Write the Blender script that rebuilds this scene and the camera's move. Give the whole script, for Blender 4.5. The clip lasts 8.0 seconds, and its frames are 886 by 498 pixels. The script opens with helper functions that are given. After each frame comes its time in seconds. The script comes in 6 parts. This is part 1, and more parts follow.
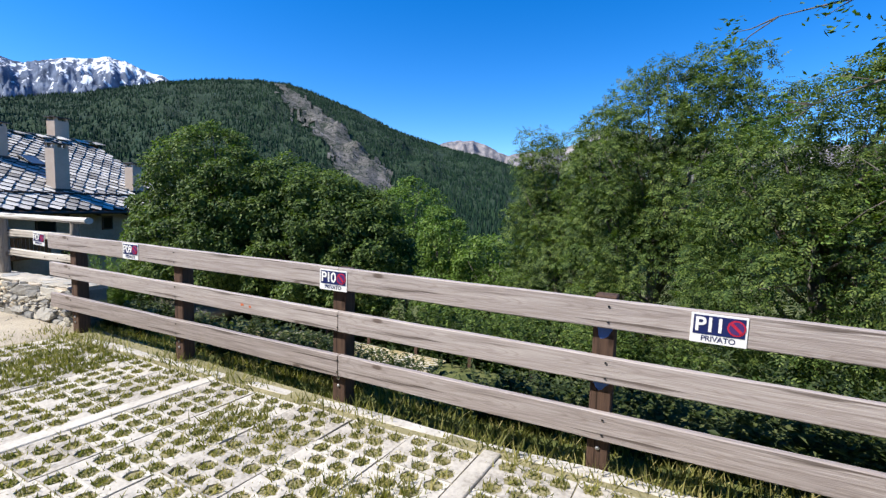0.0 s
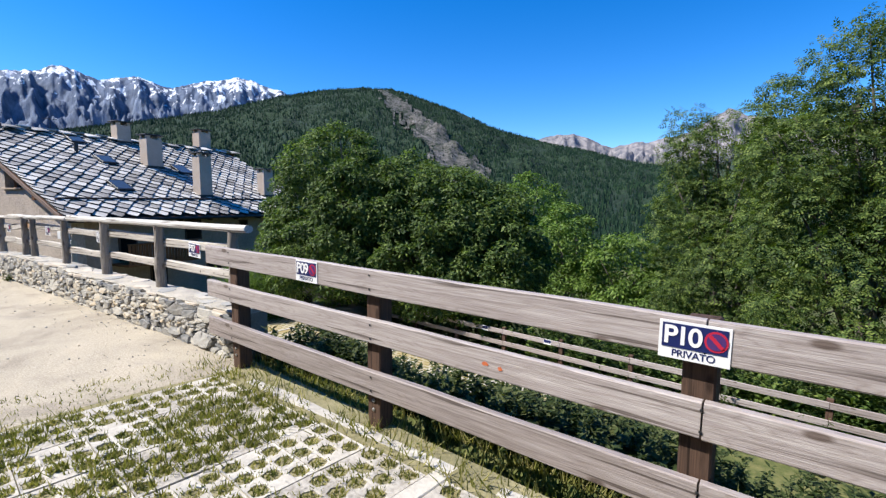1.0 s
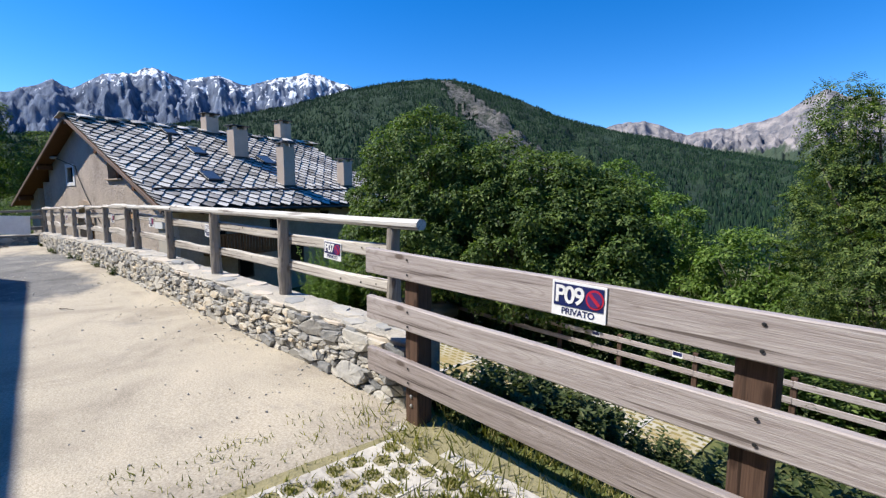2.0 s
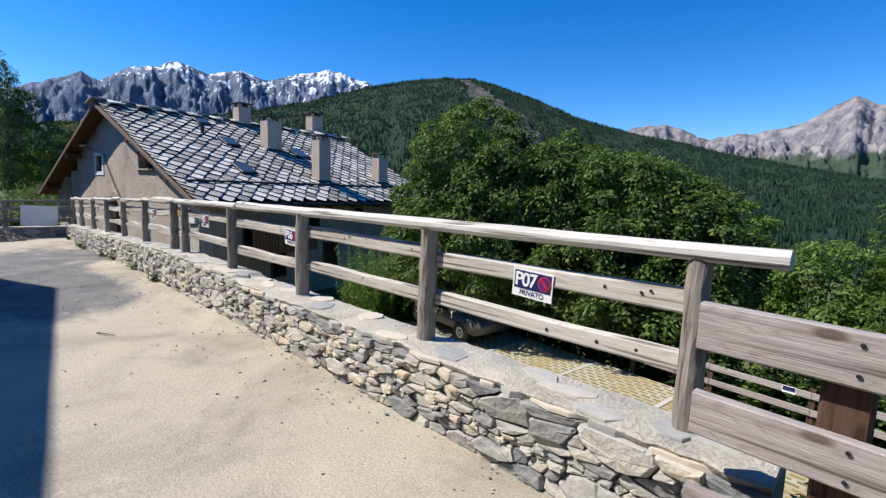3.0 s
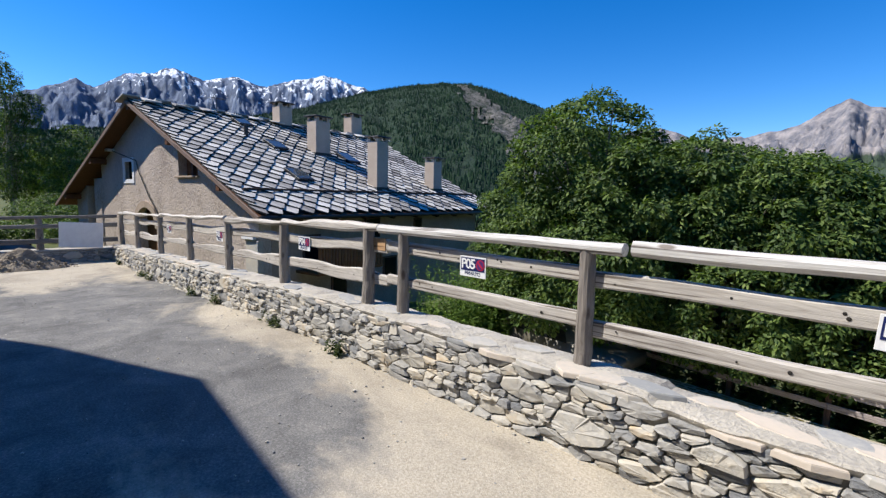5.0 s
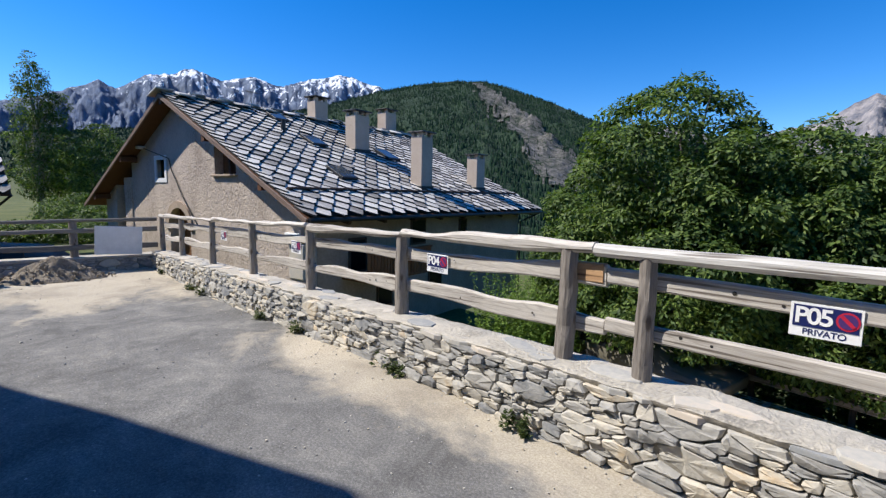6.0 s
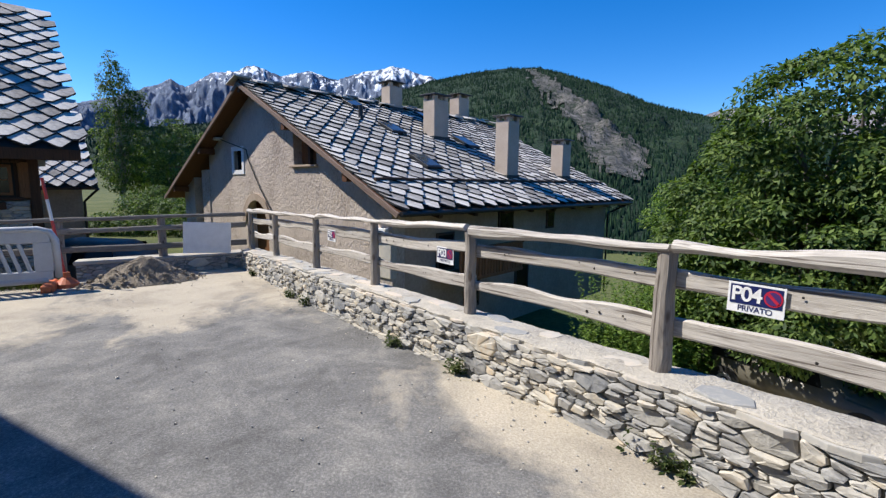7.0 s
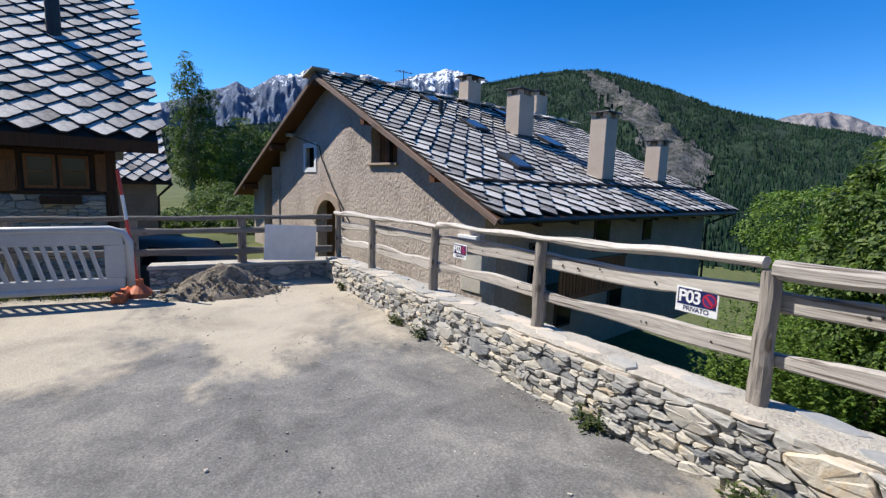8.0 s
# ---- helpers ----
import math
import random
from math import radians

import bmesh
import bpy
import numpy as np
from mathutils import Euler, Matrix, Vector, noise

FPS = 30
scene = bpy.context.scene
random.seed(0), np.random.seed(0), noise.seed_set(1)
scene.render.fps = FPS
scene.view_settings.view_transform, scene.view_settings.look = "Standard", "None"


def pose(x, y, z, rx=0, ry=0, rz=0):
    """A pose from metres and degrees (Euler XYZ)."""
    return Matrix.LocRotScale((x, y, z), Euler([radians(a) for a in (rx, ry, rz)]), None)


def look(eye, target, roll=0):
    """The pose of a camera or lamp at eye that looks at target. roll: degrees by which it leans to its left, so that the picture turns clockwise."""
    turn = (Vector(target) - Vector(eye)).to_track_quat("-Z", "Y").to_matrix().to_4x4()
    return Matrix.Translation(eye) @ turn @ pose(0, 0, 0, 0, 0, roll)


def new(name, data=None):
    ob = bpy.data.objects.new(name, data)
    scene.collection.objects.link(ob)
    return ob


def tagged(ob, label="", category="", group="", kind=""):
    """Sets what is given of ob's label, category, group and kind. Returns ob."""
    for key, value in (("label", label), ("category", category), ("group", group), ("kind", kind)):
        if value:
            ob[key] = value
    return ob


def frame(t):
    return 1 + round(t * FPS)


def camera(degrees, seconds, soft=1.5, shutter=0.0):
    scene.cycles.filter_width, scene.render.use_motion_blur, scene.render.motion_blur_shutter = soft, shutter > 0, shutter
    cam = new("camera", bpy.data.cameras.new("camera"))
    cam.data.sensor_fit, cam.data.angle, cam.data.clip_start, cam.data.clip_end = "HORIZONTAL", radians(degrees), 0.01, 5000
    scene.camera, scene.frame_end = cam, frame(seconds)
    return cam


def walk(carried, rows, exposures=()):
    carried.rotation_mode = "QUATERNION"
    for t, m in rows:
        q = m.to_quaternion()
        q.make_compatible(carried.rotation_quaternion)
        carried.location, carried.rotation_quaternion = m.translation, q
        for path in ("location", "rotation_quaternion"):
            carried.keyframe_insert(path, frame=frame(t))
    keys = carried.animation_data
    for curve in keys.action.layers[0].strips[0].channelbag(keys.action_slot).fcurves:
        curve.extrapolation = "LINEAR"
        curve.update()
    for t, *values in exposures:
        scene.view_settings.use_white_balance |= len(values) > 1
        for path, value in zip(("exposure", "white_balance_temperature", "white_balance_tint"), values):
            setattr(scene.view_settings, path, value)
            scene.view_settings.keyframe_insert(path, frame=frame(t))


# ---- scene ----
cam = camera(87.3, 8.0, soft=1.35)
PATH = [
    (0, (0.046, -0.018, 1.604), (-0.928, 1.72, 1.422), 1.5),
    (0.5, (-0.885, 0.317, 1.602), (-1.977, 1.981, 1.404), 1.1),
    (1, (-1.904, 0.591, 1.58), (-3.22, 2.085, 1.383), 0.1),
    (1.5, (-2.825, 0.714, 1.589), (-4.3, 2.053, 1.411), -1.1),
    (1.7, (-3.189, 0.726, 1.561), (-4.666, 2.057, 1.346), -0.4),
    (2.8, (-5.382, 0.749, 1.521), (-6.916, 2.009, 1.278), 1.1),
    (3, (-5.757, 0.67, 1.535), (-7.292, 1.93, 1.295), 1.6),
    (3.5, (-6.808, 0.416, 1.605), (-8.351, 1.667, 1.368), 1.5),
    (4, (-7.921, 0.105, 1.609), (-9.454, 1.372, 1.394), 1.5),
    (4.5, (-8.913, -0.127, 1.595), (-10.439, 1.147, 1.375), 1.2),
    (6, (-11.869, -0.474, 1.612), (-13.436, 0.748, 1.384), 1.1),
    (6.5, (-12.839, -0.551, 1.585), (-14.463, 0.587, 1.325), 0.8),
    (7, (-13.807, -0.682, 1.606), (-15.493, 0.357, 1.332), 0.6),
    (7.5, (-14.701, -0.775, 1.618), (-16.398, 0.25, 1.351), 0.9),
    (8, (-15.69, -0.942, 1.58), (-17.475, -0.081, 1.311), 1.9),
]
EXPOSURES = [(0, 0.76), (1.7, 0.68), (2.8, 0.46), (8, 0.52)]
walk(cam, [(t, look(eye, target, roll)) for t, eye, target, roll in PATH], EXPOSURES)

# ---------- world, sun, exposure ----------
SUN_DIR = Vector((-0.66, -0.75, 0)).normalized()
SUN_EL = radians(50)
to_sun = Vector((SUN_DIR.x * math.cos(SUN_EL), SUN_DIR.y * math.cos(SUN_EL), math.sin(SUN_EL)))
world = bpy.data.worlds.new("world")
scene.world = world
world.use_nodes = True
wn = world.node_tree.nodes
sky = wn.new("ShaderNodeTexSky")
sky.sky_type = "NISHITA"
sky.sun_disc = False
sky.sun_elevation = SUN_EL
sky.sun_rotation = math.atan2(to_sun.x, to_sun.y)
sky.altitude = 1500
sky.air_density, sky.dust_density, sky.ozone_density = 1.0, 0.2, 4.0
wn["Background"].inputs["Strength"].default_value = 0.135
deep = wn.new("ShaderNodeHueSaturation")
deep.inputs["Saturation"].default_value = 1.38
deep.inputs["Hue"].default_value = 0.508
world.node_tree.links.new(sky.outputs[0], deep.inputs["Color"])
world.node_tree.links.new(deep.outputs[0], wn["Background"].inputs["Color"])
sun = new("sun", bpy.data.lights.new("sun", "SUN"))
sun.data.energy = 5.0
sun.data.angle = radians(0.53)
sun.data.color = (1.0, 0.95, 0.87)
sun.matrix_world = look((0, 0, 30), Vector((0, 0, 30)) - to_sun)


# ---------- materials ----------
def material(name, stops, scale=3.0, fine=30.0, rough=0.8, bump=0.3, bump_scale=None, stretch=(1, 1, 1),
             detail=6.0, metal=0.0, per="", spread=0.25, space="Object", bump_dist=0.01, spec=0.3):
    """Two scales of noise through a colour ramp, bump from the fine one, and an optional variation per object or island."""
    m = bpy.data.materials.new(name)
    m.use_nodes = True
    n, l = m.node_tree.nodes, m.node_tree.links
    b = n["Principled BSDF"]
    co = n.new("ShaderNodeTexCoord")
    mp = n.new("ShaderNodeMapping")
    mp.inputs["Scale"].default_value = stretch
    l.new(co.outputs[space], mp.inputs[0])
    big, small = n.new("ShaderNodeTexNoise"), n.new("ShaderNodeTexNoise")
    for t, s in ((big, scale), (small, fine)):
        t.inputs["Scale"].default_value = s
        t.inputs["Detail"].default_value = detail
        t.inputs["Roughness"].default_value = 0.62
        l.new(mp.outputs[0], t.inputs["Vector"])
    mix = n.new("ShaderNodeMath")
    mix.operation = "MULTIPLY_ADD"
    mix.inputs[1].default_value, mix.inputs[2].default_value = 0.55, 0.0
    l.new(big.outputs[0], mix.inputs[0])
    add = n.new("ShaderNodeMath")
    add.operation = "MULTIPLY_ADD"
    add.inputs[1].default_value = 0.45
    l.new(small.outputs[0], add.inputs[0])
    l.new(mix.outputs[0], add.inputs[2])
    last = add.outputs[0]
    if per:
        if per == "object":
            inf = n.new("ShaderNodeObjectInfo")
            src = inf.outputs["Random"]
        else:
            inf = n.new("ShaderNodeNewGeometry")
            src = inf.outputs["Random Per Island"]
        off = n.new("ShaderNodeMath")
        off.operation = "MULTIPLY_ADD"
        off.inputs[1].default_value, off.inputs[2].default_value = spread, -spread / 2
        l.new(src, off.inputs[0])
        su = n.new("ShaderNodeMath")
        l.new(last, su.inputs[0])
        l.new(off.outputs[0], su.inputs[1])
        last = su.outputs[0]
    ramp = n.new("ShaderNodeValToRGB")
    el = ramp.color_ramp.elements
    for i, (p, c) in enumerate(stops):
        e = el[i] if i < 2 else el.new(p)
        e.position, e.color = p, (*c, 1)
    l.new(last, ramp.inputs[0])
    l.new(ramp.outputs[0], b.inputs["Base Color"])
    b.inputs["Roughness"].default_value = rough
    b.inputs["Metallic"].default_value = metal
    b.inputs["Specular IOR Level"].default_value = spec
    if bump:
        bp = n.new("ShaderNodeBump")
        bp.inputs["Strength"].default_value = bump
        bp.inputs["Distance"].default_value = bump_dist
        src = small.outputs[0]
        if bump_scale:
            t = n.new("ShaderNodeTexNoise")
            t.inputs["Scale"].default_value, t.inputs["Detail"].default_value = bump_scale, 6
            l.new(mp.outputs[0], t.inputs["Vector"])
            src = t.outputs[0]
        l.new(src, bp.inputs["Height"])
        l.new(bp.outputs[0], b.inputs["Normal"])
    return m


def plain(name, colour, rough=0.5, metal=0.0, spec=0.4):
    m = material(name, [(0.3, tuple(c * 0.85 for c in colour)), (0.7, tuple(min(1, c * 1.1) for c in colour))],
                 scale=6, fine=60, rough=rough, bump=0.05, metal=metal, spec=spec)
    return m


def wood_material(name, stops, along="x", knots=True, rough=0.8):
    """Weathered timber with grain along one axis of the object."""
    m = material(name, stops, scale=2.0, fine=9.0, rough=rough, bump=0.45, bump_dist=0.006, per="object", spread=0.14,
                 stretch=(0.6, 26, 26) if along == "x" else (26, 26, 0.6))
    n, l = m.node_tree.nodes, m.node_tree.links
    b = n["Principled BSDF"]
    ramp = next(x for x in n if x.bl_idname == "ShaderNodeValToRGB")
    co = next(x for x in n if x.bl_idname == "ShaderNodeTexCoord")
    mp = n.new("ShaderNodeMapping")
    mp.inputs["Scale"].default_value = (0.6, 8, 8) if along == "x" else (8, 8, 0.6)
    l.new(co.outputs["Object"], mp.inputs[0])
    wave = n.new("ShaderNodeTexNoise")
    wave.inputs["Scale"].default_value, wave.inputs["Detail"].default_value, wave.inputs["Distortion"].default_value = 1.6, 1.5, 0.6
    l.new(mp.outputs[0], wave.inputs["Vector"])
    ring = n.new("ShaderNodeMath")
    ring.operation = "MULTIPLY"
    ring.inputs[1].default_value = 26.0
    l.new(wave.outputs[0], ring.inputs[0])
    fr = n.new("ShaderNodeMath")
    fr.operation = "PINGPONG"
    fr.inputs[1].default_value = 1.0
    l.new(ring.outputs[0], fr.inputs[0])
    r2 = n.new("ShaderNodeValToRGB")
    r2.color_ramp.elements[0].position, r2.color_ramp.elements[0].color = 0.0, (0.62, 0.58, 0.55, 1)
    r2.color_ramp.elements[1].position, r2.color_ramp.elements[1].color = 0.45, (1, 1, 1, 1)
    l.new(fr.outputs[0], r2.inputs[0])
    mul = n.new("ShaderNodeMix")
    mul.data_type, mul.blend_type = "RGBA", "MULTIPLY"
    mul.inputs["Factor"].default_value = 0.5
    l.new(ramp.outputs[0], mul.inputs["A"])
    l.new(r2.outputs[0], mul.inputs["B"])
    out = mul.outputs["Result"]
    # long drying cracks
    mc = n.new("ShaderNodeMapping")
    mc.inputs["Scale"].default_value = (0.9, 34, 34) if along == "x" else (34, 34, 0.9)
    l.new(co.outputs["Object"], mc.inputs[0])
    split = n.new("ShaderNodeTexNoise")
    split.inputs["Scale"].default_value, split.inputs["Detail"].default_value = 1.0, 3.0
    l.new(mc.outputs[0], split.inputs["Vector"])
    cr = n.new("ShaderNodeValToRGB")
    cr.color_ramp.elements[0].position, cr.color_ramp.elements[0].color = 0.33, (0.22, 0.19, 0.17, 1)
    cr.color_ramp.elements[1].position, cr.color_ramp.elements[1].color = 0.39, (1, 1, 1, 1)
    l.new(split.outputs[0], cr.inputs[0])
    mu3 = n.new("ShaderNodeMix")
    mu3.data_type, mu3.blend_type = "RGBA", "MULTIPLY"
    mu3.inputs["Factor"].default_value = 0.85
    l.new(out, mu3.inputs["A"])
    l.new(cr.outputs[0], mu3.inputs["B"])
    out = mu3.outputs["Result"]
    if knots:
        vo = n.new("ShaderNodeTexVoronoi")
        vo.inputs["Scale"].default_value = 1.0
        mk = n.new("ShaderNodeMapping")
        mk.inputs["Scale"].default_value = (3.0, 8, 8) if along == "x" else (8, 8, 3.0)
        l.new(co.outputs["Object"], mk.inputs[0])
        l.new(mk.outputs[0], vo.inputs["Vector"])
        kr = n.new("ShaderNodeValToRGB")
        kr.color_ramp.elements[0].position, kr.color_ramp.elements[0].color = 0.10, (0.28, 0.22, 0.18, 1)
        kr.color_ramp.elements[1].position, kr.color_ramp.elements[1].color = 0.17, (1, 1, 1, 1)
        l.new(vo.outputs["Distance"], kr.inputs[0])
        mu2 = n.new("ShaderNodeMix")
        mu2.data_type, mu2.blend_type = "RGBA", "MULTIPLY"
        mu2.inputs["Factor"].default_value = 0.8
        l.new(out, mu2.inputs["A"])
        l.new(kr.outputs[0], mu2.inputs["B"])
        out = mu2.outputs["Result"]
    l.new(out, b.inputs["Base Color"])
    return m


def leaf_material(name, dark, mid, light):
    m = material(name, [(0.25, dark), (0.5, mid), (0.8, light)], scale=0.5, fine=4, rough=0.58, bump=0, per="island", spread=0.5, spec=0.22)
    n, l = m.node_tree.nodes, m.node_tree.links
    b = n["Principled BSDF"]
    ramp = next(x for x in n if x.bl_idname == "ShaderNodeValToRGB")
    tr = n.new("ShaderNodeBsdfTranslucent")
    gain = n.new("ShaderNodeMix")
    gain.data_type, gain.blend_type = "RGBA", "MULTIPLY"
    gain.inputs["Factor"].default_value = 1.0
    gain.inputs["B"].default_value = (1.3, 1.5, 0.5, 1)
    l.new(ramp.outputs[0], gain.inputs["A"])
    l.new(gain.outputs["Result"], tr.inputs["Color"])
    mix = n.new("ShaderNodeMixShader")
    mix.inputs[0].default_value = 0.3
    l.new(b.outputs[0], mix.inputs[1])
    l.new(tr.outputs[0], mix.inputs[2])
    l.new(mix.outputs[0], n["Material Output"].inputs["Surface"])
    return m


M_SLATE = material("slate", [(0.25, (0.17, 0.16, 0.15)), (0.45, (0.36, 0.345, 0.325)), (0.62, (0.53, 0.51, 0.475)), (0.8, (0.64, 0.61, 0.56))],
                   scale=1.4, fine=14, rough=0.72, bump=0.5, per="object", spread=0.42, bump_dist=0.012, spec=0.22)
M_SLATE_REST = material("slate_rest", [(0.25, (0.17, 0.16, 0.15)), (0.45, (0.36, 0.345, 0.325)), (0.62, (0.53, 0.51, 0.475)), (0.8, (0.64, 0.61, 0.56))],
                        scale=1.4, fine=14, rough=0.72, bump=0.5, per="island", spread=0.42, bump_dist=0.012, spec=0.22)
# Near-black slab sides: the shade between slates is put into the colour.
M_SLATE_EDGE_SHADE = material("slate_edge_shade", [(0.3, (0.018, 0.018, 0.018)), (0.7, (0.06, 0.058, 0.055))], scale=3, fine=20, rough=0.95, bump=0.5)
M_STONE = material("wall_stone", [(0.22, (0.17, 0.175, 0.18)), (0.40, (0.33, 0.32, 0.30)), (0.56, (0.42, 0.40, 0.36)), (0.72, (0.52, 0.475, 0.395)), (0.9, (0.52, 0.38, 0.22))],
                   scale=2.5, fine=22, rough=0.85, bump=0.9, per="object", spread=0.55, bump_dist=0.02)
M_STONE_REST = material("wall_stone_rest", [(0.22, (0.17, 0.175, 0.18)), (0.40, (0.33, 0.32, 0.30)), (0.56, (0.42, 0.40, 0.36)), (0.72, (0.52, 0.475, 0.395)), (0.9, (0.52, 0.38, 0.22))],
                        scale=2.5, fine=22, rough=0.85, bump=0.7, per="island", spread=0.5, bump_dist=0.015)
M_MORTAR = material("mortar", [(0.3, (0.13, 0.12, 0.10)), (0.7, (0.30, 0.275, 0.23))], scale=4, fine=60, rough=0.95, bump=0.6)
M_COPING = material("coping_mortar", [(0.32, (0.22, 0.205, 0.18)), (0.46, (0.40, 0.37, 0.32)), (0.68, (0.56, 0.515, 0.44))], scale=3.2, fine=45, rough=0.95, bump=0.9, bump_dist=0.02)
M_CSTONE = material("coping_stone", [(0.25, (0.27, 0.275, 0.275)), (0.5, (0.42, 0.40, 0.36)), (0.75, (0.54, 0.47, 0.39))], scale=1.5, fine=25, rough=0.85, bump=0.3, per="object", spread=0.6)
M_RENDERED = material("rough_render", [(0.30, (0.21, 0.165, 0.135)), (0.47, (0.46, 0.385, 0.325)), (0.70, (0.62, 0.53, 0.45))], scale=0.9, fine=17, rough=0.95, bump=1.0, bump_scale=19, bump_dist=0.05, stretch=(1, 1, 0.55))
# Plaster tone darkened for wall shade and warmed against blue sky fill.
M_PLASTER = material("shade_toned_plaster", [(0.3, (0.26, 0.20, 0.15)), (0.6, (0.44, 0.345, 0.265))], scale=0.7, fine=12, rough=0.95, bump=0.3)
M_CHIMNEY = material("chimney_render", [(0.3, (0.36, 0.29, 0.23)), (0.7, (0.50, 0.42, 0.35))], scale=2, fine=25, rough=0.95, bump=0.5)
M_WHITE = plain("white_paint", (0.78, 0.78, 0.78), 0.6)
M_DARK = plain("dark_metal", (0.04, 0.042, 0.045), 0.45, 0.6)
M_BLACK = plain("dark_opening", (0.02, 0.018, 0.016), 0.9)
M_VERGE = wood_material("verge_board", [(0.3, (0.13, 0.085, 0.062)), (0.7, (0.26, 0.185, 0.145))], "x", False)
M_BEAM = wood_material("orange_soffit_wood", [(0.3, (0.075, 0.03, 0.014)), (0.7, (0.155, 0.065, 0.028))], "x", False)
M_SHUTTER = wood_material("shutter_wood", [(0.3, (0.13, 0.06, 0.025)), (0.7, (0.26, 0.12, 0.05))], "z", False)
M_LOG = wood_material("grey_log", [(0.28, (0.24, 0.215, 0.19)), (0.5, (0.48, 0.445, 0.40)), (0.72, (0.66, 0.62, 0.56))], "x")
M_CAP = wood_material("silver_log", [(0.28, (0.34, 0.325, 0.30)), (0.5, (0.60, 0.58, 0.545)), (0.72, (0.76, 0.74, 0.70))], "x")
# Darker copy of grey_log: shade on the end rails put into their colour.
M_RAIL_SHADED = wood_material("shaded_grey_rail", [(0.28, (0.10, 0.09, 0.08)), (0.5, (0.20, 0.185, 0.165)), (0.72, (0.31, 0.285, 0.255))], "x")
M_DARKWOOD = wood_material("dark_brown_timber", [(0.3, (0.035, 0.018, 0.010)), (0.7, (0.095, 0.045, 0.022))], "z", False)
M_LOGPOST = wood_material("grey_post", [(0.28, (0.13, 0.115, 0.10)), (0.5, (0.25, 0.222, 0.195)), (0.72, (0.37, 0.335, 0.295))], "z")
M_PLANK = wood_material("weathered_plank", [(0.28, (0.18, 0.148, 0.135)), (0.5, (0.345, 0.30, 0.285)), (0.72, (0.52, 0.475, 0.455))], "x", True, 0.5)
M_POST = wood_material("brown_post", [(0.3, (0.045, 0.028, 0.02)), (0.7, (0.13, 0.075, 0.05))], "z")
M_NEWWOOD = wood_material("new_wood", [(0.3, (0.36, 0.20, 0.10)), (0.7, (0.52, 0.33, 0.18))], "x")
M_CONCRETE = material("concrete_paver", [(0.3, (0.22, 0.20, 0.17)), (0.46, (0.41, 0.38, 0.335)), (0.7, (0.55, 0.52, 0.46))], scale=5, fine=38, rough=0.95, bump=0.7, per="object", spread=0.2)
M_SOIL = material("soil", [(0.3, (0.15, 0.14, 0.07)), (0.7, (0.34, 0.30, 0.17))], scale=3, fine=40, rough=1.0, bump=0.8, bump_dist=0.02)
M_MOUND = material("earth_heap", [(0.3, (0.15, 0.125, 0.095)), (0.7, (0.36, 0.305, 0.235))], scale=4, fine=30, rough=1.0, bump=1.0, bump_dist=0.05)
M_GRASS = leaf_material("grass_blade", (0.09, 0.10, 0.025), (0.20, 0.20, 0.055), (0.40, 0.34, 0.15))
M_LEAF = leaf_material("leaf_green", (0.022, 0.043, 0.012), (0.066, 0.112, 0.027), (0.18, 0.24, 0.062))
M_LEAF_LIGHT = leaf_material("leaf_light", (0.045, 0.085, 0.016), (0.10, 0.17, 0.03), (0.19, 0.27, 0.06))
M_LEAF_RIGHT = leaf_material("leaf_ash", (0.022, 0.042, 0.011), (0.062, 0.105, 0.024), (0.19, 0.24, 0.06))
M_HERB = leaf_material("herb_leaf", (0.022, 0.036, 0.011), (0.052, 0.076, 0.024), (0.125, 0.14, 0.055))
M_BARK = material("bark", [(0.3, (0.06, 0.05, 0.04)), (0.7, (0.20, 0.175, 0.15))], scale=4, fine=25, rough=0.95, bump=0.8, stretch=(3, 3, 0.6), bump_dist=0.02)
M_BIRCH = material("pale_bark", [(0.3, (0.15, 0.14, 0.12)), (0.7, (0.45, 0.43, 0.4))], scale=4, fine=25, rough=0.9, bump=0.4)
M_CONIFER = material("far_conifer", [(0.25, (0.008, 0.022, 0.015)), (0.5, (0.016, 0.040, 0.023)), (0.8, (0.036, 0.068, 0.030))], scale=0.02, fine=0.2, rough=0.9, bump=0, per="island", spread=0.5, spec=0.1)
M_NAVY = plain("sign_navy", (0.012, 0.02, 0.10), 0.4)
M_DISC = plain("sign_disc_blue", (0.07, 0.03, 0.14), 0.4)
M_RED = plain("sign_red", (0.45, 0.02, 0.05), 0.4)
M_SIGN = plain("sign_white", (0.8, 0.8, 0.8), 0.4)
M_PLASTIC = plain("grey_plastic", (0.52, 0.52, 0.52), 0.5)
M_ORANGE = plain("orange_plastic", (0.5, 0.13, 0.05), 0.5)
M_REDPAINT = plain("red_paint", (0.5, 0.06, 0.05), 0.5)
M_CAR = plain("dark_car_paint", (0.085, 0.083, 0.08), 0.6, 0.0, 0.2)
# Beige darkened: the tree shade on the vehicle is put into its paint.
M_VAN_SHADED = plain("shaded_beige_paint", (0.12, 0.11, 0.085), 0.4)
M_TYRE = plain("tyre_rubber", (0.02, 0.02, 0.02), 0.9)
M_RIM = plain("steel_rim", (0.4, 0.4, 0.4), 0.4, 0.7)
M_GLASSDARK = plain("window_glass", (0.008, 0.010, 0.012), 0.06, 0.0, 0.14)
M_SKYGLASS = plain("roof_window_glass", (0.05, 0.06, 0.07), 0.05, 0.0, 1.0)


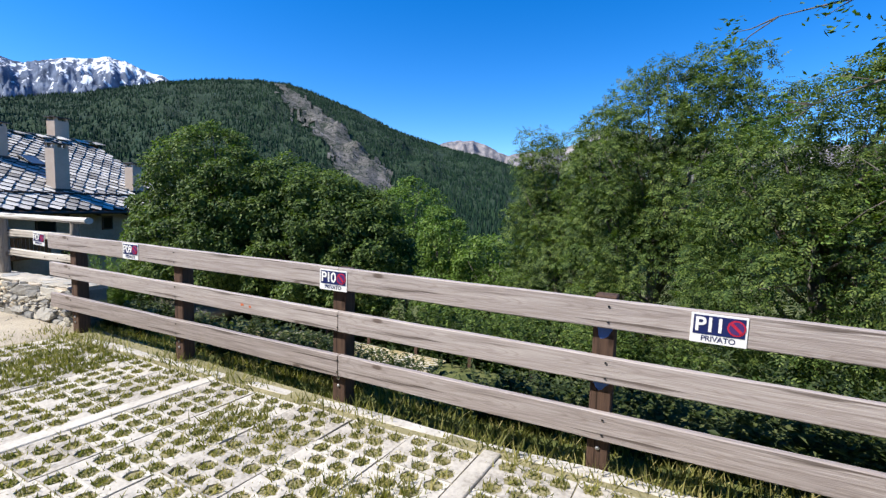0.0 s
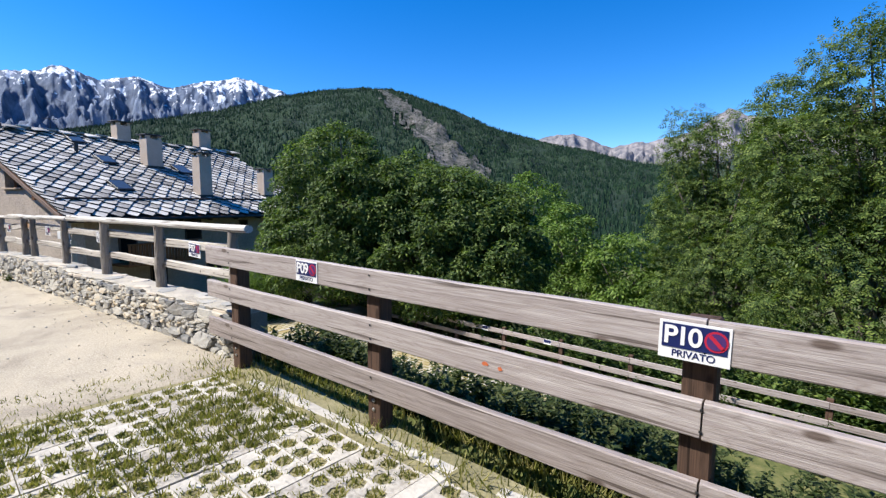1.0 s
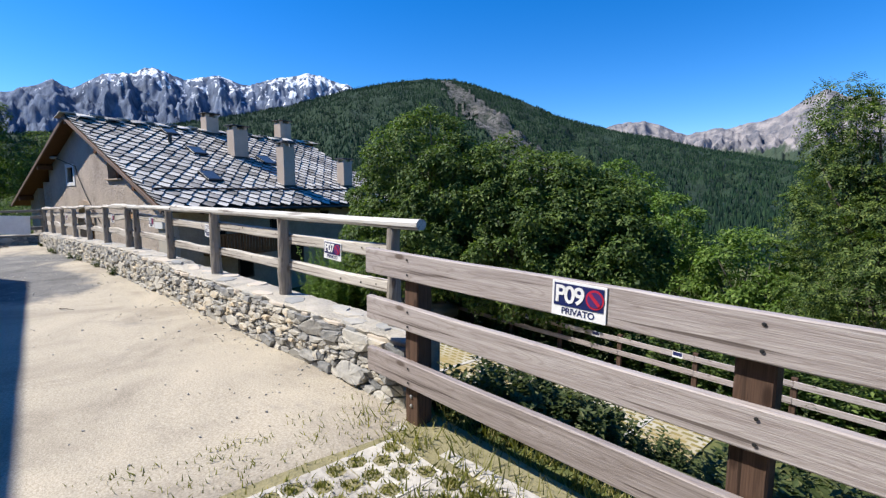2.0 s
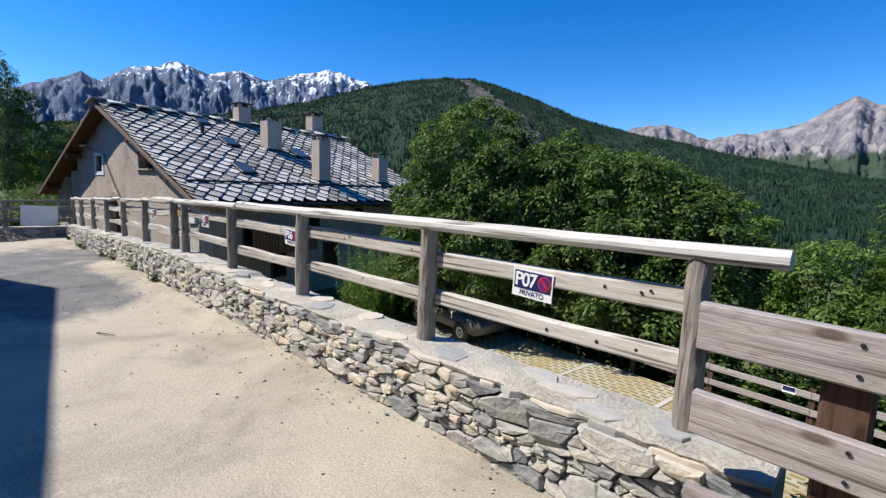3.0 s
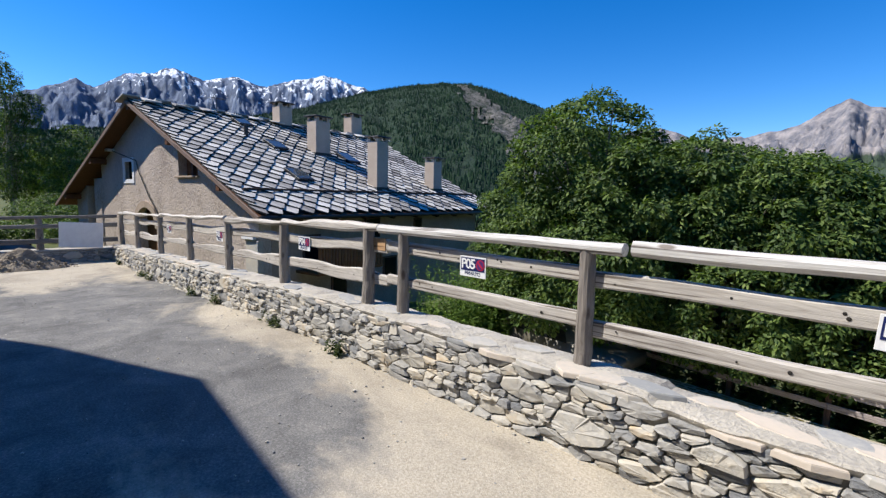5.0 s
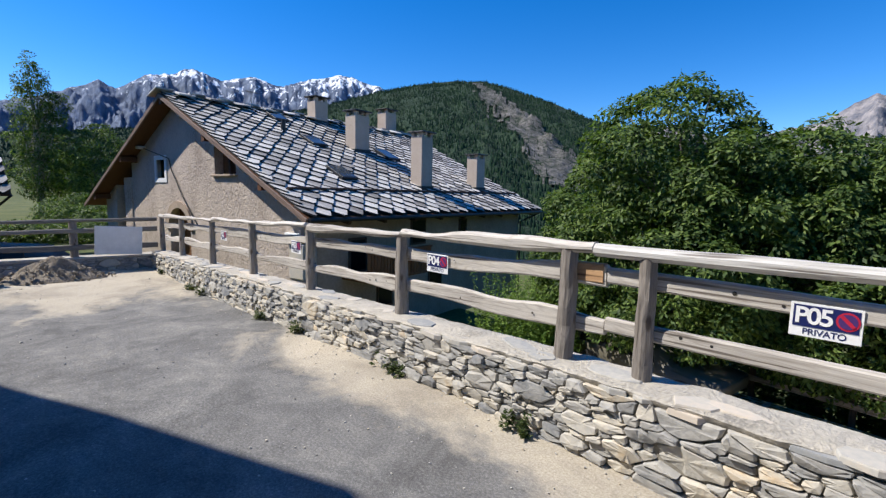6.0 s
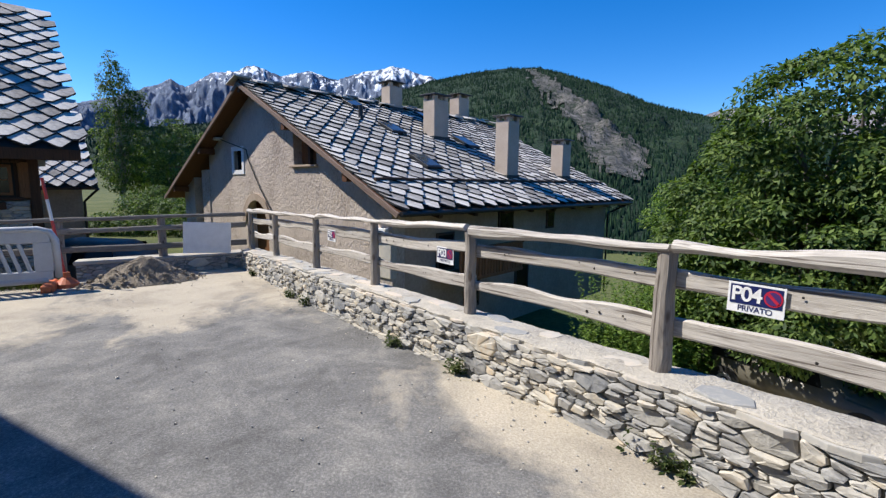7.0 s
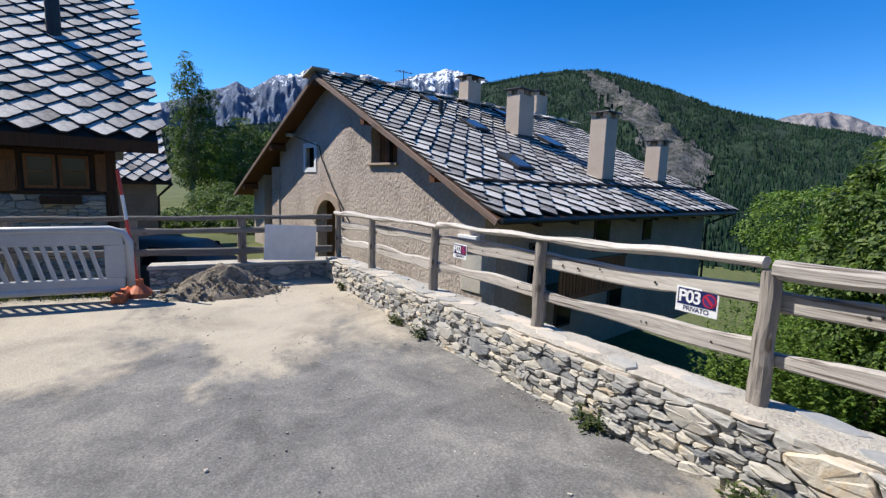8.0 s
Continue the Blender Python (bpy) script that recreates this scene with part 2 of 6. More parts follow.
# ---------- mesh helpers ----------
def part(name, bm, mat, parent=None, label="", smooth=False):
    me = bpy.data.meshes.new(name)
    bm.to_mesh(me)
    bm.free()
    for p in me.polygons:
        p.use_smooth = smooth
    me.materials.append(mat)
    ob = new(name, me)
    if parent:
        ob.parent = parent
    if label:
        ob["label"] = label
    return ob


def raw_part(name, verts, faces, mat, parent=None, label="", smooth=False):
    me = bpy.data.meshes.new(name)
    verts = np.asarray(verts, dtype=np.float32)
    faces = np.asarray(faces, dtype=np.int32)
    k = faces.shape[1]
    me.vertices.add(len(verts))
    me.vertices.foreach_set("co", verts.ravel())
    me.loops.add(faces.size)
    me.loops.foreach_set("vertex_index", faces.ravel())
    me.polygons.add(len(faces))
    me.polygons.foreach_set("loop_start", np.arange(0, faces.size, k, dtype=np.int32))
    me.polygons.foreach_set("loop_total", np.full(len(faces), k, dtype=np.int32))
    me.polygons.foreach_set("use_smooth", np.full(len(faces), smooth, dtype=bool))
    me.update(calc_edges=True)
    me.materials.append(mat)
    ob = new(name, me)
    if parent:
        ob.parent = parent
    if label:
        ob["label"] = label
    return ob


def empty(name, m, label, category, group="", kind=""):
    ob = new(name)
    ob.empty_display_size = 0.1
    ob.matrix_world = m
    return tagged(ob, label, category, group, kind)


def add_box(bm, x0, x1, y0, y1, z0, z1, m=None, jitter=0.0, rng=random):
    vs = []
    for z in (z0, z1):
        for x, y in ((x0, y0), (x1, y0), (x1, y1), (x0, y1)):
            v = Vector((x + rng.uniform(-jitter, jitter), y + rng.uniform(-jitter, jitter), z + rng.uniform(-jitter, jitter)))
            vs.append(bm.verts.new(m @ v if m else v))
    for f in ((3, 2, 1, 0), (4, 5, 6, 7), (0, 1, 5, 4), (1, 2, 6, 5), (2, 3, 7, 6), (3, 0, 4, 7)):
        bm.faces.new([vs[i] for i in f])
    return vs


def box(x0, x1, y0, y1, z0, z1, bevel=0.0, jitter=0.0, segs=1):
    bm = bmesh.new()
    add_box(bm, x0, x1, y0, y1, z0, z1, jitter=jitter)
    if bevel:
        bmesh.ops.bevel(bm, geom=bm.edges[:], offset=bevel, segments=segs, affect="EDGES", profile=0.6)
    return bm


def tube(bm, pts, radii, sides=8, cap=True, rng=None, wob=0.0):
    """A round limb through points."""
    rings = []
    for i, p in enumerate(pts):
        p = Vector(p)
        a = Vector(pts[max(0, i - 1)])
        b = Vector(pts[min(len(pts) - 1, i + 1)])
        d = (b - a).normalized()
        q = Vector((0, 0, 1)).rotation_difference(d) if i == 0 else last.rotation_difference(d) @ q
        last = d
        ring = []
        for k in range(sides):
            r = radii[i] * (1 + (rng.uniform(-wob, wob) if rng else 0))
            ang = 2 * math.pi * k / sides
            ring.append(bm.verts.new(p + q @ Vector((r * math.cos(ang), r * math.sin(ang), 0))))
        rings.append(ring)
    for a, b in zip(rings, rings[1:]):
        for k in range(sides):
            bm.faces.new((a[k], a[(k + 1) % sides], b[(k + 1) % sides], b[k]))
    if cap:
        bm.faces.new(rings[0][::-1])
        bm.faces.new(rings[-1])


def lathe(bm, profile, sides=24, m=None):
    rings = []
    for r, z in profile:
        ring = []
        for k in range(sides):
            v = Vector((r * math.cos(2 * math.pi * k / sides), r * math.sin(2 * math.pi * k / sides), z))
            ring.append(bm.verts.new(m @ v if m else v))
        rings.append(ring)
    for a, b in zip(rings, rings[1:]):
        for k in range(sides):
            bm.faces.new((a[k], a[(k + 1) % sides], b[(k + 1) % sides], b[k]))
    bm.faces.new(rings[0][::-1])
    bm.faces.new(rings[-1])


def beam(p, q, w, h, bevel=0.012, wob=0.0, segs=8, rng=None, rise=0.0):
    """A board from p to q as (bmesh, matrix): length along local x, w across, h high, with uneven edges."""
    p, q = Vector(p), Vector(q)
    L = (q - p).length
    bm = bmesh.new()
    rings = []
    rng = rng or random.Random(1)
    for i in range(segs + 1):
        x = L * i / segs
        s = noise.noise(Vector((x * 1.3 + p.x * 3.1, p.y * 7, p.z * 5))) * wob
        t = noise.noise(Vector((x * 1.7 + p.x * 2.3, p.y * 5 + 9, p.z * 3))) * wob
        c = bevel
        prof = [(-w / 2 + c, -h / 2 + s), (w / 2 - c, -h / 2 + s), (w / 2, -h / 2 + c + s), (w / 2, h / 2 - c + t),
                (w / 2 - c, h / 2 + t), (-w / 2 + c, h / 2 + t), (-w / 2, h / 2 - c + t), (-w / 2, -h / 2 + c + s)]
        rings.append([bm.verts.new((x, y + s * 0.4, z)) for y, z in prof])
    for a, b in zip(rings, rings[1:]):
        for k in range(8):
            bm.faces.new((a[k], b[k], b[(k + 1) % 8], a[(k + 1) % 8]))
    bm.faces.new(rings[0])
    bm.faces.new(rings[-1][::-1])
    bmesh.ops.recalc_face_normals(bm, faces=bm.faces[:])
    d = (q - p).normalized()
    side = Vector((0, 0, 1)).cross(d).normalized()
    up = d.cross(side)
    m = Matrix(((d.x, side.x, up.x, p.x), (d.y, side.y, up.y, p.y), (d.z, side.z, up.z, p.z), (0, 0, 0, 1)))
    return bm, m


# ---------- the plan ----------
def fence_y(x):
    """The line of the posts on the stone wall."""
    return 2.502 + 0.1009 * (x + 8.16)


def plank_y(x):
    """The line of the brown posts along the parking bays."""
    return 2.50 + 0.055 * (x + 4.2)


def wall_top(x):
    if x > -13.7:
        return 0.56 + (0.03 if x < -11 else 0.0)
    return 0.59 + (x + 13.7) * 0.0315


def yard_z(x):
    t = min(1.0, max(0.0, (-15.5 - x) / 4.5))
    return 0.10 - 0.2 * t


TERRACE = -3.3


def smooth(a, b, v):
    t = min(1.0, max(0.0, (v - a) / (b - a)))
    return t * t * (3 - 2 * t)


def ground_z(x, y):
    base = TERRACE
    base -= 0.42 * max(0.0, y - 12.5) if y < 150 else 58.0
    base = max(base, -60.0)
    if x < -24:
        hill = -1.3 - 0.01 * (y + 5) if y < 2 else -1.4
        base = max(base, hill + (base - hill) * smooth(2, 6, y)) if y < 6 else base
    if x > -7.5:
        f = plank_y(x) + 0.15
        if y < f + 5:
            bank = 0.04 + (TERRACE - 0.04) * smooth(0.3, 5.0, y - f)
            base = base + (bank - base) * smooth(-7.5, -6.0, x)
    f = (fence_y(x) if x < -6.3 else plank_y(x)) + 0.1
    if y < f and x > -23.9:
        base = -0.35
    r = math.hypot(x, y)
    if y > 14:
        base += noise.noise(Vector((x * 0.05, y * 0.05, 0))) * min(3.0, (y - 14) * 0.1)
    if y < -14:
        base += (-14 - y) * 0.25 if y > -300 else 71
    return base


def axis(lo, hi, near_lo, near_hi, step, grow):
    v = list(np.arange(near_lo, near_hi + 1e-6, step))
    s, a = step, near_hi
    while a < hi:
        s *= grow
        a += s
        v.append(min(a, hi))
    s, a = step, near_lo
    while a > lo:
        s *= grow
        a -= s
        v.insert(0, max(a, lo))
    return v


gx = axis(-3000, 3000, -32, 8, 0.4, 1.25)
gy = axis(-3000, 3000, -3, 16, 0.4, 1.25)
M_GROUND = material("meadow_ground", [(0.3, (0.04, 0.055, 0.016)), (0.5, (0.085, 0.10, 0.03)), (0.7, (0.19, 0.175, 0.07))], scale=0.35, fine=6, rough=1.0, bump=0.6, bump_dist=0.05)
gv = [(x, y, ground_z(x, y)) for y in gy for x in gx]
nx = len(gx)
gf = [(j * nx + i, j * nx + i + 1, (j + 1) * nx + i + 1, (j + 1) * nx + i) for j in range(len(gy) - 1) for i in range(nx - 1)]
ground = raw_part("ground", gv, gf, M_GROUND, smooth=True)
tagged(ground, "sloping dry meadow and earth below the yard", "ground", kind="structure")


# yard: asphalt with drifts of pale sand
def yard_material():
    m = bpy.data.materials.new("sandy_asphalt")
    m.use_nodes = True
    n, l = m.node_tree.nodes, m.node_tree.links
    b = n["Principled BSDF"]
    co = n.new("ShaderNodeTexCoord")

    def nz(scale, detail, dist=0.0, rough=0.6, stretch=None):
        t = n.new("ShaderNodeTexNoise")
        t.inputs["Scale"].default_value, t.inputs["Detail"].default_value = scale, detail
        t.inputs["Distortion"].default_value, t.inputs["Roughness"].default_value = dist, rough
        if stretch:
            mp = n.new("ShaderNodeMapping")
            mp.inputs["Scale"].default_value = stretch
            l.new(co.outputs["Object"], mp.inputs[0])
            l.new(mp.outputs[0], t.inputs["Vector"])
        else:
            l.new(co.outputs["Object"], t.inputs["Vector"])
        return t.outputs[0]

    def ramp(src, stops):
        r = n.new("ShaderNodeValToRGB")
        for i, (p, c) in enumerate(stops):
            e = r.color_ramp.elements[i] if i < 2 else r.color_ramp.elements.new(p)
            e.position, e.color = p, (*c, 1) if len(c) == 3 else c
        l.new(src, r.inputs[0])
        return r.outputs[0]

    def math_(op, a, bb, c=None):
        t = n.new("ShaderNodeMath")
        t.operation = op
        for i, v in enumerate((a, bb, c)):
            if v is None:
                continue
            if isinstance(v, (int, float)):
                t.inputs[i].default_value = v
            else:
                l.new(v, t.inputs[i])
        return t.outputs[0]

    asphalt = ramp(nz(60, 9, 0.0, 0.75), [(0.28, (0.075, 0.074, 0.073)), (0.5, (0.15, 0.147, 0.142)), (0.72, (0.29, 0.283, 0.27))])
    blot = ramp(nz(1.7, 9, 0.5, 0.7), [(0.33, (0.62, 0.62, 0.63)), (0.5, (1.0, 1.0, 1.0)), (0.66, (1.5, 1.47, 1.4))])
    worn = n.new("ShaderNodeMix")
    worn.data_type, worn.blend_type = "RGBA", "MULTIPLY"
    worn.inputs["Factor"].default_value = 1.0
    l.new(asphalt, worn.inputs["A"])
    l.new(blot, worn.inputs["B"])
    asphalt = worn.outputs["Result"]
    sand = ramp(nz(70, 5), [(0.3, (0.33, 0.288, 0.222)), (0.55, (0.48, 0.425, 0.34)), (0.75, (0.59, 0.53, 0.435))])
    damp = ramp(nz(0.9, 8, 0.6, 0.66), [(0.34, (0.66, 0.65, 0.65)), (0.5, (0.93, 0.93, 0.92)), (0.66, (1.06, 1.05, 1.03))])
    drift = n.new("ShaderNodeMix")
    drift.data_type, drift.blend_type = "RGBA", "MULTIPLY"
    drift.inputs["Factor"].default_value = 1.0
    l.new(sand, drift.inputs["A"])
    l.new(damp, drift.inputs["B"])
    sand = drift.outputs["Result"]
    sep = n.new("ShaderNodeSeparateXYZ")
    l.new(co.outputs["Object"], sep.inputs[0])
    x, y = sep.outputs[0], sep.outputs[1]
    # distance from the stone wall, and the stretches of the yard that the sand covers
    d = math_("SUBTRACT", math_("MULTIPLY_ADD", x, 0.1009, 3.10), y)
    east = n.new("ShaderNodeMapRange")
    east.inputs["From Min"].default_value, east.inputs["From Max"].default_value = -18.2, -16.2
    l.new(x, east.inputs[0])
    near = math_("MULTIPLY", math_("SUBTRACT", 1.1, math_("MULTIPLY", d, 1.0)), east.outputs[0])
    mr = n.new("ShaderNodeMapRange")
    mr.inputs["From Min"].default_value, mr.inputs["From Max"].default_value = -13.8, -11.4
    l.new(x, mr.inputs[0])
    far = n.new("ShaderNodeMapRange")
    far.inputs["From Min"].default_value, far.inputs["From Max"].default_value = -19.0, -21.5
    l.new(x, far.inputs[0])
    cover = math_("MAXIMUM", math_("MAXIMUM", near, mr.outputs[0]), far.outputs[0])
    patch = math_("ADD", math_("MULTIPLY", nz(0.55, 7, 0.4, 0.62, (1, 1.6, 1)), 1.6), math_("MULTIPLY", cover, 0.72))
    fac = ramp(math_("ADD", patch, math_("MULTIPLY", nz(9, 5), 0.25)), [(0.62, (0.03, 0.03, 0.03)), (0.735, (0.92, 0.92, 0.92))])
    # the ramp reads 0..1, so bring the sum down
    half = n.new("ShaderNodeMath")
    half.operation = "MULTIPLY"
    half.inputs[1].default_value = 0.5
    src = fac.node.inputs[0].links[0].from_socket
    l.remove(fac.node.inputs[0].links[0])
    l.new(src, half.inputs[0])
    l.new(half.outputs[0], fac.node.inputs[0])
    mix = n.new("ShaderNodeMix")
    mix.data_type = "RGBA"
    l.new(fac, mix.inputs["Factor"])
    l.new(asphalt, mix.inputs["A"])
    l.new(sand, mix.inputs["B"])
    l.new(mix.outputs["Result"], b.inputs["Base Color"])
    b.inputs["Roughness"].default_value = 0.95
    b.inputs["Specular IOR Level"].default_value = 0.2
    bp = n.new("ShaderNodeBump")
    bp.inputs["Strength"].default_value, bp.inputs["Distance"].default_value = 0.5, 0.012
    l.new(nz(110, 5), bp.inputs["Height"])
    l.new(bp.outputs[0], b.inputs["Normal"])
    return m


M_YARD = yard_material()
PAVE_X = -6.1      # where the asphalt ends and the bays begin
yx = list(np.arange(-23.9, PAVE_X + 0.01, 0.4)) + [PAVE_X, PAVE_X + 0.16]
bm = bmesh.new()
cols = []
for x in yx:
    top = fence_y(x) - 0.1
    cols.append([bm.verts.new((x + (0.12 * noise.noise(Vector((yy * 1.7, 0, 3))) if x > PAVE_X else 0), yy, (-0.02 if x > PAVE_X else 0) + yard_z(x) + 0.012 * noise.noise(Vector((x, yy, 0))))) for yy in np.linspace(-14, top, 40)])
for a, b_ in zip(cols, cols[1:]):
    for k in range(39):
        bm.faces.new((a[k], b_[k], b_[k + 1], a[k + 1]))
yard = part("pavement", bm, M_YARD, smooth=True)
tagged(yard, "worn grey asphalt yard drifted with pale sand", "pavement", kind="structure")
bm = box(PAVE_X, 9, -14, 2.62, -0.2, 0.089)
bays = part("floor", bm, M_SOIL)
tagged(bays, "parking bays of concrete grass pavers with tufts", "parking bay", kind="structure")


# ---------- stone wall ----------
def clip_half(poly, nx_, ny_, c):
    """The part of a polygon where nx_*x + ny_*y <= c."""
    out = []
    for (ax, ay), (bx, by) in zip(poly, poly[1:] + poly[:1]):
        da, db = ax * nx_ + ay * ny_ - c, bx * nx_ + by * ny_ - c
        if da <= 0:
            out.append((ax, ay))
        if da * db < 0:
            t = da / (da - db)
            out.append((ax + (bx - ax) * t, ay + (by - ay) * t))
    return out


def rubble_cells(length, height, seed, flat=1.9, scale=1.0, big=1.0):
    """Outlines of rubble stones of many sizes that fill a length x height rectangle."""
    rng = np.random.default_rng(seed)
    L = length / flat
    pts, rad = np.zeros((0, 2)), np.zeros(0)
    def room(q, rr, tight):
        return not len(pts) or not (np.hypot(*(pts - q).T) < tight * (rad + rr)).any()

    for r, tries in ((0.085, 0.7 * big), (0.06, 3.0 * big)):
        r *= scale
        for k in range(int(tries * L * height / (0.12 * scale * scale))):
            q = np.array([rng.random() * L, rng.random() * height])
            rr = r * rng.uniform(0.8, 1.15)
            if room(q, rr, 1.15):
                pts, rad = np.vstack([pts, q]), np.append(rad, rr)
    # broken courses between the larger blocks
    z = 0.0
    while z < height:
        h = scale * rng.choice([0.035, 0.045, 0.06, 0.08], p=[0.3, 0.35, 0.25, 0.1])
        u = -rng.random() * 0.05
        while u < L:
            w = h * rng.uniform(0.75, 1.9)
            q = np.array([u + w / 2, z + h / 2 + 0.02 * scale * noise.noise(Vector((u * 3, z * 5, seed))) + rng.normal(0, 0.12) * h])
            if 0 < q[1] < height and q[0] < L and room(q, h * 0.45, 0.86):
                pts, rad = np.vstack([pts, q]), np.append(rad, h * 0.5)
            u += w
        z += h
    cells = []
    for k in range(len(pts)):
        x, y = pts[k]
        w = 0.3 * scale
        poly = [(max(0, x - w), max(0, y - w)), (min(L, x + w), max(0, y - w)), (min(L, x + w), min(height, y + w)), (max(0, x - w), min(height, y + w))]
        d = pts - pts[k]
        near = np.where((np.hypot(*d.T) < 0.4 * scale) & (np.arange(len(pts)) != k))[0]
        for q in near[np.argsort(np.hypot(*d[near].T))]:
            dx, dy = d[q]
            dd = math.hypot(dx, dy)
            f = (dd * dd + rad[k] ** 2 - rad[q] ** 2) / (2 * dd)
            poly = clip_half(poly, dx / dd, dy / dd, f + (x * dx + y * dy) / dd)
            if len(poly) < 3:
                break
        if len(poly) >= 3:
            cells.append([(a * flat, b) for a, b in poly])
    return cells


def stone_from(poly, depth, rng):
    """A rough block from its outline about (0, 0): worn corners, a broken face towards -y."""
    pts = []
    n = len(poly)
    for k in range(n):
        a, b, c = (Vector(poly[(k + d) % n]) for d in (-1, 0, 1))
        la, lc = (a - b).length, (c - b).length
        if min(la, lc) < 0.012:
            if la >= lc:
                pts.append(b)
            continue
        ca, cc = rng.uniform(0.06, 0.2), rng.uniform(0.06, 0.2)
        pts += [b.lerp(a, min(ca, 0.02 / la)), b.lerp(c, min(cc, 0.02 / lc))]
    if len(pts) < 4:
        pts = [Vector(q) for q in poly]
    n = len(pts)
    sx = max(abs(q.x) for q in pts) + 1e-4
    sz = max(abs(q.y) for q in pts) + 1e-4
    kx, kz = max(0.5, 1 - 0.004 / sx), max(0.5, 1 - 0.0035 / sz)
    tilt_x, tilt_z, lift = rng.uniform(-0.12, 0.12), rng.uniform(-0.22, 0.22), rng.uniform(-0.016, 0.018)
    bm = bmesh.new()
    front, mid, deep = [], [], []
    for q in pts:
        x, z = q.x * kx + rng.uniform(-0.002, 0.002), q.y * kz + rng.uniform(-0.002, 0.002)
        y = lift + tilt_x * x + tilt_z * z + rng.uniform(-0.006, 0.006)
        e = rng.uniform(0.84, 0.95)
        front.append(bm.verts.new((x * e, y - 0.006, z * e)))
        mid.append(bm.verts.new((x, y + rng.uniform(0.008, 0.02), z)))
        deep.append(bm.verts.new((x * 0.98, depth, z * 0.98)))
    ox, oz = rng.uniform(-0.3, 0.3) * sx, rng.uniform(-0.3, 0.3) * sz
    core = bm.verts.new((ox, lift + tilt_x * ox + tilt_z * oz - 0.007 - rng.uniform(0, 0.005), oz))
    for k in range(n):
        j = (k + 1) % n
        bm.faces.new((core, front[j], front[k]))
        bm.faces.new((front[k], front[j], mid[j], mid[k]))
        bm.faces.new((mid[k], mid[j], deep[j], deep[k]))
    bmesh.ops.recalc_face_normals(bm, faces=bm.faces[:])
    me = bpy.data.meshes.new("stone")
    bm.to_mesh(me)
    bm.free()
    return me


def lay_stones(parent, length, height_at, base_at, seed, material_one, material_rest, near, limit=300, y_at=0.0, height=0.56, scale=1.0, flat=1.9, big=1.0):
    """Random rubble over a wall face in the local x-z plane; near(x) tells which stones are single parts."""
    rng = random.Random(seed)
    made, vs, fs = 0, [], []
    for cell in sorted(rubble_cells(length, height, seed, flat, scale, big), key=lambda c: -c[0][0]):
        cx, cz = sum(q[0] for q in cell) / len(cell), sum(q[1] for q in cell) / len(cell)
        z0, z1 = base_at(cx), height_at(cx)
        k = (z1 - z0) / height
        me = stone_from([(q[0] - cx, (q[1] - cz) * k) for q in cell], 0.1, rng)
        m4 = Matrix.Translation((cx, y_at + rng.uniform(-0.008, 0.008), z0 + cz * k)) @ Matrix.Rotation(rng.uniform(-0.05, 0.05), 4, "Y")
        if near(cx) and made < limit:
            me.materials.append(material_one)
            ob = new("stone", me)
            ob.parent = parent
            ob.matrix_local = m4
            made += 1
        else:
            o = len(vs)
            vs += [m4 @ v.co for v in me.vertices]
            fs += [[o + a for a in q.vertices] for q in me.polygons]
            bpy.data.meshes.remove(me)
    if vs:
        me = bpy.data.meshes.new("stonework")
        me.from_pydata(vs, [], fs)
        me.materials.append(material_rest)
        rest = new("stonework", me)
        rest.parent = parent
        rest["kind"] = "stuff"


WALL_FRONT = -0.20
x_near, x_far = -6.2, -23.95
ang = math.atan(0.1009)
wall_len = (x_near - x_far) / math.cos(ang)
wall_m = pose(x_far, fence_y(x_far), 0, 0, 0, math.degrees(ang))
stone_wall = empty("wall_stone", wall_m, "low rubble retaining wall of grey and ochre stone", "wall", kind="structure")


def at_wall(lx):
    return x_far + lx * math.cos(ang)


bm = bmesh.new()
N = 60
rows = []
for i in range(N + 1):
    lx = wall_len * i / N
    zt = wall_top(at_wall(lx)) - 0.045
    rows.append([bm.verts.new((lx, y, z)) for y, z in ((WALL_FRONT + 0.03, -3.2), (WALL_FRONT + 0.03, zt), (0.14, zt), (0.14, -3.2))])
for a, b_ in zip(rows, rows[1:]):
    for k in range(3):
        bm.faces.new((a[k], b_[k], b_[k + 1], a[k + 1]))
bm.faces.new(rows[0])
bm.faces.new(rows[-1][::-1])
bmesh.ops.recalc_face_normals(bm, faces=bm.faces[:])
part("core", bm, M_MORTAR, stone_wall)
# mortar coping with an uneven front edge
bm = bmesh.new()
rows = []
N = 420
for i in range(N + 1):
    lx = wall_len * i / N
    zt = wall_top(at_wall(lx))
    e = WALL_FRONT + 0.012 + 0.03 * noise.noise(Vector((lx * 3.2, 3, 0))) + 0.022 * noise.noise(Vector((lx * 9, 5, 0)))
    ring = []
    for y, dz in ((e + 0.03, -0.06), (e + 0.008, -0.03), (e, -0.012), (e + 0.014, -0.002), (-0.1, 0.003), (0.0, 0.004), (0.155, -0.004), (0.165, -0.06)):
        ring.append(bm.verts.new((lx, y, zt + dz + 0.012 * noise.noise(Vector((lx * 4, y * 6, 1))) + 0.008 * noise.noise(Vector((lx * 13, y * 15, 2))))))
    rows.append(ring)
for a, b_ in zip(rows, rows[1:]):
    for k in range(7):
        bm.faces.new((a[k], b_[k], b_[k + 1], a[k + 1]))
bm.faces.new(rows[0])
bm.faces.new(rows[-1][::-1])
bmesh.ops.recalc_face_normals(bm, faces=bm.faces[:])
part("coping", bm, M_COPING, stone_wall, "pale mortar coping")

# flat stones set into the coping, and thin slabs along its front edge
rng = random.Random(5)


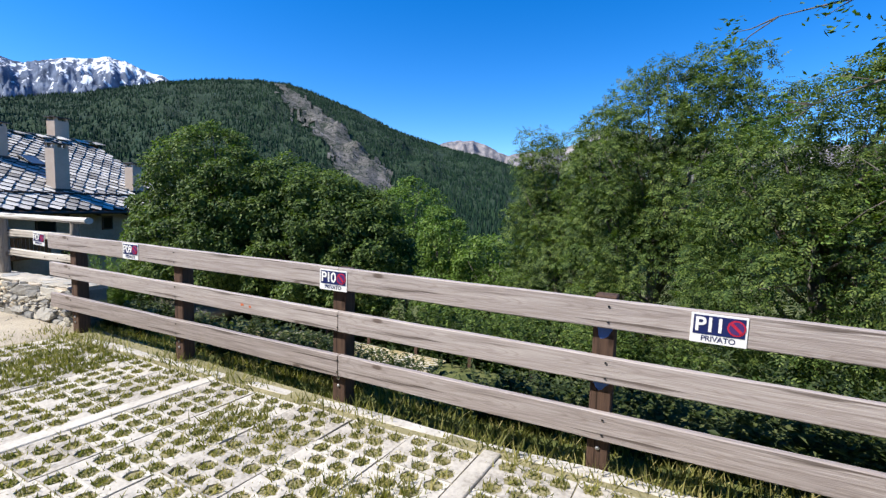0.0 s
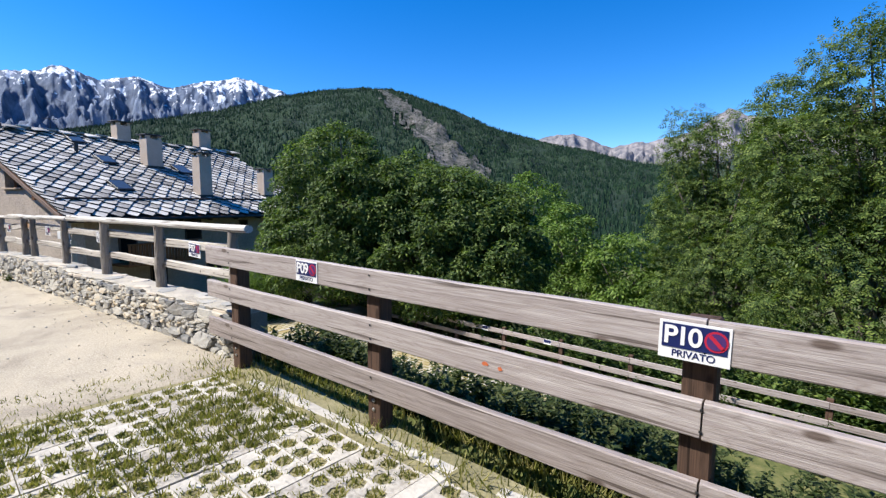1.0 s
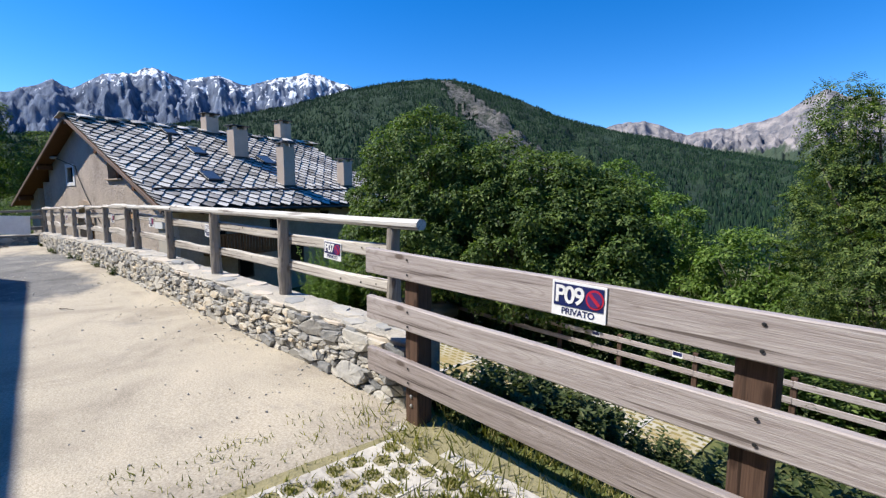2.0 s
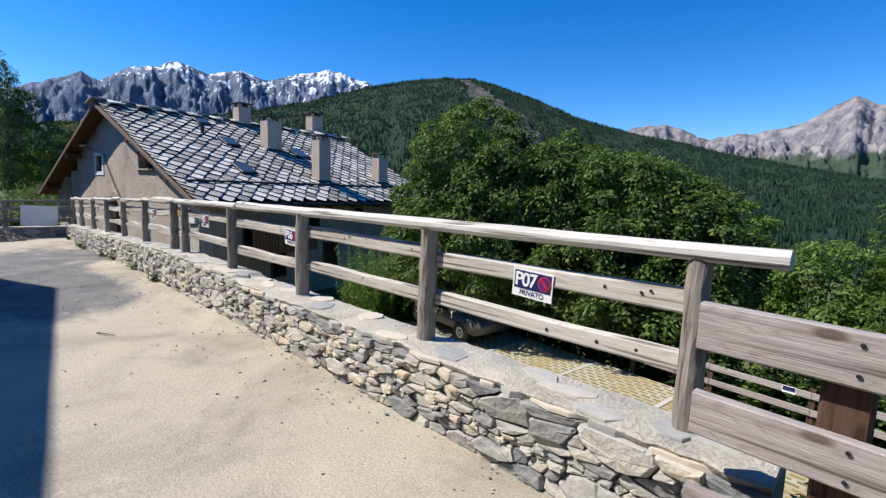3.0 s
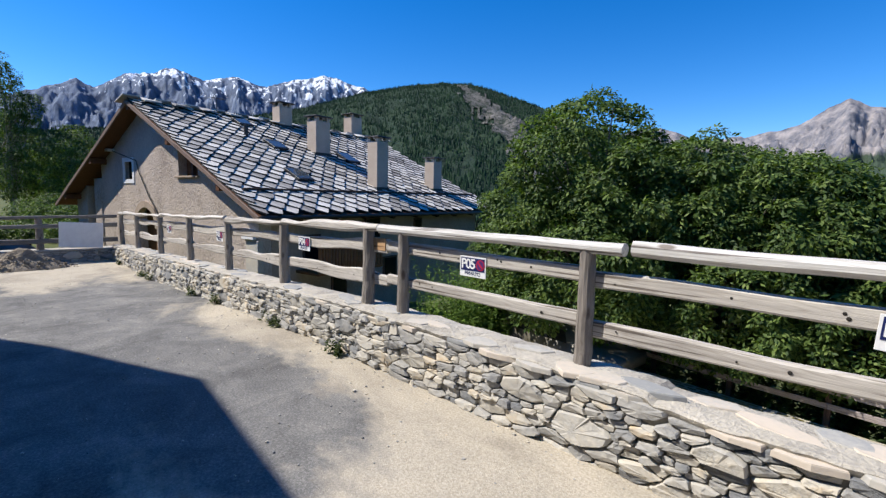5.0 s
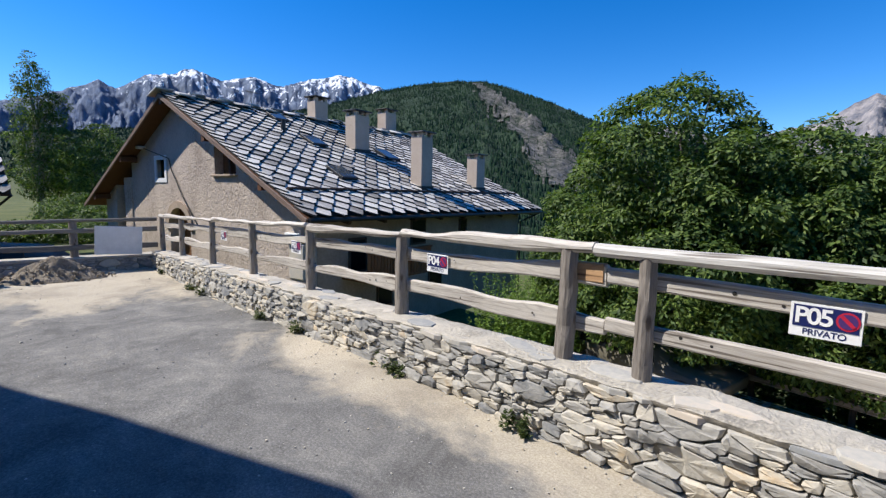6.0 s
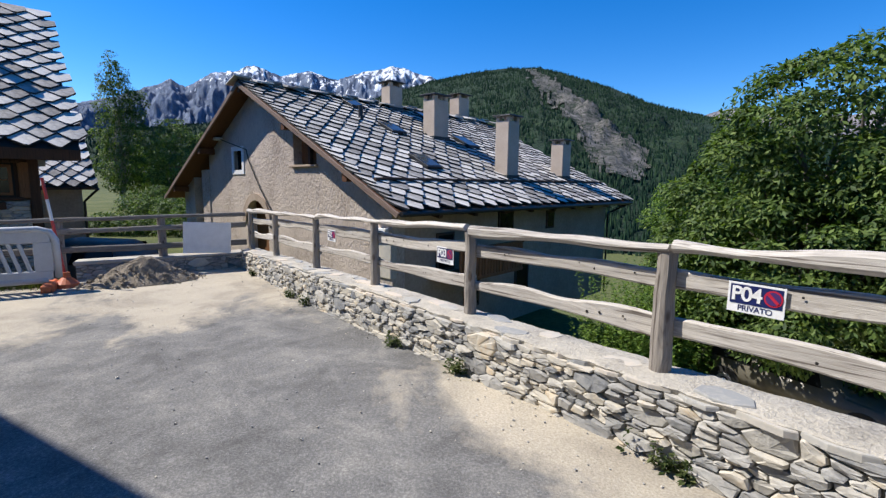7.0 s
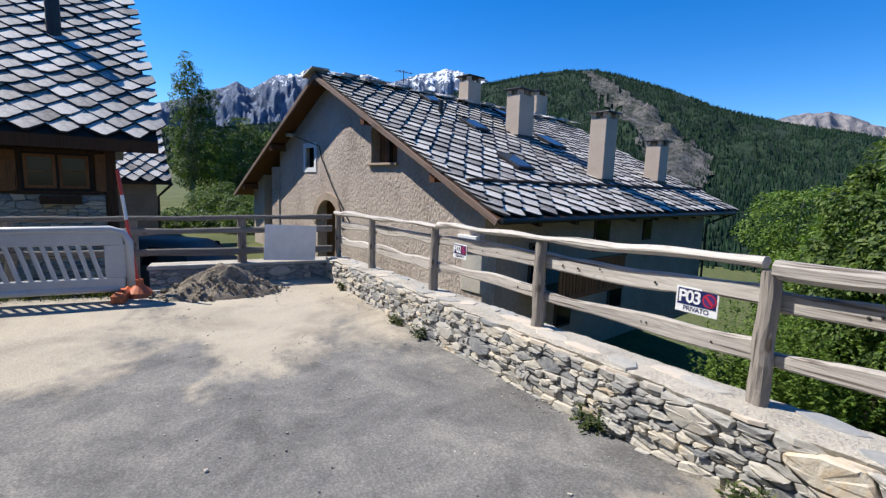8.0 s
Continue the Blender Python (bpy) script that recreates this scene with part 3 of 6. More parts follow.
def flag(name, lx, cy, dz, w, d, th, yaw):
    bm = bmesh.new()
    n = rng.randint(5, 8)
    a0 = rng.uniform(0, 6)
    ring = [(w * math.cos(a0 + 2 * math.pi * k / n) * rng.uniform(0.72, 1), d * math.sin(a0 + 2 * math.pi * k / n) * rng.uniform(0.72, 1)) for k in range(n)]
    top = [bm.verts.new((x * 0.96, y * 0.96, rng.uniform(-0.002, 0.002))) for x, y in ring]
    lip = [bm.verts.new((x, y, -0.006)) for x, y in ring]
    low = [bm.verts.new((x * 1.02, y * 1.02, -th)) for x, y in ring]
    bm.faces.new(top)
    for a, b in ((lip, top), (low, lip)):
        for k in range(n):
            bm.faces.new((a[k], a[(k + 1) % n], b[(k + 1) % n], b[k]))
    bmesh.ops.recalc_face_normals(bm, faces=bm.faces[:])
    ob = part(name, bm, M_CSTONE, stone_wall)
    ob.matrix_local = pose(lx, cy, wall_top(at_wall(lx)) + dz, 0, math.degrees(-math.atan(0.0315)) if lx < 9 else 0, yaw)


lx = wall_len - 0.2
while lx > 0.3:
    if rng.random() < 0.8:
        flag("coping_stone", lx, rng.uniform(-0.13, 0.08), 0.010, rng.uniform(0.1, 0.24), rng.uniform(0.06, 0.12), 0.03, rng.uniform(-20, 20))
    lx -= rng.uniform(0.16, 0.36)
lx = wall_len - 0.1
while lx > 0.2:
    w = rng.uniform(0.07, 0.2)
    if rng.random() < 0.85:
        flag("edge_slab", lx - w, WALL_FRONT + rng.uniform(0.025, 0.05), rng.uniform(-0.03, -0.008), w, rng.uniform(0.045, 0.07), rng.uniform(0.02, 0.04), rng.uniform(-6, 6))
    lx -= 2 * w * rng.uniform(0.8, 1.0)


# ---------- log fence on the wall ----------
log_fence = empty("log_fence", Matrix.Translation((-14, fence_y(-14), 0)), "weathered grey log fence standing on the stone wall", "fence")
inv = log_fence.matrix_world.inverted()


def on(parent, ob, m):
    ob.parent = parent
    ob.matrix_local = parent.matrix_world.inverted() @ m
    return ob


POSTS = (-6.54, -8.16, -9.83, -11.48, -13.18, -13.69, -15.36, -17.07, -18.76, -20.5, -22.32, -23.85)


def cap_z(x):
    if x > -13.2:
        return 1.335 + (0.01 if x < -9 else 0.0)
    return 1.33 + (x + 13.5) * 0.0245


rng = random.Random(11)
for i, x in enumerate(POSTS):
    zb, zt = wall_top(x) - 0.03, cap_z(x) - 0.035
    r = 0.06 if i in (1, 2, 5, 6) else 0.052
    bm = bmesh.new()
    H = zt - zb
    lean = rng.uniform(-0.02, 0.02)
    tube(bm, [(lean * k / 6 + rng.uniform(-0.006, 0.006), rng.uniform(-0.006, 0.006), H * k / 6) for k in range(7)],
         [r * (1.06 - 0.16 * k / 6) for k in range(7)], sides=14, rng=rng, wob=0.06)
    ob = part("post", bm, M_LOGPOST, None, "", smooth=False)
    on(log_fence, ob, Matrix.Translation((x, fence_y(x) + 0.01, zb)))
# cap rails
CAPS = [(-6.24, -11.2), (-11.25, -13.49), (-13.495, -15.32), (-15.34, -17.06), (-17.1, -20.4), (-20.42, -23.95)]
for k, (a, b_) in enumerate(CAPS):
    h = 0.075 if k < 2 else 0.07
    bm, m = beam((a, fence_y(a), cap_z(a) - 0.01 - 0.012 * (k % 2)), (b_, fence_y(b_), cap_z(b_) - 0.01 - 0.012 * (k % 2)), 0.095, h, 0.025, 0.012 if k < 2 else 0.045, 28)
    ob = part("cap_rail", bm, M_CAP if k < 2 else M_LOG, None)
    on(log_fence, ob, m)
# boards fixed behind the posts
for row, (f0, hh) in enumerate(((0.165, 0.10), (0.455, 0.095))):
    xs = [-6.58] + [x for x in POSTS[1:4]] + [-13.44, -15.36, -17.07, -18.76, -20.5, -22.32, -23.8]
    for k, (a, b_) in enumerate(zip(xs, xs[1:])):
        gap = 0.004
        za, zb = cap_z(a) - f0 - 0.045, cap_z(b_) - f0 - 0.045
        sag = rng.uniform(-0.02, 0.02)
        far_part = a < -13
        bm, m = beam((a - gap, fence_y(a) + 0.06, za + sag), (b_ + gap, fence_y(b_) + 0.06, zb + sag + rng.uniform(-0.015, 0.015)), 0.05, hh * (1.15 if far_part else 1.0), 0.012, 0.05 if far_part else 0.012, 16)
        ob = part("board", bm, M_LOG, None)
        on(log_fence, ob, m)
        for q in range(5 if row == 0 else 3):
            f = rng.uniform(0.08, 0.92)
            nb = bmesh.new()
            lathe(nb, [(rng.uniform(0.006, 0.012), 0), (0.005, 0.002)], 8, pose(0, 0, 0, 90))
            hx = a + (b_ - a) * f
            on(log_fence, part("knot_hole", nb, M_BLACK), Matrix.Translation((hx, fence_y(hx) + 0.0335, za + (zb - za) * f + sag + rng.uniform(-0.025, 0.025))))
bm, m = beam((-13.46, fence_y(-13.5) + 0.06, 1.16), (-13.66, fence_y(-13.66) + 0.06, 1.155), 0.06, 0.12, 0.008, 0.0, 2)
on(log_fence, part("splice_block", bm, M_NEWWOOD, None, "reddish new timber splice"), m)


# ---------- plank fence of the bays ----------
plank_fence = empty("plank_fence", Matrix.Translation((-2, plank_y(-2), 0.1)), "three-rail fence of weathered planks on brown posts", "fence")
for i, x in enumerate((-6.01, -4.22, -2.33, -0.42, 1.5)):
    bm = box(-0.062, 0.062, -0.06, 0.06, -0.35, 1.02, 0.008)
    ob = part("post", bm, M_POST, None, "dark brown squared post")
    on(plank_fence, ob, pose(x, plank_y(x) + 0.085, 0.1, 0, 0, 3))
    for dz in (0.11, 0.17):
        bmb = bmesh.new()
        lathe(bmb, [(0.012, 0), (0.012, 0.006), (0.006, 0.01)], 10, pose(0, -0.061, dz, 90))
        b2 = part("bolt", bmb, M_RIM, ob)
RAILS = ((1.177, 1.055, 0.165), (0.853, 0.72, 0.155), (0.503, 0.395, 0.165))
for zl, zr, hh in RAILS:
    cuts = (-6.41, -2.3, 2.6)
    for a, b_ in zip(cuts, cuts[1:]):
        def rail_z(x):
            return zl + (zr - zl) * (x + 6.5) / 9.0 - hh / 2 + 0.012
        for px in (-6.01, -4.22, -2.33, -0.42, 1.5):
            if a <= px < b_:
                for dz in (-0.045, 0.045):
                    nb = bmesh.new()
                    lathe(nb, [(0.007, 0), (0.007, 0.003), (0.004, 0.004)], 8, pose(0, 0, 0, 90))
                    on(plank_fence, part("nail", nb, M_DARK), Matrix.Translation((px + 0.03, plank_y(px) - 0.0235, rail_z(px) + dz)))
        bm, m = beam((a + 0.004, plank_y(a), rail_z(a)), (b_ - 0.004, plank_y(b_), rail_z(b_)), 0.045, hh, 0.006, 0.006, 14)
        ob = part("plank", bm, M_PLANK, None)
        on(plank_fence, ob, m)


# old paint marks: blue on one post, orange on the middle plank
M_BLUEPAINT = plain("blue_paint_mark", (0.06, 0.14, 0.42), 0.7)
for z0, z1 in ((0.86, 0.99), (0.56, 0.66)):
    bm = bmesh.new()
    mg = random.Random(int(z0 * 100))
    ring = [bm.verts.new((0.05 * math.cos(k * 0.628) * mg.uniform(0.6, 1.1), 0, (z1 - z0) / 2 * math.sin(k * 0.628) * mg.uniform(0.7, 1.1))) for k in range(10)]
    low = [bm.verts.new((v.co.x, 0.003, v.co.z)) for v in ring]
    bm.faces.new(ring)
    for k in range(10):
        bm.faces.new((ring[k], ring[(k + 1) % 10], low[(k + 1) % 10], low[k]))
    on(plank_fence, part("paint_mark", bm, M_BLUEPAINT, None, "smeared blue paint mark"), Matrix.Translation((-0.42, plank_y(-0.42) + 0.0225, (z0 + z1) / 2)))
for x, z, w in ((-3.31, 0.735, 0.022), (-3.22, 0.728, 0.016)):
    bm = bmesh.new()
    mg = random.Random(int(-x * 100))
    ring = [bm.verts.new((w * math.cos(k * 0.628) * mg.uniform(0.6, 1.1), 0, 0.011 * math.sin(k * 0.628) * mg.uniform(0.6, 1.2))) for k in range(10)]
    low = [bm.verts.new((v.co.x, 0.002, v.co.z)) for v in ring]
    bm.faces.new(ring)
    for k in range(10):
        bm.faces.new((ring[k], ring[(k + 1) % 10], low[(k + 1) % 10], low[k]))
    on(plank_fence, part("paint_mark", bm, M_ORANGE, None, "orange paint spot"), Matrix.Translation((x, plank_y(x) - 0.0245, z)))


# ---------- parking signs ----------
def sign(x, y, z, number, yaw, tilt=0.0, w=0.255, h=0.155):
    """A white plate with a navy field, white number and red no-parking disc; z is its middle."""
    s = empty("parking_sign", pose(x, y, z, 0, tilt, yaw), "white and navy private parking sign screwed to a fence rail", "sign", "parking signs")
    part("plate", box(-w / 2, w / 2, -0.004, 0, -h / 2, h / 2, 0.001), M_SIGN, s)
    part("navy_field", box(-w / 2 + 0.012, w / 2 - 0.012, -0.0065, -0.0042, -h / 2 + 0.047, h / 2 - 0.01), M_NAVY, s)
    for txt, size, cx, cz, mat, nm in ((number, 0.104, -0.04, 0.0175, M_SIGN, "number"), ("PRIVATO", 0.040, 0.0, -h / 2 + 0.024, M_NAVY, "lettering")):
        cu = bpy.data.curves.new(nm, "FONT")
        cu.body, cu.size, cu.align_x, cu.align_y = txt, size, "CENTER", "CENTER"
        cu.space_character = 0.86 if nm == "number" else 0.95
        cu.extrude, cu.offset = 0.0006, 0.0022 if nm == "number" else 0.0004
        cu.materials.append(mat)
        o = new(nm, cu)
        o.parent = s
        o.matrix_local = pose(cx, -0.0082 if nm == "number" else -0.0052, cz, 90)
    for r0, r1, mat, nm, dy in ((0.0, 0.041, M_RED, "red_disc", 0.0), (0.0, 0.033, M_DISC, "blue_disc", 0.0012)):
        bm = bmesh.new()
        lathe(bm, [(r1, 0), (r1, 0.0012)], 28, pose(0.077, -0.0068 - dy, 0.0185, 90))
        part(nm, bm, mat, s)
    bm = box(-0.032, 0.032, -0.0108, -0.0092, -0.007, 0.007)
    o = part("red_bar", bm, M_RED, s)
    o.matrix_local = pose(0.077, 0, 0.0185, 0, 45, 0)
    return s


slope_p = math.degrees(math.atan(0.055))
for x, z, t in ((0.145, 1.012, "P11"), (-2.34, 1.035, "P10"), (-4.85, 1.085, "P09")):
    sign(x, plank_y(x) - 0.024, z, t, slope_p, 1.0)
slope_w = math.degrees(ang)
for x, z, t in ((-7.355, 1.055, "P07"), (-10.06, 1.075, "P06"), (-12.41, 1.085, "P05"), (-14.92, 1.05, "P04"), (-17.46, 0.95, "P03"), (-20.0, 0.90, "P02")):
    sign(x, fence_y(x) + 0.031, z, t, slope_w, 3.0 if t in ("P06", "P07") else 0.0)


# ---------- slate roofs ----------
def slate_mesh(w, d, th, rng):
    """A lozenge slab: blunt tip towards the eave at +x, lying in the x-y plane, top at z = th."""
    bm = bmesh.new()
    t = rng.uniform(0.03, 0.16)
    pts = [(d * rng.uniform(0.93, 1.08), -w * t), (d * rng.uniform(0.93, 1.08), w * t * rng.uniform(0.5, 1.2)),
           (rng.uniform(-0.05, 0.06) * d, w * 0.5), (-d * 1.1, w * 0.5), (-d * 1.1, -w * 0.5), (rng.uniform(-0.05, 0.06) * d, -w * 0.5)]
    top = [bm.verts.new((x, y + rng.uniform(-0.012, 0.012), th + rng.uniform(-0.004, 0.004))) for x, y in pts]
    low = [bm.verts.new((v.co.x + 0.004, v.co.y, 0)) for v in top]
    bm.faces.new(top)
    bm.faces.new(low[::-1])
    for k in range(len(top)):
        bm.faces.new((low[k], low[(k + 1) % len(top)], top[(k + 1) % len(top)], top[k]))
    bmesh.ops.recalc_face_normals(bm, faces=bm.faces[:])
    return bm


def slate_roof(parent, run, length, rise, seed, near, step=0.36, width=0.64, y0=0.0, limit=300, far_cut=None, thick=0.05):
    """Lozenge slabs over a slope: local x from 0 (eave) to -run (ridge), y from y0 on; rise is the height gained per metre of run."""
    rng = random.Random(seed)
    kinds = []
    for k in range(14):
        bm = slate_mesh(width * rng.uniform(0.93, 1.04), step, thick, rng)
        me = bpy.data.meshes.new("slate")
        bm.to_mesh(me)
        bm.free()
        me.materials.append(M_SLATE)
        me.materials.append(M_SLATE_EDGE_SHADE)
        # All faces but the top take the painted gap shade.
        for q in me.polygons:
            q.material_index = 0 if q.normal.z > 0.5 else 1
        kinds.append(me)
    pitch = math.atan(rise)
    sl = run / math.cos(pitch)
    nrow = int(sl / step)
    made = 0
    rest = bmesh.new()
    for i in range(nrow + 1):
        s = i * step + step * 0.7
        n = int(length / width) + 1
        # rows wander a little, as hand-laid roofs do
        for c in range(n + 1):
            yy = y0 + (c + 0.5 * (i % 2)) * width + rng.uniform(-0.025, 0.025)
            x = -(s + 0.06 * noise.noise(Vector((yy * 0.5, i * 0.4, seed)))) * math.cos(pitch)
            narrow = 1.0
            if c == 0 and i % 2 == 0:
                narrow, yy = 0.55, y0 + width * 0.27
            if yy > y0 + length - (far_cut(-x) if far_cut else 0) or yy < y0 - 0.1 or x < -run:
                continue
            m = (Matrix.Translation((x, yy, -x * rise + rng.uniform(0.025, 0.045))) @ Matrix.Rotation(pitch - 0.13 + rng.uniform(-0.02, 0.02), 4, "Y")
                 @ Matrix.Rotation(rng.uniform(-0.06, 0.06), 4, "Z") @ Matrix.Rotation(rng.uniform(-0.02, 0.02), 4, "X") @ Matrix.Diagonal((1, narrow, 1, 1)))
            me = rng.choice(kinds)
            if near(x, yy) and made < limit:
                ob = new("slate", me)
                ob.parent = parent
                ob.matrix_local = m
                made += 1
            else:
                rest.from_mesh(me)
                rest.verts.ensure_lookup_table()
                for v in rest.verts[-len(me.vertices):]:
                    v.co = m @ v.co
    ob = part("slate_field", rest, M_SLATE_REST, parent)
    ob.data.materials.append(M_SLATE_EDGE_SHADE)
    ob["kind"] = "stuff"


def roof_deck(run, rise, length, mat, name, parent, y0=0.0, x0=0.0, th=0.1, cut=0.0):
    bm = bmesh.new()
    vs = []
    for dz in (-th, -0.005):
        for x, y in ((x0, y0), (x0, y0 + length), (-run, y0 + length - cut), (-run, y0)):
            vs.append(bm.verts.new((x, y, -x * rise + dz)))
    for f in ((3, 2, 1, 0), (4, 5, 6, 7), (0, 1, 5, 4), (1, 2, 6, 5), (2, 3, 7, 6), (3, 0, 4, 7)):
        bm.faces.new([vs[i] for i in f])
    bmesh.ops.recalc_face_normals(bm, faces=bm.faces[:])
    return part(name, bm, mat, parent)


# ---------- the stone-roofed house ----------
HX, HY, HZ, HROT = -23.97, 4.33, 0.94, 15.95
RUN, RISE, HLEN = 8.35, math.tan(radians(26.6)), 14.9
house = empty("house", pose(HX, HY, HZ, 0, 0, HROT), "old rendered alpine house with a heavy stone slab roof", "house")
FLOOR = TERRACE - 0.2 - HZ


def wall_with_holes(outline_z, x0, x1, y0, y1, z0, holes, mat, name, parent, label=""):
    """A gable wall in the x-z plane, thick from y0 to y1, its top following outline_z(x), with rectangular holes."""
    xs = sorted({x0, x1, *(h[0] for h in holes), *(h[1] for h in holes), *np.linspace(x0, x1, 13)})
    bm = bmesh.new()
    for a, b in zip(xs, xs[1:]):
        mid = (a + b) / 2
        spans = [(z0, None)]
        for hx0, hx1, hz0, hz1 in sorted(holes, key=lambda h: h[2]):
            if hx0 - 1e-6 <= mid <= hx1 + 1e-6:
                lo, hi = spans.pop()
                spans += [(lo, hz0), (hz1, hi)]
        for lo, hi in spans:
            ta = outline_z(a) if hi is None else hi
            tb = outline_z(b) if hi is None else hi
            v = [bm.verts.new(p) for p in ((a, y0, lo), (b, y0, lo), (b, y0, tb), (a, y0, ta), (a, y1, lo), (b, y1, lo), (b, y1, tb), (a, y1, ta))]
            for f in ((0, 1, 2, 3), (7, 6, 5, 4), (0, 4, 5, 1), (1, 5, 6, 2), (2, 6, 7, 3), (3, 7, 4, 0)):
                bm.faces.new([v[i] for i in f])
    bmesh.ops.remove_doubles(bm, verts=bm.verts[:], dist=0.001)
    bmesh.ops.recalc_face_normals(bm, faces=bm.faces[:])
    return part(name, bm, mat, parent, label)


def gable_z(x):
    return (RUN - abs(x + RUN)) * RISE - 0.12


WIN = (-10.5, -9.55, 2.0 - HZ, 2.93 - HZ)
OPEN = (-5.87, -4.5, 2.2 - HZ, 3.28 - HZ)
ARCH = (-9.45, -7.78, FLOOR, 0.95 - HZ)
wall_with_holes(gable_z, -12.85, -0.95, 0.6, 1.05, FLOOR, [WIN, OPEN, ARCH], M_RENDERED, "gable_wall", house, "rough brownish render")
wall_with_holes(gable_z, -15.95, -14.7, 0.6, 1.05, FLOOR, [], M_RENDERED, "side_gable_wall", house)
part("back_of_loggia", box(-15.5, -12.9, 2.5, 2.7, FLOOR, 0.2), M_RENDERED, house)
part("pillar", box(-13.66, -12.86, 0.55, 1.05, FLOOR, 2.15 - HZ, 0.03), M_RENDERED, house)
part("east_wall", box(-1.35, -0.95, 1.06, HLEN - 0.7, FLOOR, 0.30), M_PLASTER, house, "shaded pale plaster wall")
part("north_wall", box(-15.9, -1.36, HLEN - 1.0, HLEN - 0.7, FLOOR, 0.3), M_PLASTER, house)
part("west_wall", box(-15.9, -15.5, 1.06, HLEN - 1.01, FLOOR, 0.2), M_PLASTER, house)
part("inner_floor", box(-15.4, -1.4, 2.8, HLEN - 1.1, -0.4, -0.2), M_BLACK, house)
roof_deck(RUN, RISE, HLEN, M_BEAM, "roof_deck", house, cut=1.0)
# Black sheet added under the slates to paint the shade in their gaps.
roof_deck(RUN - 0.2, RISE, HLEN - 0.4, M_BLACK, "slate_gap_shade", house, y0=0.15, x0=-0.1, th=-0.012, cut=1.0)
bm = bmesh.new()
vs = []
for dz in (-0.1, -0.005):
    for x, y in ((-RUN, 0), (-RUN, HLEN), (-2 * RUN, HLEN), (-2 * RUN, 0)):
        vs.append(bm.verts.new((x, y, (RUN - abs(x + RUN)) * RISE + dz)))
for f in ((3, 2, 1, 0), (4, 5, 6, 7), (0, 1, 5, 4), (1, 2, 6, 5), (2, 3, 7, 6), (3, 0, 4, 7)):
    bm.faces.new([vs[i] for i in f])
bmesh.ops.recalc_face_normals(bm, faces=bm.faces[:])
part("far_roof_deck", bm, M_BEAM, house)
# verge boards and purlins under the overhang
for sgn in (1, -1):
    a = Vector((-RUN + sgn * RUN, -0.05, -0.09))
    b_ = Vector((-RUN, -0.05, RUN * RISE - 0.09))
    bm, m = beam(a, b_, 0.06, 0.15, 0.01, 0.02, 24)
    ob = part("verge_board", bm, M_VERGE, house)
    ob.matrix_local = m
for x in (-RUN, -5.4, -2.2, -12.3, -15.5):
    z = (RUN - abs(x + RUN)) * RISE - 0.26
    bm, m = beam((x, -0.02, z), (x, 0.62, z), 0.2, 0.24, 0.02, 0, 2)
    ob = part("purlin", bm, M_BEAM, house)
    ob.matrix_local = m
slate_roof(house, RUN, HLEN, RISE, 21, lambda x, y: y < 10, far_cut=lambda d: d * 0.11)
# raised lower course along the eave, with its snow bar
bm, m = beam((-1.35, 0.35, 1.35 * RISE + 0.13), (-1.45, HLEN - 0.2, 1.45 * RISE + 0.13), 0.09, 0.09, 0.02, 0.02, 20)
ob = part("snow_bar", bm, M_POST, house)
ob.matrix_local = m
bm = bmesh.new()
tube(bm, [(0.06, 0.0, -0.06), (0.06, HLEN - 0.2, -0.08)], [0.07, 0.07], 10)
part("gutter", bm, M_DARK, house)
bm = bmesh.new()
tube(bm, [(0.06, HLEN - 0.3, -0.1), (-0.6, HLEN - 0.5, -0.45), (-0.85, HLEN - 0.65, -0.6), (-0.85, HLEN - 0.65, FLOOR)], [0.045] * 4, 8)
part("downpipe", bm, M_DARK, house)
for k in range(9):
    y = 1.6 + k * 1.55
    bm, m = beam((-1.0, y, 0.02), (-0.1, y, -0.16), 0.14, 0.16, 0.01, 0, 1)
    ob = part("rafter_end", bm, M_POST, house)
    ob.matrix_local = m
# ridge slabs
rng = random.Random(3)
for k in range(26):
    y = 0.1 + k * 0.58
    bm = box(-0.42, 0.42, -0.31, 0.31, 0, 0.045, 0.0, 0.02)
    ob = part("ridge_slab", bm, M_SLATE, house)
    ob.matrix_local = pose(-RUN + (0.2 if k % 2 else -0.2), y, RUN * RISE + 0.04 + 0.02 * (k % 2), 0, 14 if k % 2 else -14, rng.uniform(-6, 6))


def chimney(x, y, w, d, h, pots=True):
    zr = (RUN - abs(x + RUN)) * RISE
    c = empty("chimney", Matrix.Identity(4), "", "")
    for k in ("label", "category"):
        if k in c:
            del c[k]
    c.parent = house
    c.matrix_local = pose(x, y, zr - 0.3)
    H = h + 0.3
    part("shaft", box(-w / 2, w / 2, -d / 2, d / 2, 0, H, 0.02), M_CHIMNEY, c)
    part("flashing", box(-w / 2 - 0.05, w / 2 + 0.03, -d / 2 - 0.05, d / 2 + 0.05, 0.0, 0.42 - w * 0.1, 0.01), M_DARK, c)
    for sx in (-1, 1):
        for sy in (-1, 1):
            part("cap_leg", box(sx * w * 0.36 - 0.08, sx * w * 0.36 + 0.08, sy * d * 0.36 - 0.08, sy * d * 0.36 + 0.08, H, H + 0.16), M_CHIMNEY, c)
    part("cap_slab", box(-w / 2 - 0.1, w / 2 + 0.1, -d / 2 - 0.1, d / 2 + 0.1, H + 0.16, H + 0.22, 0.012, 0.01), M_DARK, c, "dark stone cap")


chimney(-1.98, 7.3, 0.6, 0.72, 2.05)
chimney(-2.1, 11.7, 0.6, 0.72, 1.45)
chimney(-5.1, 6.65, 0.65, 0.85, 1.5)
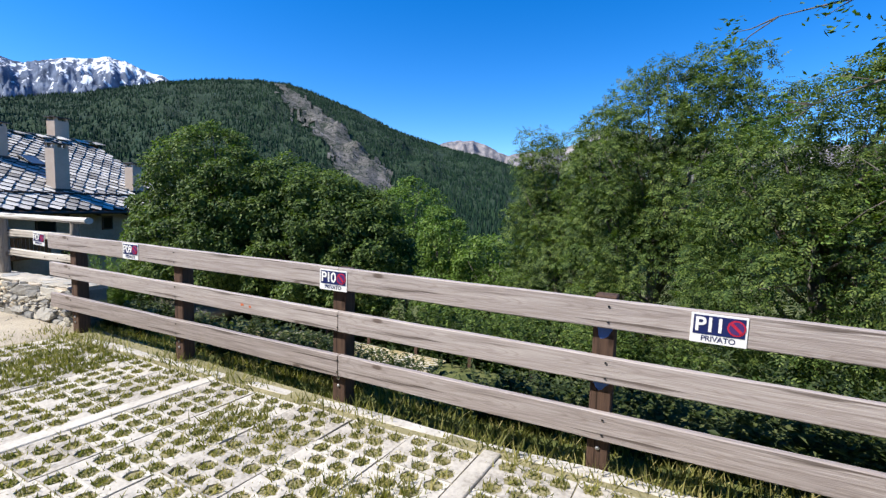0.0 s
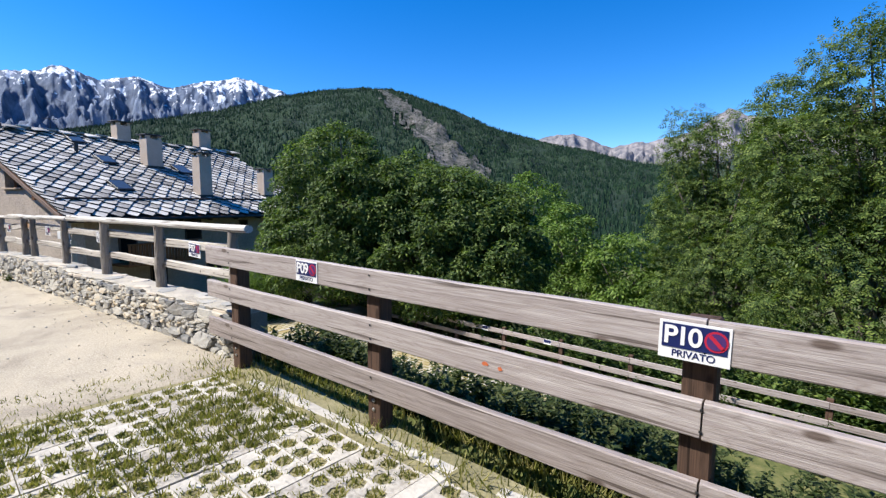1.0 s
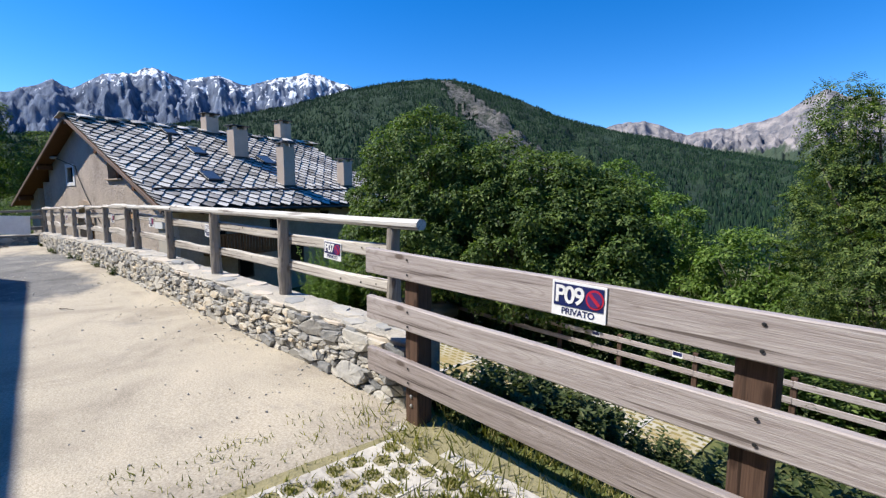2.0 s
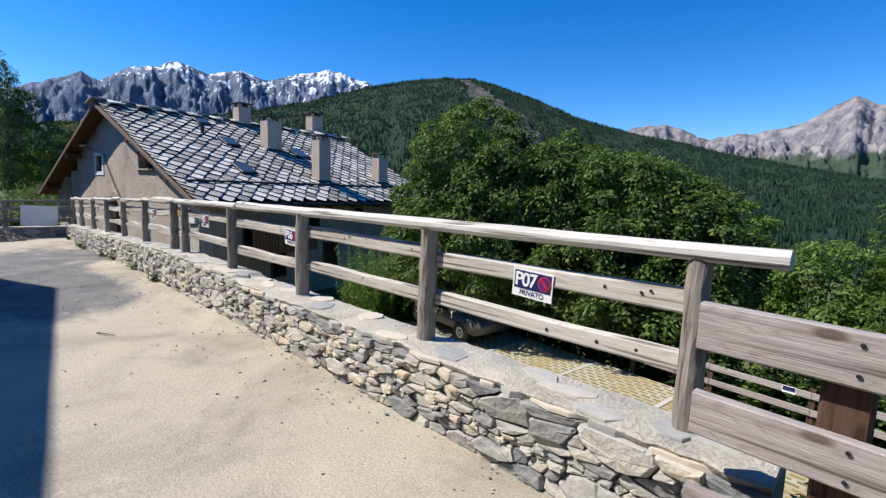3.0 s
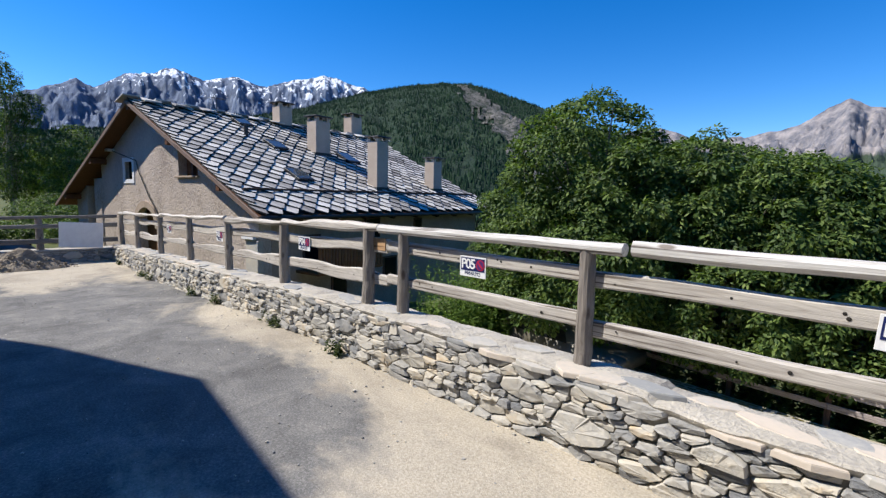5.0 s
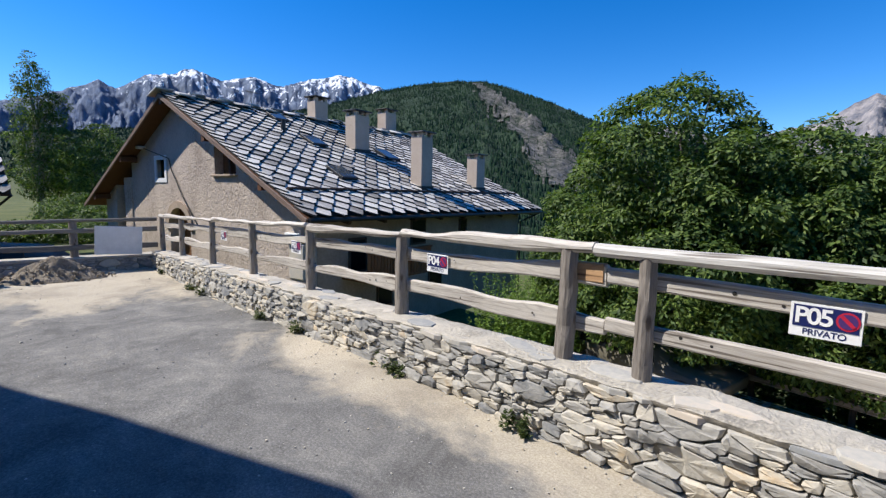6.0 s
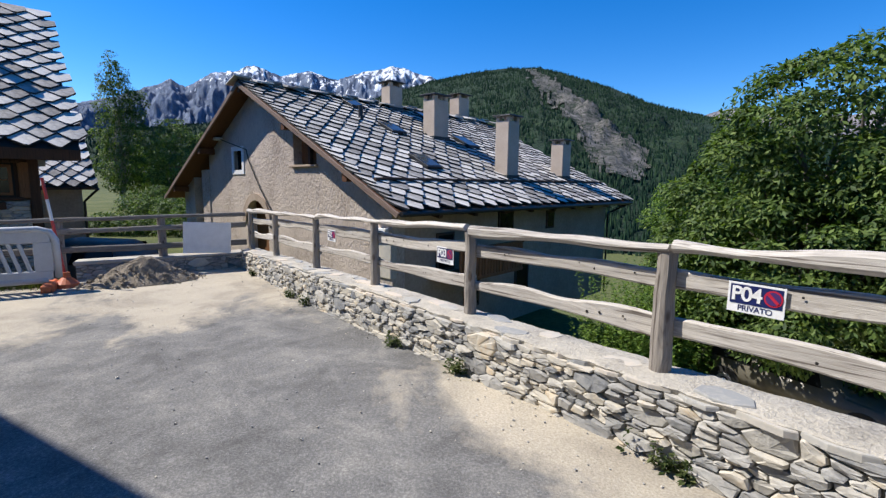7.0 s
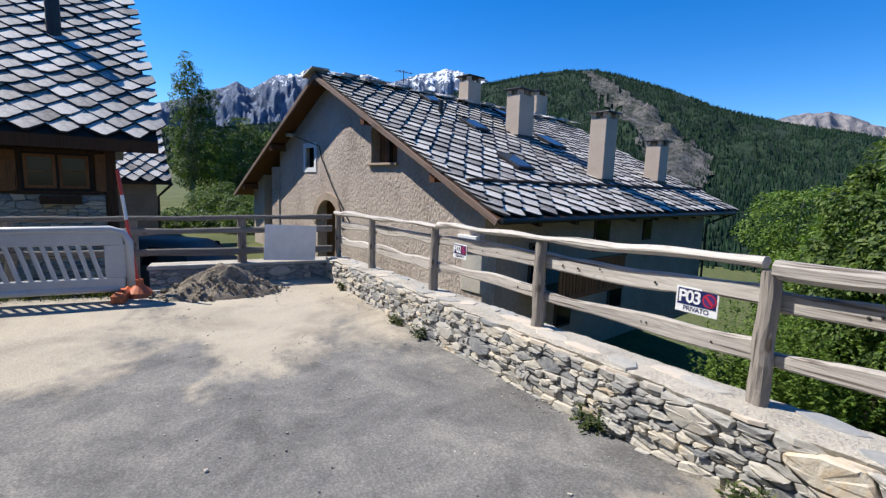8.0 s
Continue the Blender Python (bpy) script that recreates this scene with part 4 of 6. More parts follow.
chimney(-8.1, 6.9, 0.6, 0.75, 0.95)
chimney(-9.2, 12.9, 0.7, 0.9, 1.7)


def skylight(x0, x1, y0, y1):
    x, y = (x0 + x1) / 2, (y0 + y1) / 2
    s = part("skylight", box(-(x1 - x0) / 2, (x1 - x0) / 2, -(y1 - y0) / 2, (y1 - y0) / 2, 0, 0.16, 0.01), M_DARK, house, "roof window in dark flashing")
    s.matrix_local = pose(x, y, -x * RISE + 0.03, 0, math.degrees(math.atan(RISE)), 0)
    part("pane", box(-(x1 - x0) / 2 + 0.09, (x1 - x0) / 2 - 0.09, -(y1 - y0) / 2 + 0.07, (y1 - y0) / 2 - 0.07, 0.155, 0.166), M_SKYGLASS, s)


skylight(-3.1, -2.1, 3.1, 3.85)
skylight(-5.75, -4.85, 4.05, 4.8)
skylight(-5.3, -4.2, 7.7, 8.5)
skylight(-7.85, -7.1, 3.9, 4.6)
skylight(-7.8, -7.1, 7.9, 8.6)
bm = bmesh.new()
tube(bm, [(-6.05, 3.54, 6.05 * RISE - 0.1), (-6.05, 3.54, 6.05 * RISE + 0.55)], [0.09, 0.09], 12)
part("vent_pipe", bm, M_DARK, house)


# television aerial on the ridge
bm = bmesh.new()
tube(bm, [(-RUN, 3.6, RUN * RISE), (-RUN, 3.6, RUN * RISE + 0.75)], [0.015, 0.015], 6)
for k in range(6):
    tube(bm, [(-RUN - 0.25 + 0.02 * k, 3.35 + k * 0.12, RUN * RISE + 0.7), (-RUN + 0.25 - 0.02 * k, 3.35 + k * 0.12, RUN * RISE + 0.7)], [0.007, 0.007], 5)
tube(bm, [(-RUN, 3.3, RUN * RISE + 0.7), (-RUN, 4.0, RUN * RISE + 0.7)], [0.01, 0.01], 5)
part("aerial", bm, M_DARK, house)


def frame_ring(name, x0, x1, z0, z1, w, y, th, mat, parent, label=""):
    bm = bmesh.new()
    for a in ((x0 - w, x1 + w, z1, z1 + w), (x0 - w, x1 + w, z0 - w, z0), (x0 - w, x0, z0, z1), (x1, x1 + w, z0, z1)):
        add_box(bm, a[0], a[1], y - th, y, a[2], a[3])
    return part(name, bm, mat, parent, label)


frame_ring("window_surround", WIN[0] + 0.12, WIN[1] - 0.12, WIN[2] + 0.1, WIN[3] - 0.1, 0.17, 0.62, 0.05, M_WHITE, house, "white painted surround")
part("window_pane", box(WIN[0], WIN[1], 0.8, 0.83, WIN[2], WIN[3]), M_GLASSDARK, house)
part("opening_shutter", box(OPEN[0], OPEN[1], 0.92, 0.96, OPEN[2], OPEN[3]), M_SHUTTER, house)
part("opening_sill", box(OPEN[0] - 0.1, OPEN[1] + 0.1, 0.5, 0.75, OPEN[2] - 0.07, OPEN[2], 0.01), M_PLASTER, house)
part("opening_post", box(-5.23, -5.11, 0.75, 0.87, OPEN[2], OPEN[3]), M_POST, house)
# arched doorway: ring of stone over a dark door
bm = bmesh.new()
cx, rad, zc = (ARCH[0] + ARCH[1]) / 2, (ARCH[1] - ARCH[0]) / 2, 0.12 - HZ
pr, prev = [], None
for k in range(13):
    a = math.pi * k / 12
    ring = []
    for r, y in ((rad, 0.53), (rad + 0.26, 0.53), (rad + 0.26, 0.75), (rad, 0.75)):
        ring.append(bm.verts.new((cx + r * math.cos(a), y, zc + r * math.sin(a))))
    pr.append(ring)
for a, b_ in zip(pr, pr[1:]):
    for k in range(4):
        bm.faces.new((a[k], a[(k + 1) % 4], b_[(k + 1) % 4], b_[k]))
bm.faces.new(pr[0])
bm.faces.new(pr[-1])
bmesh.ops.recalc_face_normals(bm, faces=bm.faces[:])
part("door_arch", bm, M_PLASTER, house, "pale stone arch")
bm = bmesh.new()
fan = [bm.verts.new((cx + rad * math.cos(math.pi * k / 12), 0.72, zc + rad * math.sin(math.pi * k / 12))) for k in range(13)]
top = [bm.verts.new((v.co.x, 0.72, 1.0 - HZ)) for v in fan]
for k in range(12):
    bm.faces.new((fan[k], fan[k + 1], top[k + 1], top[k]))
part("arch_spandrel", bm, M_RENDERED, house)
part("door_leaf", box(ARCH[0], ARCH[1], 0.98, 1.03, FLOOR, 0.95 - HZ), M_SHUTTER, house)
# electric cable down the gable with its insulator
bm = bmesh.new()
tube(bm, [(-11.4, 0.5, 3.35 - HZ), (-10.4, 0.52, 3.12 - HZ), (-9.2, 0.55, 2.85 - HZ), (-9.0, 0.55, 2.4 - HZ), (-8.2, 0.55, 1.4 - HZ), (-7.0, 0.56, 0.2 - HZ)], [0.02] * 6, 6)
part("cable", bm, M_DARK, house)
part("lamp_bracket", box(-11.6, -11.3, 0.3, 0.6, 3.3 - HZ, 3.42 - HZ, 0.03), M_PLASTIC, house)
part("meter_box", box(-1.75, -1.1, 0.48, 0.62, 0.12 - HZ, 0.42 - HZ, 0.01), M_WHITE, house, "white meter box")
# bare stone patch at the corner
part("corner_patch", box(-1.7, -0.93, 0.55, 0.75, -1.9, 0.1 - HZ, 0.03, 0.04), M_STONE_REST, house)
# east side: dark windows and a slatted balcony
for y0, y1, z0, z1 in ((2.3, 3.1, -1.9, -0.75), (5.4, 6.3, -1.2, -0.2), (8.6, 9.2, -1.0, -0.3), (6.5, 7.4, -3.2, -1.9), (3.6, 4.4, -3.3, -2.2)):
    w = part("side_window", box(-0.96, -0.90, y0, y1, z0, z1, 0.01), M_POST, house)
    part("pane", box(-0.905, -0.895, y0 + 0.08, y1 - 0.08, z0 + 0.08, z1 - 0.08), M_GLASSDARK, w)
balcony = part("balcony", box(-0.95, 0.25, 2.0, 5.2, -2.05, -1.95, 0.01), M_SHUTTER, house, "brown slatted wooden balcony")
for k in range(22):
    part("slat", box(0.2, 0.24, 2.02 + k * 0.145, 2.12 + k * 0.145, -1.95, -1.15), M_SHUTTER, balcony)
part("handrail", box(0.17, 0.27, 2.0, 5.2, -1.15, -1.08, 0.01), M_SHUTTER, balcony)


# ---------- the house by the barrier ----------
NX, NY, NZ, NROT = -27.0, -2.05, 2.3, 12.0
NRISE, NRUN, NLEN = 0.78, 5.2, 11.0
cottage = empty("cottage", pose(NX, NY, NZ, 0, 0, NROT), "stone and timber cottage under a stone slab roof", "house")
nf = -1.6 - NZ
for name, z0, z1, mat in (("stone_wall_base", nf, 1.18 - NZ, M_MORTAR), ("timber_wall", 1.18 - NZ, 0.2, M_DARKWOOD)):
    part(name, box(-8.5, -0.79 if z0 == nf else -0.75, -NLEN, -0.85, z0, z1), mat, cottage)
# Black deck colour paints the shade seen between the slates.
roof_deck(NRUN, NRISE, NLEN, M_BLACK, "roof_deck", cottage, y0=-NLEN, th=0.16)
bm = bmesh.new()
vs = []
for dz in (-0.16, -0.005):
    for x, y in ((-NRUN, -NLEN), (-NRUN, 0), (-2 * NRUN, 0), (-2 * NRUN, -NLEN)):
        vs.append(bm.verts.new((x, y, (NRUN - abs(x + NRUN)) * NRISE + dz)))
for f in ((3, 2, 1, 0), (4, 5, 6, 7), (0, 1, 5, 4), (1, 2, 6, 5), (2, 3, 7, 6), (3, 0, 4, 7)):
    bm.faces.new([vs[i] for i in f])
bmesh.ops.recalc_face_normals(bm, faces=bm.faces[:])
part("far_roof_deck", bm, M_SLATE_REST, cottage)
bm = bmesh.new()
v = [bm.verts.new(p) for p in ((-0.75, -0.86, 0.1), (-NRUN, -0.86, NRUN * NRISE - 0.17), (-9.6, -0.86, 0.1), (-0.75, -1.1, 0.1), (-NRUN, -1.1, NRUN * NRISE - 0.17), (-9.6, -1.1, 0.1))]
for f in ((0, 1, 2), (5, 4, 3), (0, 3, 4, 1), (1, 4, 5, 2), (2, 5, 3, 0)):
    bm.faces.new([v[i] for i in f])
part("gable_wall", bm, M_SHUTTER, cottage)
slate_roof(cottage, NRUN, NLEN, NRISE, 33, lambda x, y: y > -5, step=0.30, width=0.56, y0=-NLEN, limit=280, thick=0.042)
part("eave_board", box(-0.05, 0.02, -NLEN, 0, -0.26, -0.02, 0.01), M_DARKWOOD, cottage)
WY0, WY1, WZ0, WZ1 = -2.2, -1.12, 1.24 - NZ, 1.98 - NZ
win = part("window", box(-0.76, -0.735, WY0, WY1, WZ0, WZ1), M_BLACK, cottage, "small casement window with brown frames")
for k in range(2):
    a = WY0 + 0.04 + k * 0.52
    part("pane", box(-0.734, -0.726, a + 0.06, a + 0.42, WZ0 + 0.1, WZ1 - 0.1), M_GLASSDARK, win)
    bm = bmesh.new()
    for y0, y1, z0, z1 in ((a, a + 0.06, WZ0 + 0.04, WZ1 - 0.04), (a + 0.42, a + 0.48, WZ0 + 0.04, WZ1 - 0.04), (a + 0.06, a + 0.42, WZ0 + 0.04, WZ0 + 0.1), (a + 0.06, a + 0.42, WZ1 - 0.1, WZ1 - 0.04), (a + 0.06, a + 0.42, -0.5 * (0.0 - WZ0 - WZ1) - 0.012, -0.5 * (0.0 - WZ0 - WZ1) + 0.012)):
        add_box(bm, -0.732, -0.70, y0, y1, z0, z1)
    part("casement", bm, M_SHUTTER, win)
for z0, z1 in ((WZ0 - 0.07, WZ0), (WZ1, WZ1 + 0.07)):
    part("lintel", box(-0.76, -0.66, WY0 - 0.12, WY1 + 0.12, z0, z1, 0.008), M_DARKWOOD, cottage)
for k in range(26):
    y = -0.92 - k * 0.29
    if not WY0 - 0.05 < y - 0.14 < WY1 + 0.1:
        part("cladding_board", box(-0.752, -0.722, y - 0.285, y, 1.2 - NZ, 0.1, 0.006), M_DARKWOOD, cottage)
for y0, y1 in ((-2.82, -2.26), (-1.06, -0.88)):
    sh = part("shutter", box(-0.722, -0.68, y0, y1, WZ0 - 0.02, WZ1 + 0.02, 0.008), M_SHUTTER, cottage, "open brown plank shutter")
    for z in (WZ0 + 0.12, WZ1 - 0.18):
        part("batten", box(-0.68, -0.66, y0 + 0.03, y1 - 0.03, z, z + 0.07, 0.004), M_SHUTTER, sh)
part("corner_post", box(-0.95, -0.70, -0.9, -0.70, nf, 0.1, 0.02), M_DARKWOOD, cottage)
part("planter", box(-0.68, -0.5, -1.95, -1.3, 0.98 - NZ, 1.14 - NZ, 0.01), M_DARKWOOD, cottage, "wooden window box")
bm = bmesh.new()
tube(bm, [(-3.0, -1.6, 2.2), (-3.0, -1.6, 3.4)], [0.14, 0.14], 12)
part("flue", bm, M_DARK, cottage)

# the next roof beyond it
barn = empty("barn", pose(-38, -2.7, 1.35, 0, 0, 12), "distant rendered house with a stone slab roof", "house")
part("wall", box(-7, -0.6, -8, -0.5, -3, 0.2), M_PLASTER, barn)
roof_deck(4.5, 0.75, 8.5, M_POST, "roof_deck", barn, y0=-8.5)
slate_roof(barn, 4.5, 8.5, 0.75, 35, lambda x, y: False, step=0.33, width=0.55, y0=-8.5)
bm = bmesh.new()
tube(bm, [(0.02, 0, -0.05), (-0.3, -0.3, -0.4), (-0.55, -0.45, -0.6), (-0.55, -0.45, -3)], [0.05] * 4, 8)
part("downpipe", bm, M_DARK, barn)

# the house behind the walk, whose shade lies on the yard
shade_house = empty("shade_house", pose(-17.1, -3.08, 5.87), "tall rendered house standing south of the yard", "house")
part("wall", box(1.0, 30, -9, -0.8, -6.1, -0.16), M_PLASTER, shade_house)
bm = bmesh.new()
corners = ((0, 0), (31, 0), (31, -9.5), (-9, -9.5), (-9, -5.0))
low = [bm.verts.new((x, y, -0.15)) for x, y in corners]
top = [bm.verts.new((x, y, 0)) for x, y in corners]
bm.faces.new(low)
bm.faces.new(top[::-1])
for k in range(5):
    bm.faces.new((low[k], low[(k + 1) % 5], top[(k + 1) % 5], top[k]))
bmesh.ops.recalc_face_normals(bm, faces=bm.faces[:])
part("roof_slope", bm, M_SLATE_REST, shade_house)


# ---------- mountains ----------
def polar(az, r, z):
    a = radians(az)
    return (-8 - r * math.sin(a), r * math.cos(a), z)


def interp(knots, a):
    for (a0, e0), (a1, e1) in zip(knots, knots[1:]):
        if a1 <= a <= a0:
            t = (a0 - a) / (a0 - a1)
            return e0 + (e1 - e0) * t
    return knots[0][1] if a > knots[0][0] else knots[-1][1]


def mountain(name, knots, dist, depth, base, mat, label, rough, seed, step=0.25, rows=36, ridged=0.0, sink=0.0):
    """A range seen from the yard: crest heights by bearing, the slope running down towards the valley."""
    a, cols = knots[0][0], []
    while a > knots[-1][0]:
        cols.append(a)
        a -= step
    vs, fs = [], []
    for a in cols:
        crest = math.tan(radians(interp(knots, a) - sink)) * dist
        for j in range(rows + 1):
            t = j / rows
            r = dist - depth * t
            z = crest * (1 - t) ** 1.15 + base * t
            p = Vector((a * dist * 0.0175, r, seed * 100))
            f = noise.multi_fractal(p / (dist * 0.06), 0.9, 2.1, 6) - 1.0
            g = abs(noise.noise(p / (dist * 0.035)))
            amp = rough * math.sin(math.pi * min(1, t * 1.2 + 0.04)) if t > 0 else rough * 0.12
            z += amp * f * 0.5 - ridged * g * amp
            if ridged > 0.5:
                # spurs and couloirs that run down from the crest
                spur = abs(noise.noise(Vector((a * 0.62 + 0.4 * noise.noise(Vector((a * 0.3, t * 3, 7))), t * 1.6, seed)))) + 0.5 * abs(noise.noise(Vector((a * 1.9, t * 3.2, seed + 3))))
                z += amp * 0.5 * (0.45 - spur)
                z -= amp * 0.28 * abs(noise.noise(p / (dist * 0.012))) - 0.1 * amp * noise.noise(p / (dist * 0.006))
            vs.append(polar(a, r, z))
    n = rows + 1
    for i in range(len(cols) - 1):
        for j in range(rows):
            fs.append((i * n + j, i * n + j + 1, (i + 1) * n + j + 1, (i + 1) * n + j))
    ob = raw_part(name, vs, fs, mat, smooth=True)
    tagged(ob, label, "mountain", kind="structure")
    return vs, n, len(cols), cols


FOREST = [(130, 3.0), (110, 4.5), (96, 5.0), (80, 7.2), (72.6, 8.8), (66.7, 10.2), (60, 12.3), (55.5, 13.2), (51.2, 13.7), (47.5, 13.6), (44.6, 12.9), (39, 11.0), (35.5, 9.4), (29.1, 7.4), (25.3, 6.7),
          (19.7, 5.1), (8, 2.6), (-10, 1.5), (-40, 2), (-70, 3)]
SNOWY = [(135, 7), (110, 6.5), (98, 6.6), (95.9, 7.3), (92.4, 8.5), (90, 9.3), (88.0, 10.5), (86.7, 9.8), (84.8, 11.2), (82, 11.9), (79.9, 12.7), (77.2, 11.9), (73.7, 12.5), (70.9, 11.8), (67, 13.0), (64.5, 13.7), (61.4, 12.9), (58, 11.5), (45, 8)]
GREY = [(40, 6), (30, 7.4), (28.6, 7.9), (25.8, 8.0), (23.5, 7.2), (21.6, 6.45), (18, 6.8), (13.6, 7.7), (11.3, 9.2), (10.2, 9.9), (8.7, 9.0), (5, 8.2), (-5, 7), (-30, 6), (-70, 5)]


def rock_material(name, snow, dark, warm):
    m = bpy.data.materials.new(name)
    m.use_nodes = True
    n, l = m.node_tree.nodes, m.node_tree.links
    b = n["Principled BSDF"]
    co = n.new("ShaderNodeTexCoord")
    geo = n.new("ShaderNodeNewGeometry")

    def nz(scale, detail, stretch=(1, 1, 1)):
        mp = n.new("ShaderNodeMapping")
        mp.inputs["Scale"].default_value = stretch
        l.new(co.outputs["Object"], mp.inputs[0])
        t = n.new("ShaderNodeTexNoise")
        t.inputs["Scale"].default_value, t.inputs["Detail"].default_value, t.inputs["Roughness"].default_value = scale, detail, 0.65
        l.new(mp.outputs[0], t.inputs["Vector"])
        return t.outputs[0]

    def ramp(src, stops):
        r = n.new("ShaderNodeValToRGB")
        for i, (p, c) in enumerate(stops):
            e = r.color_ramp.elements[i] if i < 2 else r.color_ramp.elements.new(p)
            e.position, e.color = p, (*c, 1)
        l.new(src, r.inputs[0])
        return r.outputs[0]

    def mixc(f, a, bb):
        t = n.new("ShaderNodeMix")
        t.data_type = "RGBA"
        l.new(f, t.inputs["Factor"])
        l.new(a, t.inputs["A"])
        l.new(bb, t.inputs["B"])
        return t.outputs["Result"]

    rock = ramp(nz(0.016, 12, (1, 1, 0.45)), [(0.34, dark), (0.5, tuple((a + b2) / 2 for a, b2 in zip(dark, warm))), (0.64, warm)])
    sep = n.new("ShaderNodeSeparateXYZ")
    l.new(co.outputs["Object"], sep.inputs[0])
    hz = n.new("ShaderNodeMapRange")
    hz.inputs["From Min"].default_value, hz.inputs["From Max"].default_value = 120, 380
    l.new(sep.outputs[2], hz.inputs[0])
    # woods reach up the lower slopes
    wood = ramp(nz(0.02, 8), [(0.3, (0.02, 0.04, 0.025)), (0.7, (0.05, 0.075, 0.04))])
    add = n.new("ShaderNodeMath")
    l.new(hz.outputs[0], add.inputs[0])
    mm = n.new("ShaderNodeMath")
    mm.operation = "MULTIPLY_ADD"
    mm.inputs[1].default_value, mm.inputs[2].default_value = 1.4, -0.7
    l.new(nz(0.004, 8), mm.inputs[0])
    l.new(mm.outputs[0], add.inputs[1])
    line = ramp(add.outputs[0], [(0.35, (0, 0, 0)), (0.5, (1, 1, 1))])
    col = mixc(line, wood, rock)
    if snow:
        s = n.new("ShaderNodeMath")
        s.operation = "MULTIPLY_ADD"
        s.inputs[1].default_value = 0.30
        l.new(nz(0.02, 11, (1, 1, 0.35)), s.inputs[2])
        h2 = n.new("ShaderNodeMapRange")
        h2.inputs["From Min"].default_value, h2.inputs["From Max"].default_value = 500, 1050
        l.new(sep.outputs[2], h2.inputs[0])
        l.new(h2.outputs[0], s.inputs[0])
        sm = ramp(s.outputs[0], [(0.735, (0, 0, 0)), (0.76, (1, 1, 1))])
        white = n.new("ShaderNodeRGB")
        white.outputs[0].default_value = (0.78, 0.81, 0.86, 1)
        col = mixc(sm, col, white.outputs[0])
    l.new(col, b.inputs["Base Color"])
    b.inputs["Roughness"].default_value = 0.95
    bp = n.new("ShaderNodeBump")
    bp.inputs["Strength"].default_value, bp.inputs["Distance"].default_value = 1.0, 26
    l.new(nz(0.012, 10, (1, 1, 0.5)), bp.inputs["Height"])
    l.new(bp.outputs[0], b.inputs["Normal"])
    return m


# Blue tint of the snowy range is distance haze put into its rock colour.
M_HAZY_SNOWROCK = rock_material("hazy_snowy_rock", True, (0.036, 0.055, 0.098), (0.15, 0.19, 0.27))
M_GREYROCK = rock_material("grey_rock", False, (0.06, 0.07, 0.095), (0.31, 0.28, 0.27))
M_WOODED = material("wooded_slope", [(0.3, (0.010, 0.024, 0.014)), (0.55, (0.020, 0.042, 0.021)), (0.75, (0.042, 0.066, 0.027))], scale=0.01, fine=0.08, rough=1.0, bump=1.0, bump_dist=12)
mountain("backdrop_snowy_range", SNOWY, 4400, 1700, -60, M_HAZY_SNOWROCK, "jagged grey mountains streaked with snow", 250, 3, 0.1, 80, 1.0)
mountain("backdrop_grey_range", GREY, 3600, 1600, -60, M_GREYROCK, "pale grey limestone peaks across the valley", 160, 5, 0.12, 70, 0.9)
fv, fn, fc, fcols = mountain("backdrop_wooded_hill", FOREST, 1900, 1500, -70, M_WOODED, "steep hill covered in dark conifers", 45, 8, 0.25, 50, 0.3, 0.3)


# the bare scree gully on the hill
def gully_edge(az, t):
    """How far a place lies outside the broken crag, in degrees of bearing; negative within it."""
    knots = ((0.02, 48.9, 0.4), (0.25, 45.6, 1.5), (0.5, 41.0, 3.2), (0.6, 38.9, 3.5), (0.75, 37.4, 1.8))
    if not 0.02 < t < 0.75:
        return 9.0
    for (t0, m0, h0), (t1, m1, h1) in zip(knots, knots[1:]):
        if t0 <= t <= t1:
            u = (t - t0) / (t1 - t0)
            mid, half = m0 + (m1 - m0) * u, h0 + (h1 - h0) * u
            break
    wob = noise.noise(Vector((az * 0.9, t * 22, 4))) * 1.6 + noise.noise(Vector((az * 0.3, t * 6, 9))) * 1.4 + noise.noise(Vector((az * 2.4, t * 30, 1))) * 1.0
    return abs(az - mid) + wob - half


rngc = random.Random(17)
cv, cf = [], []
rows_n = fn - 1
for k in range(56500):
    a = rngc.uniform(108, -25)
    t = rngc.random() ** 1.3 * 0.97
    i = (fcols[0] - a) / 0.25
    if not 0 <= i < fc - 1:
        continue
    edge_d = gully_edge(a, t)
    if rngc.random() < 0.64 - 0.64 * smooth(-1.8, 0.6, edge_d):
        continue
    clear = noise.noise(Vector((a * 0.22, t * 7, 2)))
    if clear > 0.42 and rngc.random() < 0.8:
        continue
    jf = t * rows_n
    i0, j0 = int(i), min(int(jf), rows_n - 1)
    u, w = i - i0, jf - j0
    p = np.array(fv[i0 * fn + j0]) * (1 - u) * (1 - w) + np.array(fv[(i0 + 1) * fn + j0]) * u * (1 - w) + np.array(fv[i0 * fn + j0 + 1]) * (1 - u) * w + np.array(fv[(i0 + 1) * fn + j0 + 1]) * u * w
    dist = 1900 - 1500 * t
    h = rngc.uniform(8, 14) * (0.75 + 0.1 * t)
    r = h * rngc.uniform(0.2, 0.3)
    o = len(cv)
    for s in range(5):
        an = 2 * math.pi * s / 5 + rngc.random()
        cv.append((p[0] + r * math.cos(an), p[1] + r * math.sin(an), p[2] - 2))
    cv.append((p[0], p[1], p[2] + h))
    for s in range(5):
        cf.append((o + s, o + (s + 1) % 5, o + 5))
conifers = raw_part("conifer_forest", cv, cf, M_CONIFER)
tagged(conifers, "dense dark conifer forest on the hillside", "forest", kind="stuff")
